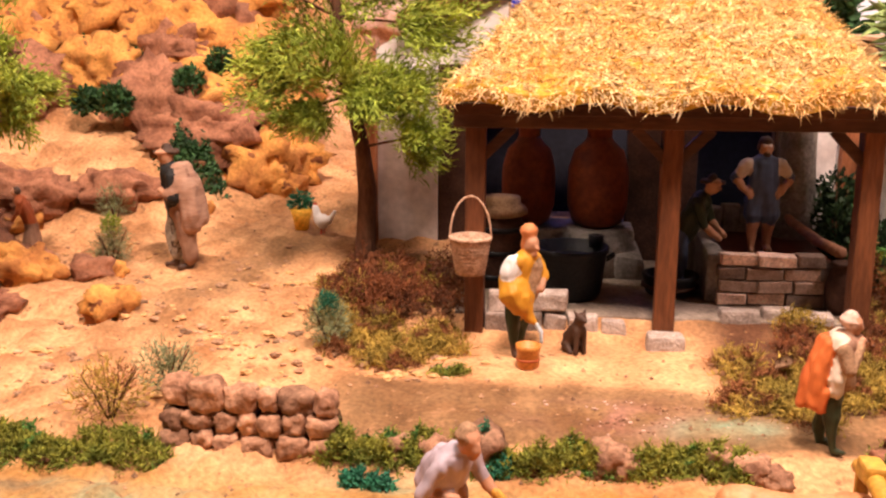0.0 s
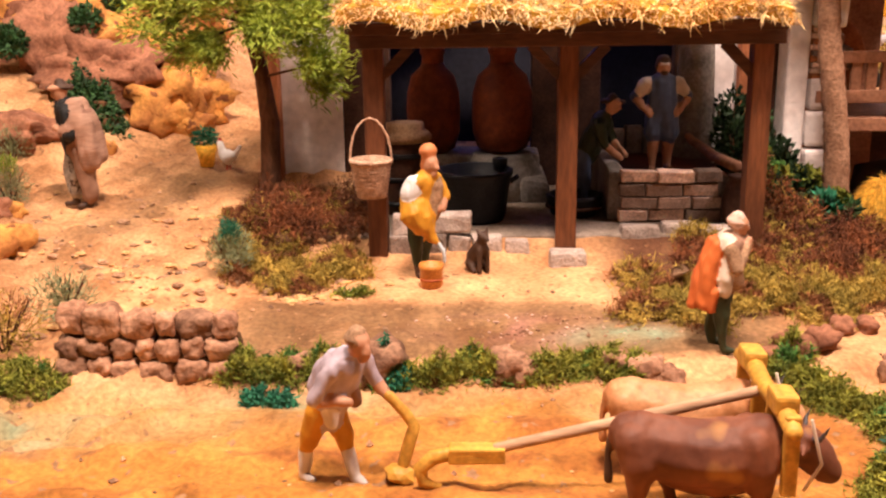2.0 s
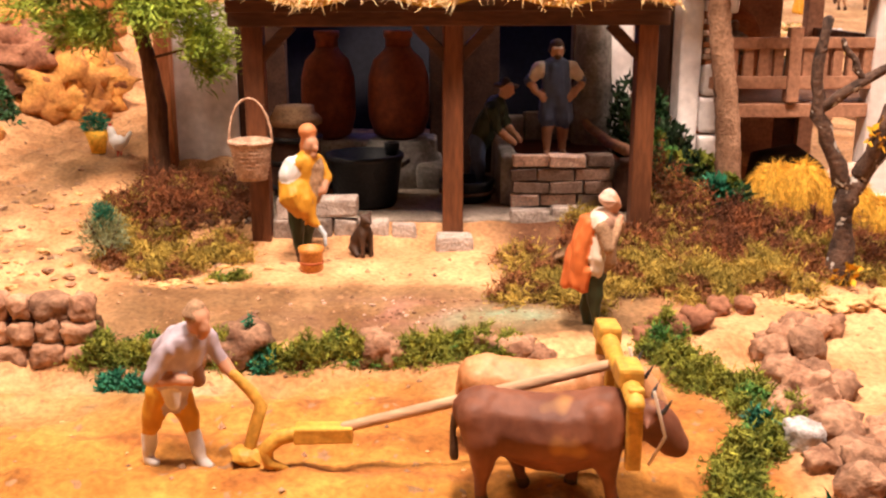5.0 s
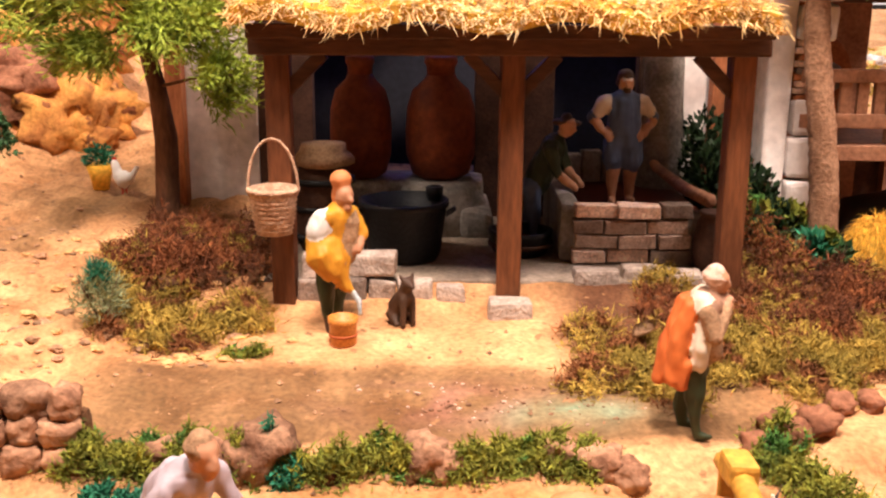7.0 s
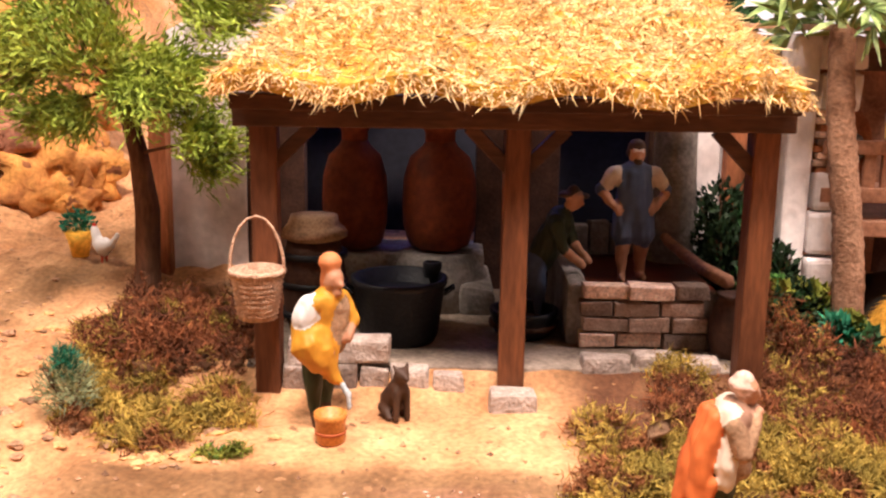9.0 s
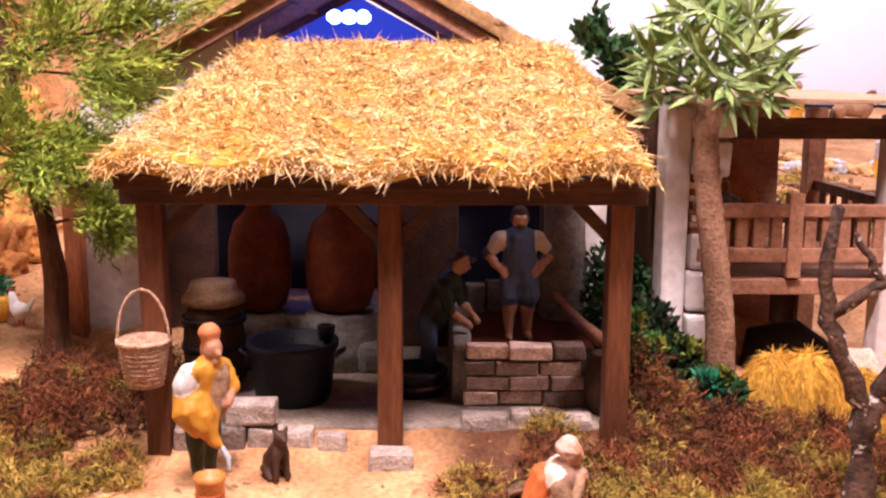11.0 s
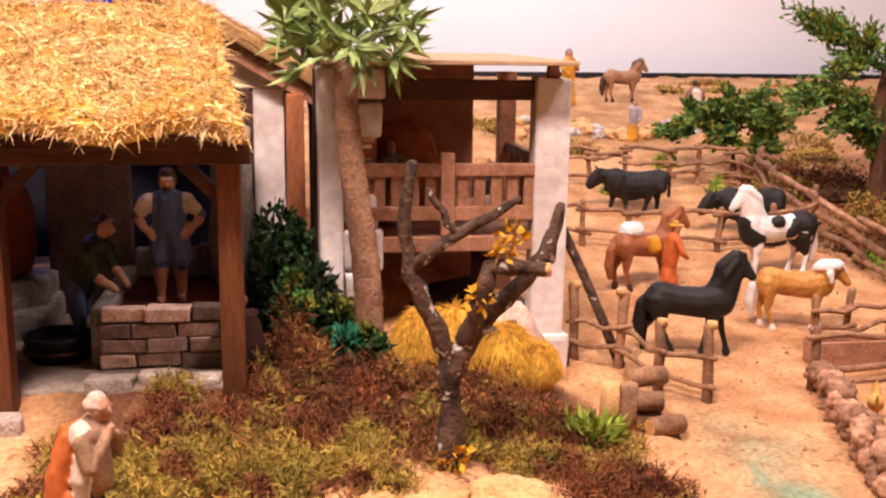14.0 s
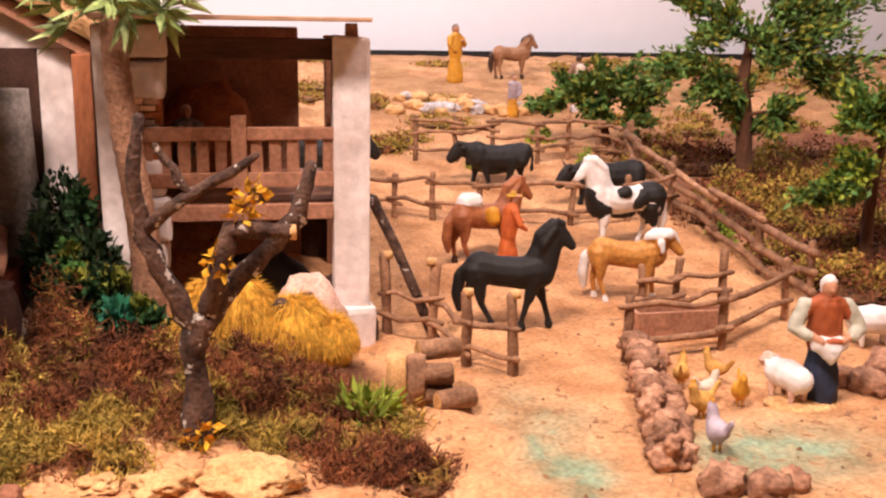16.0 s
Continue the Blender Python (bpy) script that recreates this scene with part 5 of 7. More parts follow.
horse("chestnut horse figurine saddled and laden with pale bags", on(1.065, 1.6), 12, 0.135, [M_CHEST, M_CHEST, M_DKBRN, M_WHITE, M_YELLOW], 0.24, 0.06,
      extra=[([(-0.3, 0, 0.69), (-0.15, 0, 0.7)], [0.11, 0.1], 3, 1.2), ([(0.0, -0.15, 0.6), (0.02, -0.17, 0.5)], [0.075, 0.08], 4), ([(0.0, 0.15, 0.6), (0.02, 0.17, 0.5)], [0.075, 0.08], 4)])
person("rider figurine in orange clothes and straw hat beside the saddled horse", on(1.09, 1.565), 0, 0.115, [M_SKIN, M_ORANGE, M_ORANGE, M_HAY, M_ORANGE, M_DKBRN], 0.06, 0.05, [(1, (0.1, 0.18, 0.62), (0.22, 0.1, 0.62)), (-1, (0.1, -0.2, 0.62), (0.2, -0.12, 0.55))], skirt=True, hat="brim")
horse("brown donkey figurine standing on the far hill", on(1.475, 2.95), 5, 0.135, [M_DONKEY, M_DKBRN, M_DKBRN], 0.2, 0.04, extra=[([(0.47, -0.04, 0.85), (0.45, -0.06, 0.96)], [0.024, 0.012], 0), ([(0.47, 0.04, 0.85), (0.45, 0.06, 0.96)], [0.024, 0.012], 0)])


def cattle(label, at, turn, s, paints, head=0.0, horns=0.1, group="", hump=0.0, length=0.86):
    """A cast ox or bull; x ahead. paints: hide, horn, hoof."""
    L = [([(-0.42, 0, 0.41), (-0.2, 0, 0.37), (0.05, 0, 0.36), (0.28, 0, 0.4)], [0.15, 0.175, 0.185, 0.17], 0, 1.0)]
    L += [([(-0.46, 0, 0.46), (-0.34, 0, 0.47), (-0.08, 0, 0.445), (0.14, 0, 0.455), (0.28, 0, 0.49 + hump)], [0.1, 0.1, 0.1, 0.1, 0.1], 0)]
    L += [([(0.28, 0, 0.44), (0.47, 0, 0.44 + head)], [0.15, 0.11], 0, 0.7), ([(0.34, 0, 0.34), (0.42, 0, 0.3)], [0.09, 0.05], 0, 0.5)]
    L += [([(-0.48, sd * 0.06, 0.47), (-0.43, sd * 0.085, 0.33)], [0.1, 0.1], 0) for sd in (-1, 1)]
    L += [([(0.22, sd * 0.09, 0.48), (0.25, sd * 0.1, 0.33)], [0.085, 0.09], 0) for sd in (-1, 1)]
    L += [([(-0.24, 0, 0.275), (0.03, 0, 0.255), (0.2, 0, 0.275)], [0.1, 0.13, 0.11], 0), ([(-0.4, 0, 0.5), (-0.52, 0, 0.47)], [0.09, 0.09], 0)]
    hx, hz = 0.55, 0.44 + head
    L += [([(hx - 0.04, 0, hz + 0.02), (hx + 0.06, 0, hz - 0.05), (hx + 0.14, 0, hz - 0.13)], [0.115, 0.1, 0.075], 0, 0.8)]
    for y in (-1, 1):
        L += [([(hx - 0.04, y * 0.07, hz + 0.03), (hx - 0.07, y * 0.13, hz + 0.02)], [0.026, 0.018], 0)]
        L += [([(hx, y * 0.06, hz + 0.07), (hx + 0.02, y * (0.06 + horns * 0.6), hz + 0.1), (hx + 0.07, y * (0.06 + horns * 0.7), hz + 0.1 + horns * 0.7)], [0.022, 0.018, 0.009], 1)]
    for x, y, f in ((0.16, 0.09, -0.07), (0.26, -0.09, 0.05), (-0.28, 0.09, 0.08), (-0.43, -0.09, -0.02)):
        L += [([(x, y, 0.36), (x + f * 0.3, y, 0.2), (x + f * 0.6, y, 0.15)], [0.095, 0.06, 0.043], 0), ([(x + f * 0.6, y, 0.15), (x + f, y, 0.05)], [0.04, 0.034], 0), ([(x + f, y, 0.035), (x + f + 0.015, y, 0.02)], [0.038, 0.042], 2)]
    L += [([(-0.58, 0, 0.5), (-0.61, 0, 0.36), (-0.6, 0, 0.2)], [0.03, 0.022, 0.03], 2)]
    L = [([(p[0] * length, p[1], p[2]) for p in pts], *rest) for pts, *rest in L]
    return sculpt("cattle_figurine", scaled(L, s), paints, s * 0.0125, at, turn, label, "cattle figurine", group, smooth=14, fold=0.006, height=s)


cattle("red-brown plough ox figurine under the yellow yoke", on(0.305, 0.583), -3, 0.136, [M_COW1, M_HORN, M_DKBRN], -0.03, 0.12, "yoked oxen", 0.0, 0.84)
cattle("tan plough ox figurine under the yellow yoke", on(0.311, 0.662), -3, 0.136, [M_COW2, M_HORN, M_COW2], -0.03, 0.12, "yoked oxen", 0.0, 0.84)
cattle("black bull figurine standing in the back pen", on(1.18, 2.0), 172, 0.14, [M_HORSEB, M_HORN, M_HORSEB], 0.04, 0.1, "black bulls", 0.02)
cattle("black bull figurine standing behind the pinto horse", on(1.35, 1.86), 180, 0.145, [M_HORSEB, M_HORN, M_HORSEB], -0.02, 0.1, "black bulls", 0.02)
cattle("black bull figurine half hidden behind the stable pillar", on(0.87, 2.02), 5, 0.15, [M_HORSEB, M_HORN, M_HORSEB], 0.03, 0.1, "black bulls", 0.02)


def sheep(label, at, turn, s, paints):
    L = [([(-0.3, 0, 0.45), (0.0, 0, 0.47), (0.28, 0, 0.45)], [0.22, 0.25, 0.22], 0), ([(0.36, 0, 0.55), (0.5, 0, 0.6), (0.62, 0, 0.5)], [0.13, 0.12, 0.075], 1)]
    for y in (-1, 1):
        L += [([(0.46, y * 0.1, 0.64), (0.42, y * 0.2, 0.6)], [0.04, 0.03], 1)]
    for x, y in ((0.2, 0.12), (0.2, -0.12), (-0.25, 0.12), (-0.25, -0.12)):
        L += [([(x, y, 0.35), (x, y, 0.04)], [0.07, 0.045], 1)]
    return sculpt("sheep_figurine", scaled(L, s), paints, s * 0.035, at, turn, label, "sheep figurine", smooth=1)


sheep("small white sheep figurine beside the farm woman", on(1.256, 1.066), 100, 0.066, [M_WHITE, M_PINK])
sheep("small white sheep figurine lying beyond the stick fence", on(1.46, 1.22), 170, 0.075, [M_WHITE, M_WHITE])


def dog(label, at, turn, s):
    L = [([(-0.15, 0, 0.3), (0.1, 0, 0.62)], [0.22, 0.16], 0), ([(0.12, 0, 0.72), (0.2, 0, 0.85)], [0.12, 0.13], 0), ([(0.26, 0, 0.84), (0.38, 0, 0.8)], [0.075, 0.05], 0)]
    for y in (-1, 1):
        L += [([(0.18, y * 0.09, 0.55), (0.2, y * 0.1, 0.05)], [0.07, 0.055], 0), ([(-0.15, y * 0.15, 0.2), (0.08, y * 0.17, 0.05)], [0.12, 0.06], 0), ([(0.16, y * 0.1, 0.92), (0.14, y * 0.13, 1.0)], [0.045, 0.025], 0)]
    L += [([(-0.3, 0, 0.12), (-0.45, 0.05, 0.08)], [0.05, 0.035], 0)]
    return sculpt("dog_figurine", scaled(L, s), [M_DKBRN], s * 0.035, at, turn, label, "dog figurine", smooth=1)


dog("small dark brown dog figurine sitting before the hut", on(0.148, 1.05), -60, 0.052)


def hen(label, at, turn, s, body):
    L = [([(-0.28, 0, 0.5), (0.0, 0, 0.42), (0.2, 0, 0.5)], [0.1, 0.24, 0.16], 0), ([(0.22, 0, 0.58), (0.3, 0, 0.82)], [0.13, 0.1], 0), ([(-0.3, 0, 0.55), (-0.5, 0, 0.78)], [0.1, 0.07], 0, 0.5), ([(0.37, 0, 0.83), (0.46, 0, 0.8)], [0.04, 0.02], 1), ([(0.24, 0, 0.93), (0.36, 0, 0.94)], [0.045, 0.04], 1, 0.5), ([(0.0, 0.06, 0.25), (0.02, 0.06, 0.03)], [0.04, 0.035], 1), ([(0.0, -0.06, 0.25), (0.02, -0.06, 0.03)], [0.04, 0.035], 1)]
    return sculpt("hen_figurine", scaled(L, s), [body, M_COMB if body is M_WHITE else M_YELLOW], s * 0.04, at, turn, label, "hen figurine", "hens", smooth=1)


hen("white hen figurine with red comb beside the potted plant", on(-0.222, 1.41), 150, 0.05, M_WHITE)
for i, (x, y, a, s) in enumerate(((1.165, 1.125, 60, 0.042), (1.208, 1.13, 120, 0.042), (1.17, 1.075, 20, 0.04), (1.145, 1.035, 200, 0.046), (1.2, 1.06, 250, 0.044), (1.122, 0.955, 90, 0.05))):
    hen("small %s hen figurine pecking on the sand" % ("buff", "orange-buff", "cream", "buff", "yellow", "grey")[i], on(x, y), a, s, (M_HENS, M_HENS, M_CREAM, M_HENS, M_YELLOW, M_LILAC)[i])

# ---- plough and yoke ----
plough = thing("plough", "yellow varnished wooden plough with long beam", "plough", at=(0, 0, 0))
bm = bmesh.new()
tube(bm, [(0.118, 0.622, 0.127), (0.106, 0.622, 0.131), (0.104, 0.622, 0.142), (0.114, 0.622, 0.151), (0.13, 0.623, 0.154)], [0.003, 0.005, 0.0058, 0.006, 0.0055], 8, flat=0.8)
part("share", bm, M_PALEWOOD, plough)
bm = bmesh.new()
box(bm, (0.125, 0.616, 0.148), (0.166, 0.63, 0.16), 0.0004, 0.0015, Matrix.Translation((0, 0, 0)))
part("joint_block", bm, M_PALEWOOD, plough)
bm = bmesh.new()
tube(bm, [(0.16, 0.623, 0.158), (0.25, 0.623, 0.18), (0.35, 0.622, 0.205)], [0.0042, 0.0045, 0.004], 8)
part("beam", bm, M_BOARD, plough, "paler long beam")
bm = bmesh.new()
tube(bm, [(0.08, 0.645, 0.19), (0.092, 0.645, 0.176), (0.099, 0.643, 0.166), (0.094, 0.64, 0.15), (0.089, 0.635, 0.132)], [0.004, 0.0045, 0.005, 0.005, 0.0045], 8, flat=0.8)
part("handle", bm, M_PALEWOOD, plough)
bm = bmesh.new()
lump(bm, (0.088, 0.635, 0.131), (0.013, 0.01, 0.008), 4, 0.25, 2)
part("sole", bm, M_PALEWOOD, plough)
yoke = thing("yoke", "yellow wooden yoke across the necks of the oxen", "yoke")
bm = bmesh.new()
tube(bm, [(0.350, 0.555, 0.203), (0.350, 0.585, 0.21), (0.350, 0.622, 0.206), (0.350, 0.66, 0.211), (0.350, 0.69, 0.205)], [0.006, 0.0075, 0.0065, 0.0075, 0.006], 8)
part("bar", bm, M_PALEWOOD, yoke)
for y in (0.583, 0.662):
    bm = bmesh.new()
    box(bm, (0.342, y - 0.012, 0.206), (0.359, y + 0.012, 0.221), 0.0008, 0.003)
    part("pad", bm, M_PALEWOOD, yoke)
    for s in (-1, 1):
        bm = bmesh.new()
        box(bm, (0.346, y + s * 0.021 - 0.003, 0.155), (0.356, y + s * 0.021 + 0.003, 0.212), 0.0005, 0.0015)
        part("bow", bm, M_PALEWOOD, yoke)
    bm = bmesh.new()
    tube(bm, [(0.362, y - 0.024, 0.21), (0.370, y - 0.026, 0.18), (0.362, y - 0.02, 0.158)], [0.0012] * 3, 6)
    part("rope", bm, M_CREAM, yoke)

# ---- basket, bucket, pots ----
basket = thing("wicker_basket", "pale wicker basket hanging on the hut post", "basket", at=(0.027, 1.066, 0.249))
bm = bmesh.new()
prof = []
for k in range(9):
    z = 0.002 + k * 0.0045
    r = 0.0165 + 0.006 * (k / 8) ** 0.8
    prof += [(r + 0.0007, z - 0.001), (r - 0.0006, z + 0.002)]
lathe(bm, [(0.012, 0.0)] + prof + [(0.0245, 0.04), (0.025, 0.044), (0.022, 0.045), (0.019, 0.02), (0.012, 0.006)], 26, wob=0.015)
part("bowl", bm, M_WICKER, basket)
bm = bmesh.new()
tube(bm, [(0.0235 * math.cos(a), 0, 0.042 + 0.048 * math.sin(a)) for a in np.linspace(0, math.pi, 11)], [0.0014] * 11, 6, rough=0.1)
part("handle", bm, M_WICKER, basket)
bucket = thing("clay_bucket", "orange glazed clay bucket on the sand", "bucket", at=on(0.096, 1.005))
bm = bmesh.new()
lathe(bm, [(0.0105, 0), (0.0122, 0.003), (0.0126, 0.02), (0.0138, 0.022), (0.0138, 0.0265), (0.0118, 0.0265), (0.0112, 0.014)], 20)
part("bucket_body", bm, M_TERRA, bucket)
bm = bmesh.new()
lathe(bm, [(0.0122, 0.009), (0.013, 0.009), (0.0131, 0.0115), (0.0123, 0.0115)], 20)
part("band", bm, M_RUST, bucket)
potted = thing("potted_plant", "teal leafy plant in a small buff pot", "plant", at=on(-0.262, 1.44))
bm = bmesh.new()
lathe(bm, [(0.01, 0), (0.014, 0.02), (0.018, 0.032), (0.016, 0.033)], 14)
part("pot", bm, M_HAY, potted)


def cloud(c, r, n, power=0.5):
    """n points in an ellipsoid, thicker towards its skin."""
    d = unit(RNG.normal(size=(n, 3)))
    return np.asarray(c) + d * (RNG.uniform(0, 1, (n, 1)) ** power) * np.asarray(r), d


def foliage(name, c, r, n, size, width, material, parent=None, up=0.3, stalk=False, power=0.5, spread=0.7):
    p, d = cloud(c, r, n, power)
    w = unit(d + np.array((0, 0, up)) + RNG.normal(0, spread, (n, 3))) * (size * RNG.uniform(0.6, 1.3, (n, 1)))
    me = (stalks if stalk else leaflets)(name, p, w, width, material)
    ob = new(name, me)
    if parent is not None:
        ob.parent = parent
    return ob


tagged(foliage("leaves", (0, 0, 0.042), (0.02, 0.018, 0.016), 420, 0.007, 0.0016, M_TEAL, potted), "teal leaves")


def bush(label, at, r, h, material, n=500, tip=None, stalk=True, size=0.01, width=0.0006):
    b = thing("bush", label, "bush", at=at)
    bm = bmesh.new()
    for k in range(6):
        a = RNG.uniform(0, 6.28)
        tube(bm, [(0, 0, -0.004), (math.cos(a) * r * 0.4, math.sin(a) * r * 0.4, h * 0.5), (math.cos(a) * r * 0.7, math.sin(a) * r * 0.7, h * 0.85)], [0.0012, 0.001, 0.0006], 5)
    part("twig_tuft", bm, M_BARK, b)
    foliage("leaves", (0, 0, h * 0.5), (r, r, h * 0.55), n, size, width, material, b, 0.6, stalk, 0.6)
    if tip is not None:
        foliage("shoot_tuft", (0, 0, h * 0.95), (r * 0.45, r * 0.45, h * 0.3), n // 3, size * 0.8, width * 1.3, tip, b, 0.8, stalk)
    return b


bush("grey-green bush with teal shoots on the sand", on(-0.133, 1.04), 0.026, 0.05, M_GREYGREEN, 900, M_TEAL)
bush("pale grey-green wispy bush by the herdsman's track", on(-0.5, 1.29), 0.03, 0.06, M_GREYGREEN, 800, M_LEAF)
bush("pale grey-green wispy bush by the herdsman's track", on(-0.55, 1.42), 0.03, 0.05, M_GREYGREEN, 700)
bush("pale straw-green wispy bush above the dry-stone wall", on(-0.27, 0.9), 0.035, 0.05, M_GREYGREEN, 700)
bush("pale straw-green wispy bush above the dry-stone wall", on(-0.31, 0.85), 0.04, 0.06, M_MOSSY, 900)
bush("bright green leafy plant at the edge of the moss", on(0.813, 1.05), 0.028, 0.03, M_LEAFB, 260, None, False, 0.02, 0.0026)
# bushes in the gap by the hut; the tall one carries painted shade
for x, y, r, h in ((0.53, 1.33, 0.035, 0.1), (0.522, 1.28, 0.03, 0.06), (0.535, 1.24, 0.03, 0.05), (0.6, 1.2, 0.025, 0.035)):
    bush("leafy bush coloured dark to fill the shaded gap between hut and stable", on(x, y), r, h, M_GAPSHADE if h > 0.07 else M_LEAFD, 900, M_LEAFD if h > 0.07 else M_MOSS, False, 0.011, 0.003)
bush("glossy teal-green plant by the palm's foot", on(0.578, 1.185), 0.015, 0.04, M_TEAL, 170, None, False, 0.012, 0.0034)
bush("olive leafy bush at the foot of the white pillar", on(0.572, 1.25), 0.026, 0.055, M_MOSS, 700, None, False, 0.01, 0.003)

# ---- moss beds ----
def curls(name, base, way, width, material):
    """Many bent ribbons of two leaves' length: base points and vectors to the bend, the tip curling away."""
    n = len(base)
    d = unit(way)
    a = unit(np.cross(d, RNG.normal(size=(n, 3))))
    w = np.broadcast_to(np.asarray(width, float).reshape(-1, 1), (n, 1))
    ln = np.linalg.norm(way, axis=1, keepdims=True)
    mid = base + way * 0.55
    tip = mid + unit(d * 0.5 + RNG.normal(0, 0.75, (n, 3))) * ln * 0.55
    v = np.stack([base - a * w * 0.4, base + a * w * 0.4, mid + a * w, mid - a * w, tip], 1).reshape(-1, 3)
    i = np.arange(n)[:, None] * 5
    f = np.concatenate([i + [0, 1, 2], i + [0, 2, 3], i + [3, 2, 4]], 0)
    return raw(name, v, f, material)


def moss(label, spots, material, n, size=0.0115, width=0.00062):
    """spots: (x, y, rx, ry, height). A bed of lumps under a coat of curling sprigs, one uncountable mass."""
    n = int(n * 2.1)
    bm = bmesh.new()
    P = []
    tot = sum(rx * ry for _, _, rx, ry, _ in spots)
    for i, (x, y, rx, ry, h) in enumerate(spots):
        lump(bm, (x, y, at_ground(x, y) - 0.003), (rx * 0.78, ry * 0.78, h * 0.4), i + len(label), 0.45, 3, 2.6, mi=1)
        k = max(int(n * rx * ry / tot), 20)
        a, r = RNG.uniform(0, 6.283, k), np.sqrt(RNG.uniform(0, 1, k)) * np.where(RNG.uniform(0, 1, k) < 0.8, RNG.uniform(0.85, 1.1, k), RNG.uniform(1.0, 1.55, k))
        px, py = x + rx * r * np.cos(a), y + ry * r * np.sin(a)
        tuft = np.array([noise.noise(Vector((u * 75, v * 75, 0.7 * i))) + 0.5 * noise.noise(Vector((u * 170, v * 170, i))) for u, v in zip(px, py)])
        keep = tuft > -0.16 - 0.35 * RNG.uniform(0, 1, k)
        px, py, r, tuft = px[keep], py[keep], r[keep], tuft[keep]
        pz = heights(px, py) + h * np.sqrt(np.clip(1 - r * r, 0, 1)) * (0.55 + 1.15 * tuft) * RNG.uniform(0.7, 1.1, len(px))
        P.append(np.stack([px, py, pz], -1))
    P = np.concatenate(P)
    w = unit(RNG.normal(0, 0.8, P.shape) + np.array((0, -0.15, 0.6))) * (size * RNG.uniform(0.55, 1.5, (len(P), 1)))
    sprigs = curls("sprigs", P, w, width * RNG.uniform(0.7, 1.5, len(P)), material)
    bm.from_mesh(sprigs)
    bpy.data.meshes.remove(sprigs)
    return solid("moss_bed", bm, [material, M_SOIL], label, "moss", kind="stuff")


R = RNG.uniform
moss("reddish-brown dry moss round the tree", [(-0.09 + R(-0.05, 0.06), 1.18 + R(-0.07, 0.09), R(0.03, 0.05), R(0.03, 0.05), R(0.02, 0.04)) for _ in range(20)] + [(-0.01, 1.16, 0.03, 0.05, 0.03), (-0.02, 1.26, 0.04, 0.05, 0.04)], M_MOSSB, 11000)
moss("olive-yellow moss before the hut's left post", [(-0.11 + i * 0.016 + R(-0.01, 0.01), 1.03 + R(-0.03, 0.05), R(0.018, 0.03), R(0.016, 0.028), R(0.008, 0.018)) for i in range(8)] + [(-0.1 + R(-0.03, 0.09), 1.07 + R(-0.03, 0.04), R(0.018, 0.03), R(0.016, 0.028), R(0.01, 0.02)) for _ in range(8)] + [(-0.13 + R(-0.02, 0.02), 1.16 + R(-0.05, 0.1), 0.025, 0.03, 0.018) for _ in range(5)], M_MOSSY, 6000)
moss("olive-yellow moss bed to the right of the hut", [(0.33 + R(-0.03, 0.16), 1.0 + R(-0.06, 0.05), R(0.022, 0.04), R(0.02, 0.035), R(0.012, 0.024)) for _ in range(17)] + [(0.5 + R(-0.03, 0.09), 0.985 + R(-0.05, 0.05), R(0.025, 0.04), R(0.02, 0.035), R(0.012, 0.024)) for _ in range(14)] + [(0.7 + R(-0.07, 0.1), 1.01 + R(-0.03, 0.05), R(0.02, 0.035), R(0.02, 0.03), R(0.01, 0.02)) for _ in range(14)] + [(0.4 + R(-0.1, 0.13), 0.93 + R(-0.035, 0.1), R(0.018, 0.03), R(0.015, 0.025), R(0.008, 0.016)) for _ in range(22)], M_MOSSY, 22000)
moss("reddish-brown dry moss below hut and palm", [(0.47 + R(-0.08, 0.1), 1.06 + R(-0.04, 0.04), R(0.025, 0.04), R(0.02, 0.035), R(0.015, 0.03)) for _ in range(16)] + [(0.66 + R(-0.08, 0.14), 1.1 + R(-0.06, 0.07), R(0.025, 0.04), R(0.02, 0.035), R(0.015, 0.028)) for _ in range(26)] + [(0.55 + R(-0.1, 0.3), 1.045 + R(-0.05, 0.07), R(0.02, 0.035), R(0.018, 0.03), R(0.012, 0.024)) for _ in range(18)] + [(R(0.765, 0.855), R(0.925, 1.02), R(0.02, 0.03), R(0.018, 0.03), R(0.01, 0.02)) for _ in range(16)] + [(0.52, 1.2, 0.03, 0.05, 0.06), (0.54, 1.15, 0.03, 0.04, 0.04)], M_MOSSB, 22000)
moss("golden moss strands among the brown moss", [(R(0.4, 0.85), R(1.0, 1.16), R(0.018, 0.032), R(0.016, 0.028), R(0.012, 0.024)) for _ in range(34)] + [(R(-0.16, 0.0), R(1.06, 1.26), R(0.018, 0.03), R(0.016, 0.028), R(0.014, 0.026)) for _ in range(14)], M_MOSSY, 11000)
moss("green moss hedge along the ploughed field", [(x + R(-0.006, 0.006), 0.812 + R(-0.01, 0.012), R(0.014, 0.022), R(0.013, 0.02), R(0.016, 0.032)) for x in np.concatenate([np.linspace(-0.07, 0.0, 4), np.linspace(0.05, 0.16, 7), np.linspace(0.2, 0.29, 4)])], M_MOSS, 9500, 0.0082, 0.0007)
moss("green moss at the left end of the dry-stone wall", [(x, 0.8 + R(-0.02, 0.02), R(0.016, 0.024), R(0.012, 0.018), R(0.007, 0.016)) for x in np.linspace(-0.48, -0.25, 13)], M_MOSS, 5500, 0.0082, 0.0007)
moss("green moss hedge beside the oxen", [(0.455 + 0.03 * math.sin(y * 20) + R(-0.012, 0.012), y, R(0.018, 0.028), R(0.016, 0.024), R(0.014, 0.03)) for y in np.linspace(0.44, 0.84, 19)], M_MOSS, 11000, 0.0082, 0.0007)
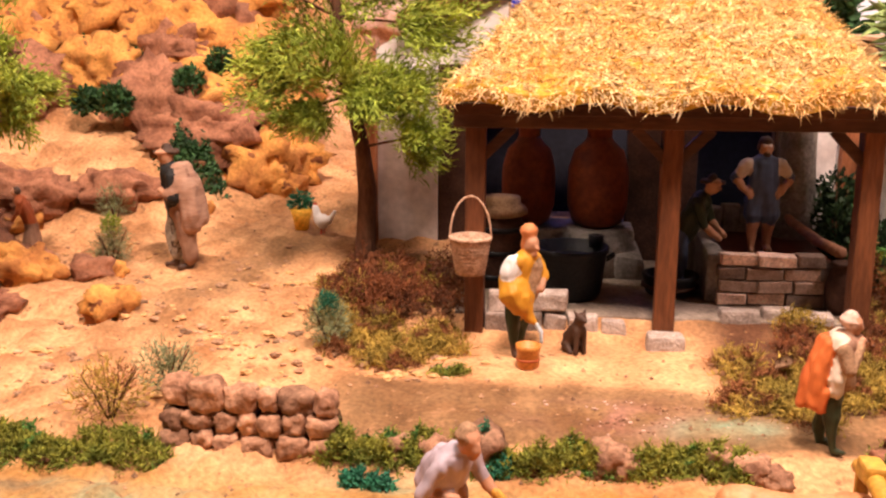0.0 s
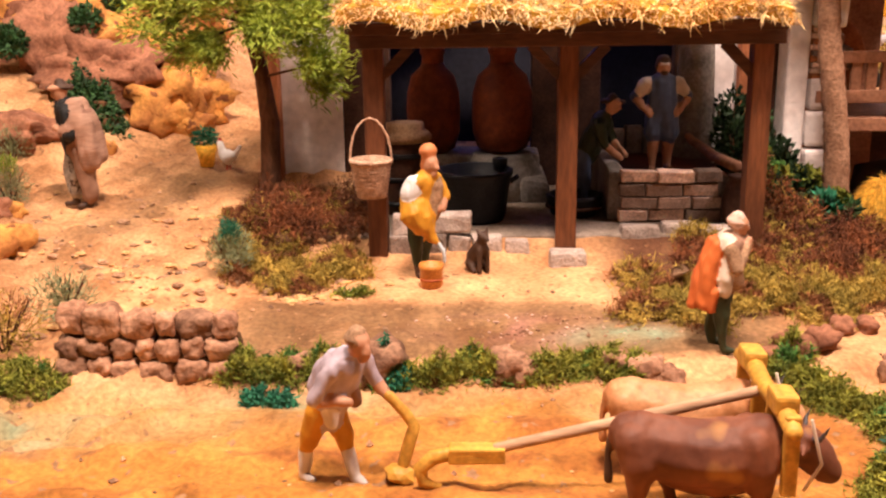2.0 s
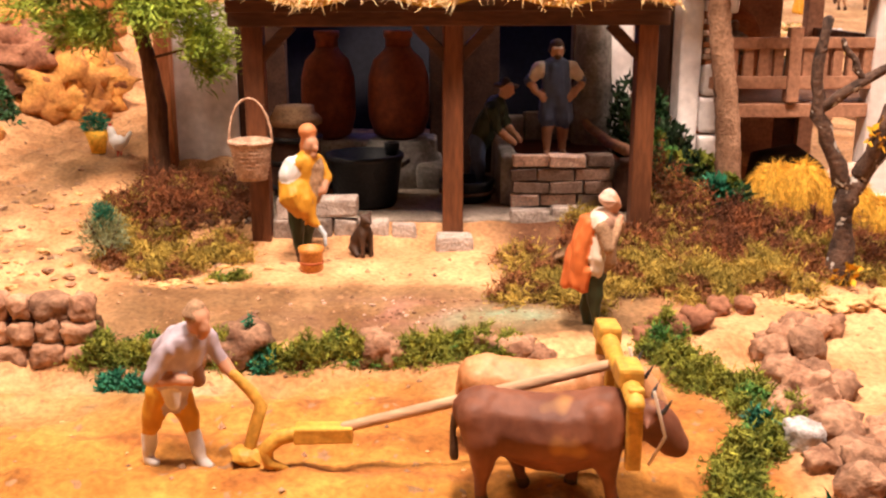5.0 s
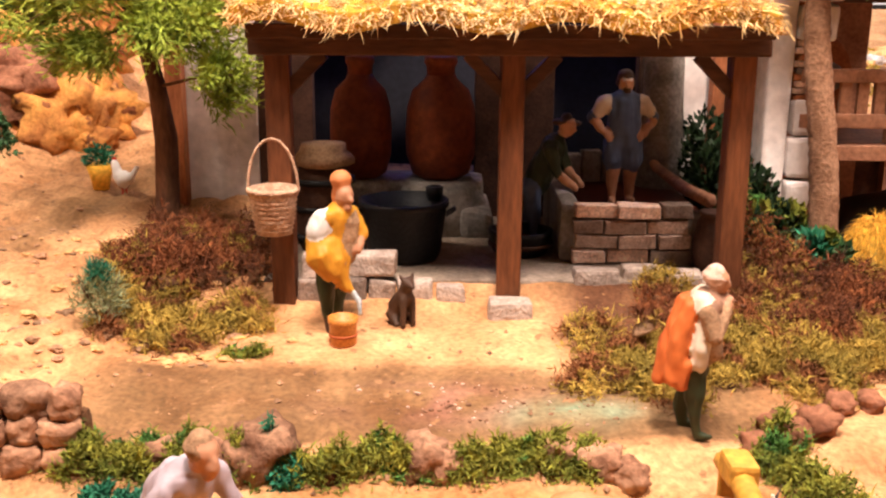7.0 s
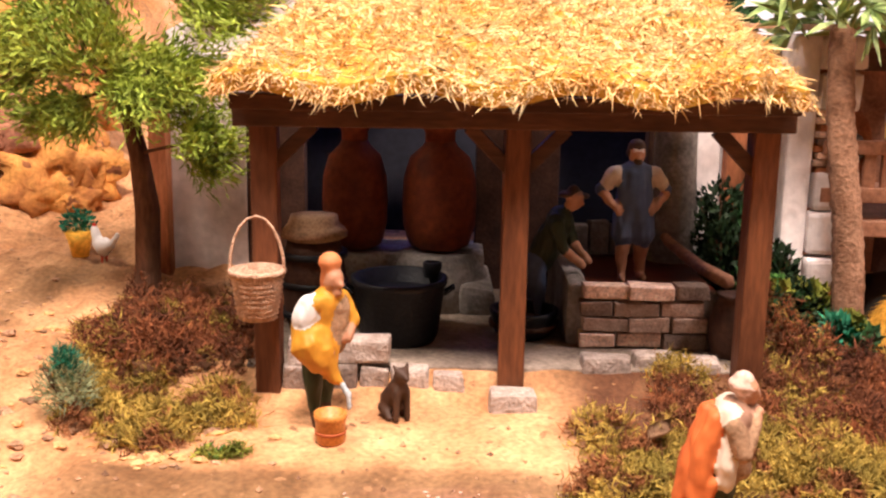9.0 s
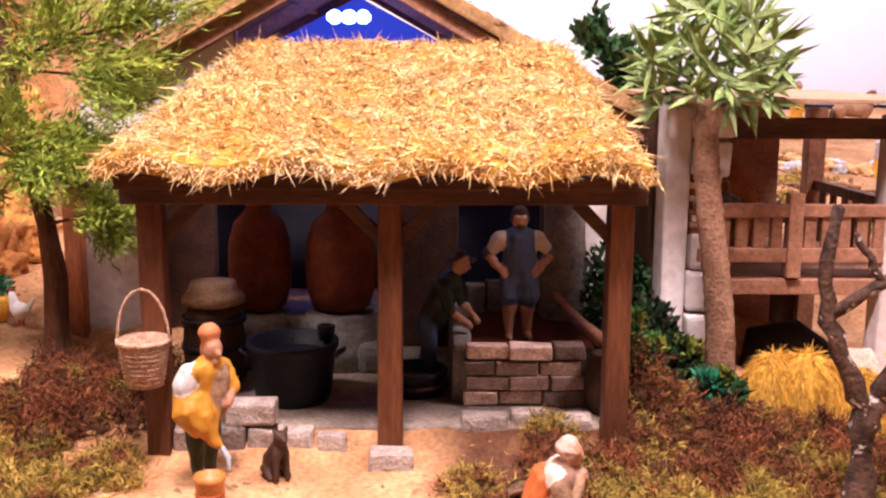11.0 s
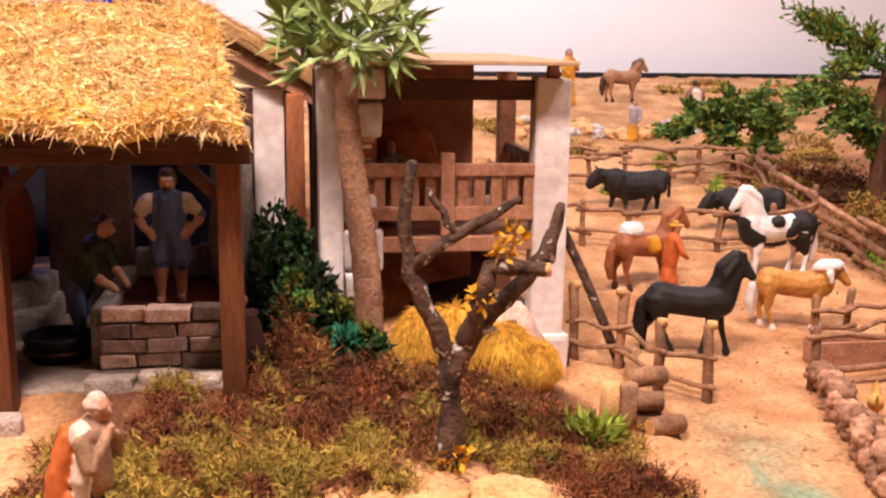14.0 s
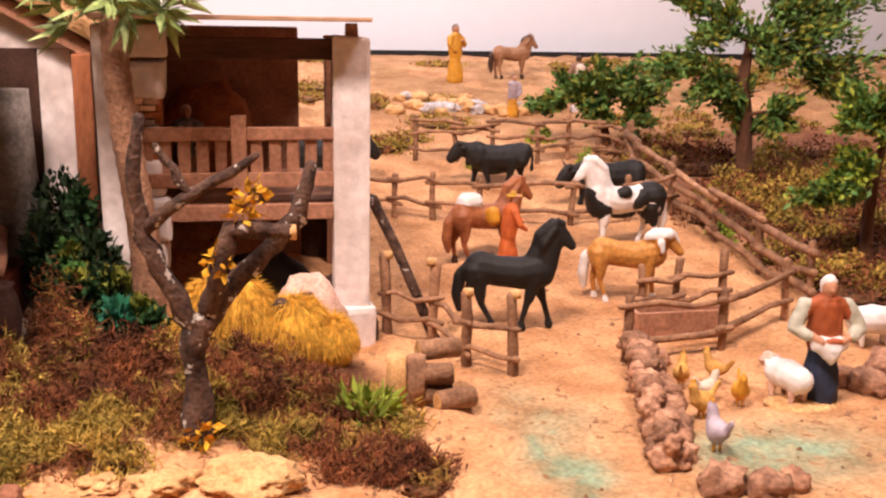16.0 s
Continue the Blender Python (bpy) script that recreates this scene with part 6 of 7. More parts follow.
moss("teal tufts on the field edge", [(-0.055, 0.785, 0.01, 0.008, 0.008), (-0.03, 0.775, 0.012, 0.01, 0.014), (0.06, 0.812, 0.014, 0.012, 0.026), (0.075, 0.802, 0.013, 0.011, 0.022), (0.47, 0.66, 0.012, 0.012, 0.03), (0.45, 0.5, 0.015, 0.015, 0.03)], M_TEAL, 1800, 0.007, 0.0012)
moss("brown and olive moss on the slope behind the corral", [(1.62 + R(-0.1, 0.5), 1.75 + R(-0.4, 0.5), R(0.05, 0.1), R(0.05, 0.1), R(0.02, 0.04)) for _ in range(60)], M_MOSSB, 11000, 0.009, 0.002)
moss("olive moss on the slope behind the corral", [(1.6 + R(-0.08, 0.5), 1.7 + R(-0.35, 0.45), R(0.03, 0.07), R(0.03, 0.07), R(0.03, 0.05)) for _ in range(46)], M_MOSSY, 15000, 0.009, 0.002)
moss("dark green moss clumps on the rocky hill", [(-0.475, 1.55, 0.045, 0.03, 0.06), (-0.45, 1.54, 0.03, 0.03, 0.045), (-0.475, 1.88, 0.03, 0.03, 0.05), (-0.66, 1.74, 0.06, 0.03, 0.05), (-0.53, 1.83, 0.03, 0.03, 0.05), (-0.74, 1.72, 0.04, 0.03, 0.04)], M_LEAFD, 3600, 0.009, 0.0024)
moss("small green tufts in the bull pen", [(1.17, 2.1, 0.02, 0.015, 0.03), (1.4, 2.1, 0.02, 0.015, 0.035), (1.36, 2.3, 0.03, 0.02, 0.03), (1.49, 1.68, 0.015, 0.03, 0.04)], M_LEAF, 700, 0.009, 0.002)

moss("sparse dry moss on the far plateau", [(1.5 + R(-0.7, 0.9), 2.7 + R(-0.45, 0.6), R(0.04, 0.1), R(0.04, 0.08), R(0.008, 0.016)) for _ in range(36)], M_MOSSY, 8000, 0.01, 0.002)
# more bushes added to fill the black gap, shade put into their leaf colour
for x, y, r0, h in ((0.505, 1.36, 0.035, 0.13), (0.495, 1.3, 0.022, 0.1), (0.545, 1.29, 0.028, 0.08), (0.56, 1.25, 0.025, 0.05)):
    bush("leafy bush coloured dark to fill the shaded gap between hut and stable", on(x, y), r0, h, M_GAPSHADE, 1100, None, False, 0.012, 0.0032)

moss("low green tuft at the edge of the path", [(0.004, 0.975, 0.012, 0.006, 0.006), (0.022, 0.977, 0.012, 0.006, 0.006)], M_MOSS, 300, 0.008, 0.0007)
HILL_BUSHES = (((-0.62, 1.6, 0.372), 0.03, 0.05), ((-0.67, 1.6, 0.376), 0.026, 0.04), ((-0.503, 1.64, 0.406), 0.024, 0.045), ((-0.468, 1.7, 0.43), 0.022, 0.05))
for p, r0, h in HILL_BUSHES:
    bush("dark green bush growing between the hillside rocks", p, r0, h, M_LEAFD, 700, None, False, 0.011, 0.003)

# ---- straw heaps, logs ----
heap = thing("straw_heap", "combed golden straw heap with a dark brown lump standing for the shaded hollow before the stable", "straw", at=on(0.72, 1.225))
HEAP = ((-0.055, 0.006, 0.04, 0.034, 0.076), (-0.02, 0.002, 0.05, 0.038, 0.078), (0.038, -0.002, 0.044, 0.034, 0.056), (0.078, -0.006, 0.026, 0.026, 0.032))
bm = bmesh.new()
for k, (x, y, rx, ry, h) in enumerate(HEAP):
    lump(bm, (x, y, 0), (rx, ry, h), k * 2.1, 0.12, 4)
part("heap_core", bm, M_HAY, heap, smooth=True)
P, W = [], []
for x, y, rx, ry, h in HEAP:
    k = 3600
    d = unit(RNG.normal(size=(k, 3)))
    d[:, 2] = np.abs(d[:, 2])
    nrm = unit(d / np.array((rx, ry, h)))
    P.append(np.array((x, y, 0)) + d * np.array((rx, ry, h)) * RNG.uniform(0.93, 1.0, (k, 1)))
    fall = np.array((0, 0, -1.0)) + nrm * nrm[:, 2:3]
    W.append(unit(fall + nrm * 0.12 + RNG.normal(0, 0.16, (k, 3))) * RNG.uniform(0.008, 0.018, (k, 1)))
ob = new("straw", stalks("straw", np.concatenate(P), np.concatenate(W), 0.0007, M_HAY))
ob.parent = heap
# dark brown lump set into the straw in place of a shaded recess
bm = bmesh.new()
lump(bm, (0.023, -0.009, 0.045), (0.012, 0.008, 0.011), 2, 0.25, 3)
part("hollow", bm, M_DKBRN, heap, "dark brown lump standing for the shaded hollow")
for i, (x, y, z, a, ln) in enumerate(((0.885, 1.12, 0.012, 4, 0.05), (0.885, 1.118, 0.034, -6, 0.05), (0.9, 1.14, 0.054, 10, 0.045), (0.91, 1.1, 0.01, 14, 0.04))):
    log = thing("cut_log", "short cut log with pale sawn ends on the stack", "log", "stacked logs", at=(x, y, at_ground(x, y) + z), turn=a)
    bm = bmesh.new()
    tube(bm, [(-ln / 2, 0, 0), (0, 0, 0.001), (ln / 2, 0, 0)], [0.0108, 0.0112, 0.0105], 10, rough=0.05, cap=False)
    part("bark", bm, M_STICK, log)
    for s in (-1, 1):
        bm = bmesh.new()
        tube(bm, [(s * ln / 2 - 0.001 * s, 0, 0), (s * (ln / 2 + 0.0012), 0, 0)], [0.0094, 0.0092], 10, cap=False)
        part("sawn_end", bm, M_CUT, log, "pale sawn end")
for x, hh in ((0.852, 0.055), (0.872, 0.052)):
    bm = bmesh.new()
    tube(bm, [(0, 0, -0.005), (0, 0, hh)], [0.011, 0.0105], 10, rough=0.06, cap=False)
    solid("upright_log", bm, M_CUT if x < 0.86 else M_STICK, "split log set upright beside the log stack", "log", "stacked logs", at=on(x, 1.115))

# ---- stones ----
def stone(x, y, r, seed, group, label, material=M_ROCK, squash=0.8, z=None, sub=3):
    bm = bmesh.new()
    lump(bm, (0, 0, 0), (r, r * R(0.75, 1.0), r * squash), seed, 0.45, sub, 1.7, boxy=0.4)
    for v in bm.verts:
        v.co += v.co.normalized() * r * 0.12 * noise.noise(v.co * (3.2 / r) + Vector((seed, 0, 0)))
    zz = at_ground(x, y) if z is None else z
    return solid("stone", bm, material, label, "stone", group, at=(x, y, zz + r * squash * 0.45), turn=R(0, 360))


k = 0
for row, (z, n, hh) in enumerate(((0.0, 6, 0.0125), (0.022, 7, 0.0115), (0.043, 6, 0.0125))):
    cut = np.cumsum(RNG.uniform(0.7, 1.35, n))
    cut = np.concatenate([[0], cut / cut[-1]])
    for u0, u1 in zip(cut, cut[1:]):
        u = (u0 + u1) / 2
        k += 1
        bm = bmesh.new()
        big = 1.35 if row == 2 and u < 0.35 else 1.0
        lump(bm, (0, 0, 0), ((u1 - u0) * 0.172 * 0.53, 0.014, hh * R(0.9, 1.12) * big), k * 2.3, 0.3, 3, 1.5, boxy=0.6)
        solid("stone", bm, M_ROCK, "rough reddish-brown stone in the dry-stone wall", "stone", "stones of the dry-stone wall", at=(-0.247 + 0.172 * u, 0.826 - 0.013 * u + 0.004 * row + R(-0.002, 0.002), 0.139 + z + R(-0.003, 0.003) + (0.004 if big > 1 else 0)), turn=R(-10, 10))
bm = bmesh.new()
box(bm, (-0.25, 0.826, 0.12), (-0.076, 0.856, 0.172), 0.004, 0.01)
solid("wall_core", bm, M_SOIL, "earth core behind the dry-stone wall", "wall")
for x, y, r in ((0.058, 0.818, 0.025), (0.015, 0.815, 0.018), (0.038, 0.81, 0.017), (-0.02, 0.818, 0.014), (0.172, 0.815, 0.02), (0.192, 0.81, 0.016), (0.3, 0.81, 0.016), (0.32, 0.8, 0.014), (0.27, 0.82, 0.012)):
    k += 1
    stone(x, y, r, k, "stones in the hedge", "reddish stone lying in the moss hedge", squash=0.9)
for i, y in enumerate(np.linspace(0.52, 0.86, 13)):
    for j in range(2):
        k += 1
        stone(0.515 + 0.03 * j + 0.02 * math.sin(i * 1.7) + (0.03 if y > 0.8 else 0), y + R(-0.01, 0.01), R(0.013, 0.02), k, "stones beside the field", "porous reddish stone bordering the field", squash=0.85)
for x, y in ((0.42, 0.835), (0.45, 0.845), (0.47, 0.855), (0.44, 0.86), (0.53, 0.9), (0.5, 0.89)):
    k += 1
    stone(x, y, R(0.012, 0.017), k, "stones beside the field", "porous dark reddish stone bordering the field", M_BROWNROCK)
stone(0.498, 0.655, 0.017, 91, "", "pale quartz stone in the hedge", M_WHITEROCK, 0.8)
for i, u in enumerate(np.linspace(0, 1, 16)):
    for j in range(3):
        k += 1
        stone(1.158 - 0.085 * u + 0.018 * (j % 2) - 0.012 + R(-0.006, 0.006), 1.2 - 0.27 * u + R(-0.01, 0.01), R(0.009, 0.019), k, "stones of the hen-yard wall", "rounded reddish-brown stone in the hen-yard wall", z=at_ground(1.12, 1.1) + (0.02 if j == 2 else 0), squash=0.85)
for x, y, r in ((1.09, 0.885, 0.02), (1.125, 0.87, 0.018), (1.155, 0.88, 0.014), (1.36, 1.07, 0.022), (1.34, 1.1, 0.018), (1.38, 1.03, 0.02), (1.4, 1.1, 0.03), (1.42, 1.0, 0.025)):
    k += 1
    stone(x, y, r, k, "loose yard stones", "loose reddish stone on the hen yard's sand")
for x, y, r, m in ((0.7, 0.922, 0.042, M_SANDROCK), (0.64, 0.915, 0.026, M_SANDROCK), (0.585, 0.925, 0.02, M_SANDROCK)):
    k += 1
    stone(x, y, r, k, "sandy stones below the moss", "pale ochre sandy stone below the moss bed", m, 0.3, sub=4)
# rocky hill at the left
for x, y, z, r, m in ((-0.43, 1.72, 0.34, (0.1, 0.07, 0.085), M_OCHREROCK), (-0.56, 1.76, 0.34, (0.1, 0.06, 0.05), M_BROWNROCK), (-0.68, 1.74, 0.34, (0.1, 0.06, 0.05), M_OCHREROCK), (-0.38, 1.66, 0.255, (0.035, 0.03, 0.03), M_OCHREROCK), (-0.33, 1.62, 0.25, (0.025, 0.025, 0.02), M_OCHREROCK), (-0.66, 2.05, 0.46, (0.15, 0.12, 0.12), M_OCHREROCK), (-0.8, 2.0, 0.5, (0.16, 0.1, 0.14), M_OCHREROCK), (-0.74, 2.1, 0.66, (0.12, 0.1, 0.08), M_BROWNROCK), (-0.95, 1.8, 0.42, (0.16, 0.1, 0.12), M_BROWNROCK), (-0.7, 1.42, 0.26, (0.07, 0.05, 0.045), M_BROWNROCK), (-0.66, 1.24, 0.21, (0.05, 0.04, 0.03), M_BROWNROCK), (-0.58, 1.2, 0.2, (0.045, 0.035, 0.03), M_OCHREROCK), (-0.56, 1.46, 0.265, (0.06, 0.035, 0.03), M_BROWNROCK), (-0.72, 1.3, 0.215, (0.05, 0.05, 0.05), M_BROWNROCK), (-0.6, 1.1, 0.18, (0.05, 0.04, 0.025), M_BROWNROCK), (-0.1, 2.7, 0.5, (0.2, 0.12, 0.09), M_PINK), (-0.3, 2.9, 0.55, (0.2, 0.12, 0.1), M_PINK)):
    k += 1
    bm = bmesh.new()
    lump(bm, (0, 0, 0), r, k * 1.7, 0.45, 4, 2.4)
    for v in bm.verts:
        w = v.co + Vector((k * 0.37, x, y))
        crag = 1 - 2 * abs(noise.noise(w * 17))
        v.co += v.co.normalized() * (0.014 * crag * min(1.0, v.co.length / 0.05) + 0.009 * noise.fractal(w * 42, 0.9, 2.0, 4) - 0.012 * max(0.0, noise.noise(w * 60) - 0.2))
    solid("cork_rock", bm, m, "rugged ochre-brown cork rock of the hillside", "rock", "hillside rocks", at=(x, y, z))
for _ in range(95):
    y = R(1.64, 2.15)
    x = R(-1.15, -0.36 - 0.7 * (y - 1.66))
    q = R(0.04, 0.11)
    k += 1
    bm = bmesh.new()
    lump(bm, (0, 0, 0), (q * R(0.9, 1.5), q * 0.8, q * R(0.6, 1.1)), k * 1.7, 0.5, 4 if q > 0.06 else 3, 2.6)
    for v in bm.verts:
        w = v.co + Vector((k * 0.37, x, y))
        crag = 1 - 2 * abs(noise.noise(w * 17))
        v.co += v.co.normalized() * (0.014 * crag * min(1.0, v.co.length / 0.05) + 0.009 * noise.fractal(w * 42, 0.9, 2.0, 4) - 0.012 * max(0.0, noise.noise(w * 60) - 0.2))
    solid("cork_rock", bm, M_BROWNROCK if k % 5 in (0, 2) else M_OCHREROCK, "rugged ochre-brown cork rock of the hillside", "rock", "hillside rocks", at=(x, y, at_ground(x, y) + q * 0.2))
for _ in range(16):
    x, y = R(-0.8, -0.42), R(1.08, 1.5)
    q = R(0.014, 0.035)
    k += 1
    stone(x, y, q, k, "boulders on the slope", "rough brown boulder on the sandy slope", M_BROWNROCK if k % 2 else M_OCHREROCK, 0.7, sub=3)
# pebbles and clods
N = 6000
px, py = RNG.uniform(-0.75, 1.5, N), RNG.uniform(0.5, 1.6, N)
keep = ~((px > 0) & (px < 0.5) & (py > 1.08)) & (RNG.uniform(0, 1, N) < np.where((py > 0.84) & (py < 0.95), 1.0, 0.5))
px, py = px[keep], py[keep]
pz = heights(px, py)
V, Fc = [], []
octa = np.array([(1, 0, 0), (0, 1, 0), (-1, 0, 0), (0, -1, 0), (0, 0, 1), (0, 0, -1)], float)
of = np.array([(0, 1, 4), (1, 2, 4), (2, 3, 4), (3, 0, 4), (1, 0, 5), (2, 1, 5), (3, 2, 5), (0, 3, 5)])
for i in range(len(px)):
    s = 0.0006 + 0.0034 * RNG.uniform() ** 6
    V.append(octa * s * RNG.uniform(0.6, 1.4, (6, 3)) + (px[i], py[i], pz[i] + s * 0.2))
    Fc.append(of + 6 * i)
M_PEB = mat("pebbles", (0.5, 0.3, 0.17), (0.26, 0.14, 0.08), 80, 0.9, 0.2, 4, island=0.5)
tagged(new("pebbles", raw("pebbles", np.concatenate(V), np.concatenate(Fc), M_PEB)), "scattered pebbles and clods on the sand", "pebbles", kind="stuff")
bm = bmesh.new()
for i in range(190):
    x, y = RNG.normal(0.205, 0.055), RNG.normal(0.9, 0.02)
    q = 0.0007 + 0.0015 * R(0, 1) ** 3
    lump(bm, (x, y, at_ground(x, y) + q * 0.2), (q * 1.3, q, q * 0.8), i * 0.9, 0.4, 1, mi=0 if i % 4 else 1)
solid("gravel", bm, [M_ROCK, M_PINK], "pinkish and brown gravel strewn on the path", "gravel", kind="stuff")
bm = bmesh.new()
pts = [[bm.verts.new((u * 0.026, (v - 0.5) * 0.018 * (1 - (2 * u - 1) ** 2 * 0.8), 0.004 + 0.007 * (2 * v - 1) ** 2 + 0.006 * u * u)) for v in np.linspace(0, 1, 7)] for u in np.linspace(0, 1, 9)]
for a, b in zip(pts, pts[1:]):
    for k2 in range(6):
        bm.faces.new((a[k2], b[k2], b[k2 + 1], a[k2 + 1]))
bmesh.ops.solidify(bm, geom=bm.faces[:], thickness=0.0006)
solid("dry_leaf", bm, M_FELT, "curled pale brown dry leaf on the moss", "leaf", smooth=True, at=(0.352, 0.978, at_ground(0.352, 0.978) + 0.016), turn=35)
bm = bmesh.new()
spot = (0, 0)
for i in range(620):
    if i % 9 == 0:
        spot = (R(-0.6, 0.0), R(0.86, 1.35))
    x, y = (spot[0] + RNG.normal(0, 0.03), spot[1] + RNG.normal(0, 0.018)) if i < 570 else (R(-0.3, 0.45), R(0.5, 0.78))
    if i < 570 and x > -0.17 and y < 0.96:
        continue
    q = 0.0022 + 0.0045 * R(0, 1) ** 2 if i < 570 else R(0.001, 0.0022)
    lump(bm, (x, y, at_ground(x, y) + q * 0.1), (q * 1.3, q, q * 0.6), i * 0.7, 0.5, 2 if q > 0.004 else 1, mi=i % 2)
solid("clods", bm, [M_SANDROCK, M_PEB], "crumbled ochre clods of earth on the sand", "clods", kind="stuff")
# white stream stones far up the hill
for i in range(40):
    k += 1
    stone(1.0 + R(0, 0.6), 2.58 + R(-0.06, 0.12), R(0.014, 0.028), k, "pale stones on the far hill", "pale stone in the far stony bed", M_WHITEROCK if i % 3 == 0 else M_SANDROCK, 0.6)

# ---- trees ----
def tree(name, label, at, trunk, radii, clumps, leaf, n, size, width, bark=M_BARK, stalk=False, second=None):
    """trunk: points from the base; clumps: (x, y, z, r) offsets, each on a branch of its own."""
    t = thing(name, label, "tree", at=at)
    bm = bmesh.new()
    tube(bm, [(trunk[0][0], trunk[0][1], trunk[0][2] - 0.012)] + list(trunk), [radii[0] * 1.35] + list(radii), 9, rough=0.1)
    part("trunk", bm, bark, t)
    top = [Vector(p) for p in trunk]
    P, W = [], []
    for cx, cy, cz, r in clumps:
        c = Vector((cx, cy, cz))
        s = min(top[len(top) // 2:], key=lambda q: (q - c).length)
        mid = s.lerp(c, 0.55) + Vector((R(-0.1, 0.1), R(-0.1, 0.1), R(0.0, 0.12))) * (c - s).length
        bm = bmesh.new()
        tube(bm, [s, mid, c], [radii[-1] * 0.62, radii[-1] * 0.42, radii[-1] * 0.2], 6, rough=0.1)
        for _ in range(7):
            e = c + Vector(RNG.normal(0, 0.55, 3)) * r
            tube(bm, [mid.lerp(c, R(0.3, 1.0)), mid.lerp(e, 0.7) + Vector(RNG.normal(0, 0.1, 3)) * r, e], [radii[-1] * 0.2, radii[-1] * 0.14, 0.0006], 5)
            m = int(n / len(clumps) / 7)
            u = RNG.uniform(0.25, 1.1, (m, 1))
            axis = np.array(e - mid)
            q = np.array(mid) + axis * u + RNG.normal(0, r * 0.2, (m, 3))
            P.append(q)
            W.append(unit(axis[None, :] / max(np.linalg.norm(axis), 1e-6) + RNG.normal(0, 0.55, (m, 3)) + np.array((0, 0, 0.25))) * size * RNG.uniform(0.6, 1.4, (m, 1)))
        part("branch", bm, bark, t)
    P, W = np.concatenate(P), np.concatenate(W)
    half = RNG.uniform(0, 1, len(P)) < (0.35 if second else 0.0)
    for nm, sel, mt in (("crown", ~half, leaf), ("crown", half, second)):
        if sel.any():
            ob = new(nm, (stalks if stalk else leaflets)(nm, P[sel], W[sel], width, mt))
            ob.parent = t
    return t


tree("leafy_tree", "bright green needle-leaved tree with brown trunk beside the hut", on(-0.138, 1.294), [(0, 0, 0), (0.003, 0, 0.05), (0.006, -0.002, 0.11), (0.0, -0.005, 0.17), (-0.015, -0.005, 0.24), (-0.03, -0.01, 0.34), (-0.04, -0.01, 0.44)], [0.0155, 0.013, 0.0125, 0.011, 0.009, 0.007, 0.004],
     [(0.03, -0.05, 0.235, 0.045), (-0.07, -0.04, 0.215, 0.04), (0.1, -0.08, 0.19, 0.04), (0.09, -0.06, 0.25, 0.05), (0.03, -0.04, 0.27, 0.055), (-0.045, -0.05, 0.275, 0.055), (-0.105, -0.03, 0.29, 0.05), (-0.15, -0.02, 0.25, 0.04), (0.12, -0.05, 0.33, 0.05), (0.05, -0.03, 0.38, 0.06), (-0.05, 0.0, 0.41, 0.06), (-0.12, 0.0, 0.38, 0.06), (0.16, -0.03, 0.4, 0.05), (0.0, 0.0, 0.47, 0.05)], M_LEAF, 29000, 0.0125, 0.0012, second=M_LEAFB)
tree("leafy_tree", "bright green needle-leaved tree on the rocky slope", on(-0.66, 1.18), [(0, 0, 0), (0.004, 0, 0.1), (0.012, 0, 0.2), (0.03, 0, 0.3)], [0.012, 0.011, 0.009, 0.006],
     [(0.05, -0.02, 0.26, 0.05), (0.12, -0.02, 0.31, 0.05), (0.02, -0.03, 0.3, 0.05), (-0.05, 0, 0.27, 0.05), (0.06, 0, 0.36, 0.06), (0.1, 0.02, 0.25, 0.04)], M_LEAF, 13000, 0.0135, 0.0013, second=M_LEAFB)
tree("leafy_tree", "large green leafy tree on the moss slope", on(1.69, 1.98), [(0, 0, 0), (-0.005, 0, 0.07), (-0.01, 0, 0.14), (-0.02, 0, 0.2), (-0.01, 0, 0.28)], [0.02, 0.017, 0.015, 0.012, 0.008],
     [(-0.17, -0.02, 0.24, 0.05), (-0.1, -0.04, 0.2, 0.045), (-0.09, -0.02, 0.3, 0.055), (0.0, -0.04, 0.25, 0.05), (0.04, -0.02, 0.36, 0.06), (0.1, -0.05, 0.28, 0.06), (0.16, -0.04, 0.22, 0.055), (-0.03, 0, 0.17, 0.04), (0.17, 0, 0.34, 0.05), (-0.14, 0.02, 0.36, 0.05), (0.04, -0.05, 0.15, 0.035)], M_LEAFG, 11000, 0.016, 0.0036, second=M_MOSS)
tree("leafy_tree", "olive green leafy tree with slender trunk at the slope's foot", on(1.672, 1.545), [(0, 0, 0), (-0.004, 0, 0.07), (0.0, 0, 0.13), (0.01, 0, 0.2)], [0.011, 0.01, 0.008, 0.006],
     [(-0.06, -0.02, 0.16, 0.04), (-0.1, -0.02, 0.12, 0.03), (0.0, -0.02, 0.22, 0.045), (0.07, -0.02, 0.2, 0.045), (0.1, -0.02, 0.13, 0.04), (-0.03, -0.03, 0.24, 0.04)], M_LEAFG, 6000, 0.015, 0.004, second=M_LEAF)
tree("leafy_tree", "low spreading olive green tree behind the corral fence", on(1.5, 2.25), [(0, 0, 0), (-0.01, 0, 0.05), (-0.02, 0, 0.1)], [0.01, 0.008, 0.006],
     [(-0.08, -0.02, 0.12, 0.04), (-0.12, 0, 0.09, 0.035), (0.0, -0.03, 0.14, 0.045), (0.06, -0.03, 0.11, 0.04), (0.05, -0.05, 0.06, 0.03), (-0.03, -0.02, 0.08, 0.035)], M_LEAFG, 6000, 0.015, 0.0042, second=M_MOSS)
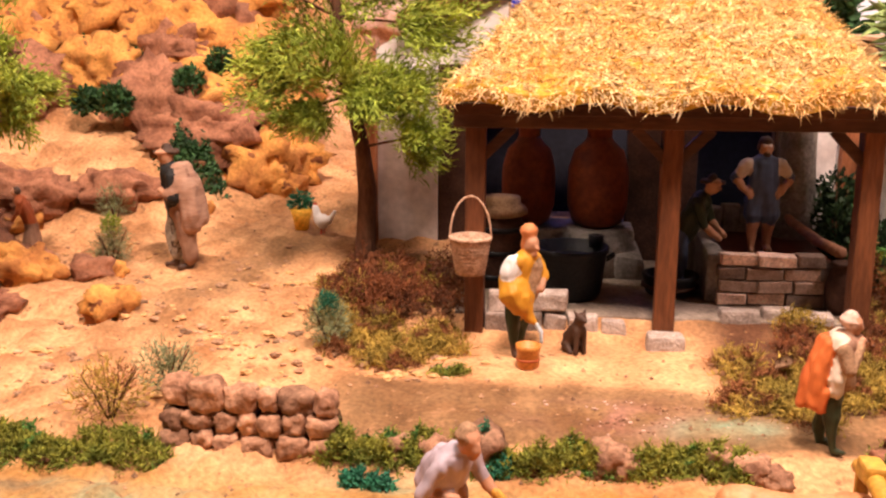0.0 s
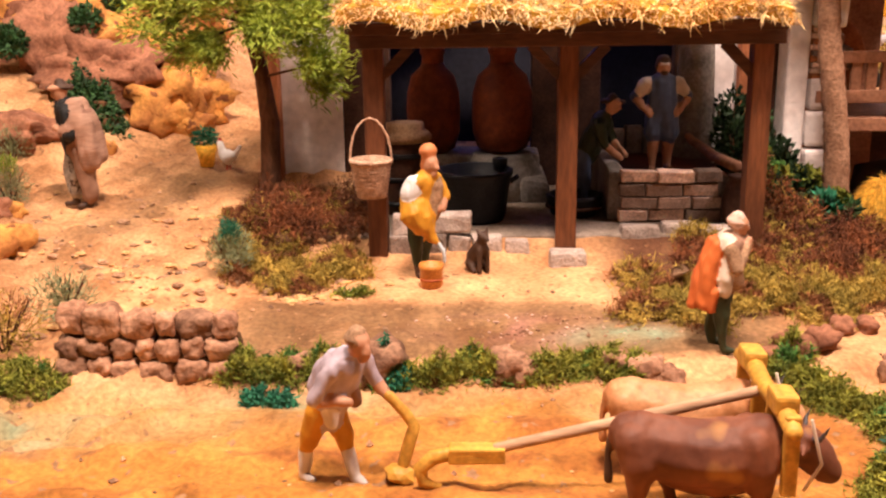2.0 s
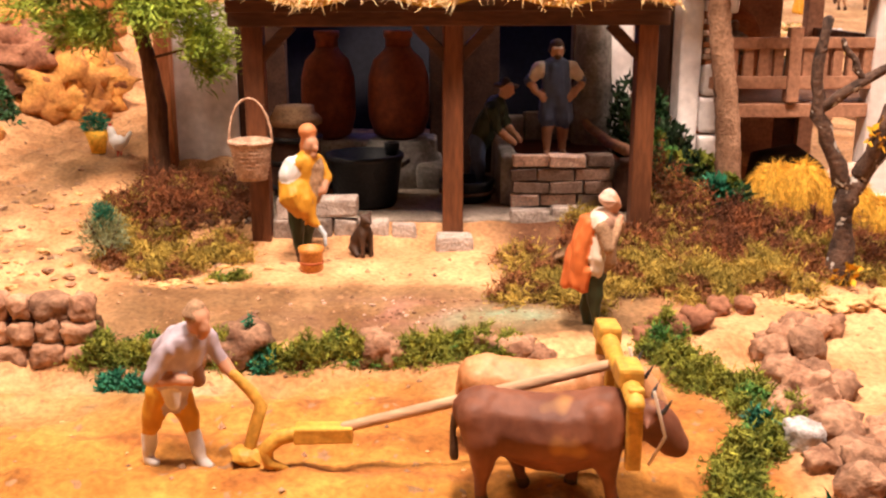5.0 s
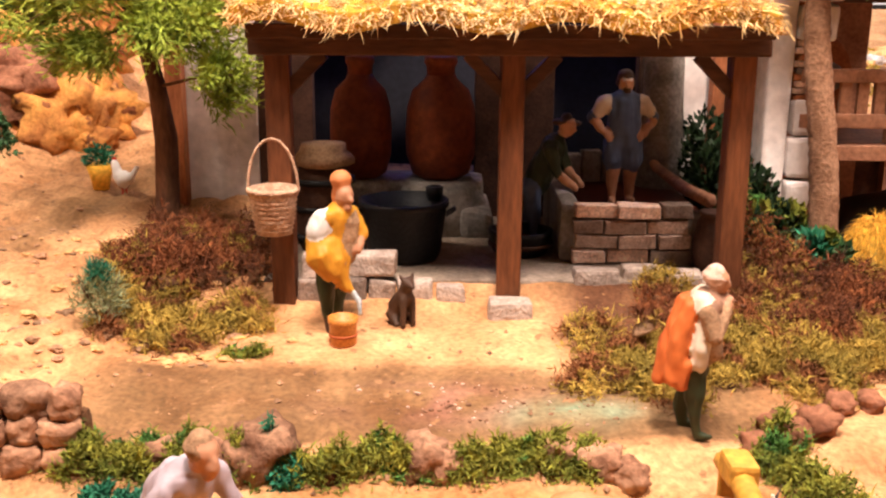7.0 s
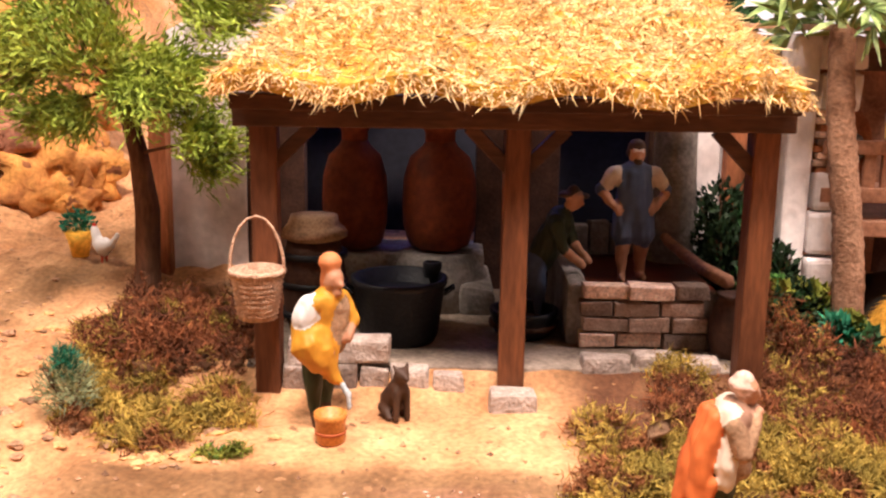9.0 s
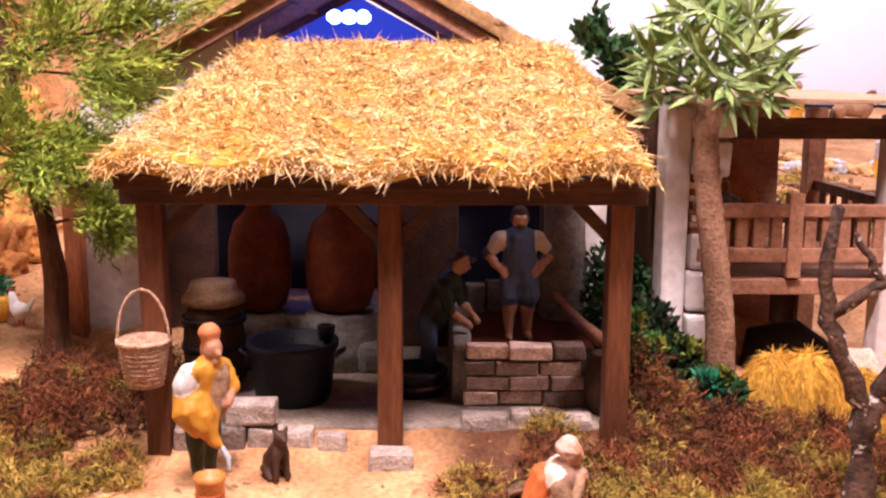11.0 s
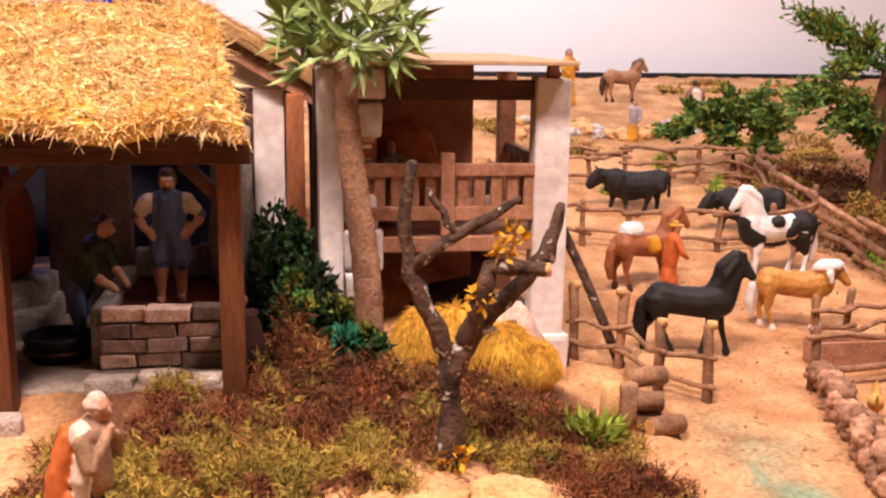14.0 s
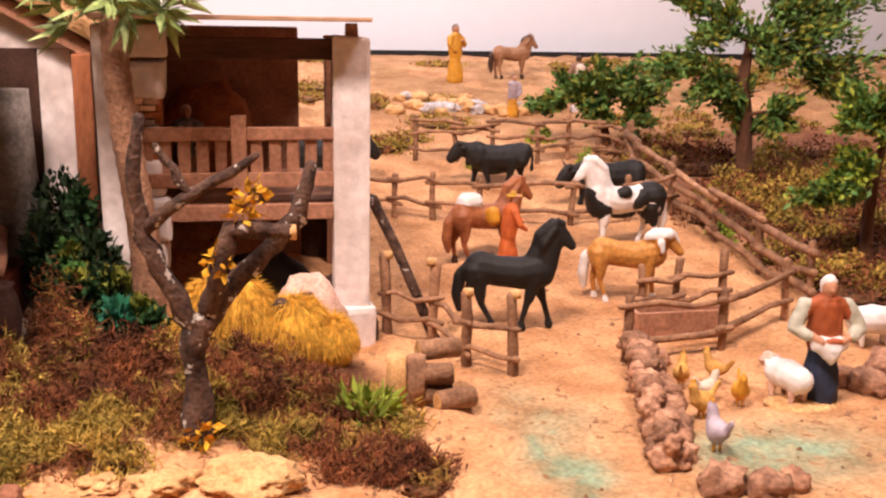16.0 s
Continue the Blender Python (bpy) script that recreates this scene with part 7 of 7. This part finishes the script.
tree("leafy_tree", "dark glossy shrub rising beside the thatched roof", on(0.56, 1.62), [(0, 0, 0), (0, 0, 0.15), (-0.02, 0, 0.3)], [0.008, 0.006, 0.004],
     [(-0.02, 0, 0.32, 0.03), (-0.04, 0, 0.35, 0.025), (0.01, 0, 0.3, 0.03), (0.04, 0, 0.27, 0.03)], M_LEAFD, 900, 0.018, 0.006)
# palm
palm = thing("palm_tree", "small palm with ringed trunk and star-shaped green leaves", "palm", at=on(0.607, 1.23))
bm = bmesh.new()
zs = np.linspace(-0.01, 0.325, 48)
tube(bm, [(-0.022 * (z / 0.32) + 0.004 * math.sin(z * 18), 0.022 * (z / 0.32), z) for z in zs], [0.0165 - 0.004 * (z / 0.32) + 0.0011 * (i % 2) for i, z in enumerate(zs)], 12, rough=0.04)
part("trunk", bm, M_PALMBARK, palm)
P, W = [], []
for i in range(46):
    a, b = i * 2.4, 1 - 1.75 * (i + 0.5) / 46
    rr = math.sqrt(1 - b * b) if abs(b) < 1 else 0.1
    c = Vector((-0.02, 0.02, 0.37)) + Vector((0.07 * rr * math.cos(a), 0.06 * rr * math.sin(a), 0.07 * b)) * R(0.7, 1.05)
    ax = unit(np.array([c - Vector((-0.02, 0.02, 0.34))]))[0]
    for j in range(10):
        d = unit((ax * 0.5 + RNG.normal(0, 0.75, 3) + np.array((0, 0, 0.1)))[None])[0]
        P.append(np.array(c))
        W.append(d * R(0.032, 0.052))
ob = new("crown", leaflets("crown", np.array(P), np.array(W), 0.0047, M_PALM, 0.35))
ob.parent = palm
for a in np.linspace(0, 6.28, 9)[:-1]:
    bm = bmesh.new()
    tube(bm, [(-0.021, 0.022, 0.32), (-0.02 + 0.02 * math.cos(a), 0.02 + 0.02 * math.sin(a), 0.35), (-0.02 + 0.06 * math.cos(a), 0.02 + 0.06 * math.sin(a), 0.375)], [0.003, 0.0022, 0.0012], 6)
    part("leaf_stalk", bm, M_PALM, palm)
# bare lichen-covered tree
dead = thing("bare_tree", "bare gnarled tree with grey lichen bark and yellow leaves", "tree", at=on(0.662, 1.0))
B = [([(0, 0, -0.015), (0.002, 0, 0.04), (-0.002, 0, 0.08), (0.006, 0, 0.105)], [0.014, 0.011, 0.01, 0.011]),
     ([(0.004, 0, 0.1), (-0.022, 0.0, 0.14), (-0.038, 0.0, 0.18), (-0.042, 0.0, 0.23), (-0.036, 0, 0.275)], [0.009, 0.008, 0.0075, 0.0065, 0.005]),
     ([(-0.036, 0, 0.185), (-0.01, -0.01, 0.205), (0.022, -0.01, 0.225), (0.055, -0.012, 0.246)], [0.006, 0.005, 0.0045, 0.003]),
     ([(0.004, -0.01, 0.212), (-0.012, -0.012, 0.235), (-0.024, -0.012, 0.255)], [0.004, 0.0035, 0.0025]),
     ([(0.008, 0, 0.1), (0.03, 0.01, 0.13), (0.06, 0.01, 0.16), (0.088, 0.01, 0.19), (0.1, 0.012, 0.235)], [0.009, 0.0085, 0.0085, 0.0075, 0.005]),
     ([(0.012, 0, 0.115), (0.02, -0.01, 0.15), (0.032, -0.012, 0.185), (0.08, -0.012, 0.182)], [0.008, 0.0075, 0.0075, 0.007])]
for pts, rad in B:
    bm = bmesh.new()
    fine_pts, fine_r = [], []
    for (p, q), (r, s) in zip(zip(pts, pts[1:]), zip(rad, rad[1:])):
        for f in (0, 0.33, 0.66):
            fine_pts.append(tuple(Vector(p).lerp(Vector(q), f) + Vector(RNG.normal(0, 0.0012, 3))))
            fine_r.append((r + (s - r) * f) * R(0.85, 1.2))
    tube(bm, fine_pts + [pts[-1]], fine_r + [rad[-1]], 9, rough=0.14)
    part("trunk" if rad[0] > 0.012 else "branch", bm, M_GREYBARK, dead)
bm = bmesh.new()
tube(bm, [(0.08, -0.012, 0.182), (0.0855, -0.0122, 0.182)], [0.0066, 0.0064], 10, cap=False)
part("sawn_end", bm, M_CUT, dead, "pale sawn end")
for c in ((0.045, -0.015, 0.2), (0.022, -0.015, 0.16), (0.05, -0.012, 0.215), (0.005, -0.014, 0.012)):
    foliage("leaves", c, (0.012, 0.008, 0.01), 26, 0.011, 0.0035, M_YLEAF, dead, 0.2)
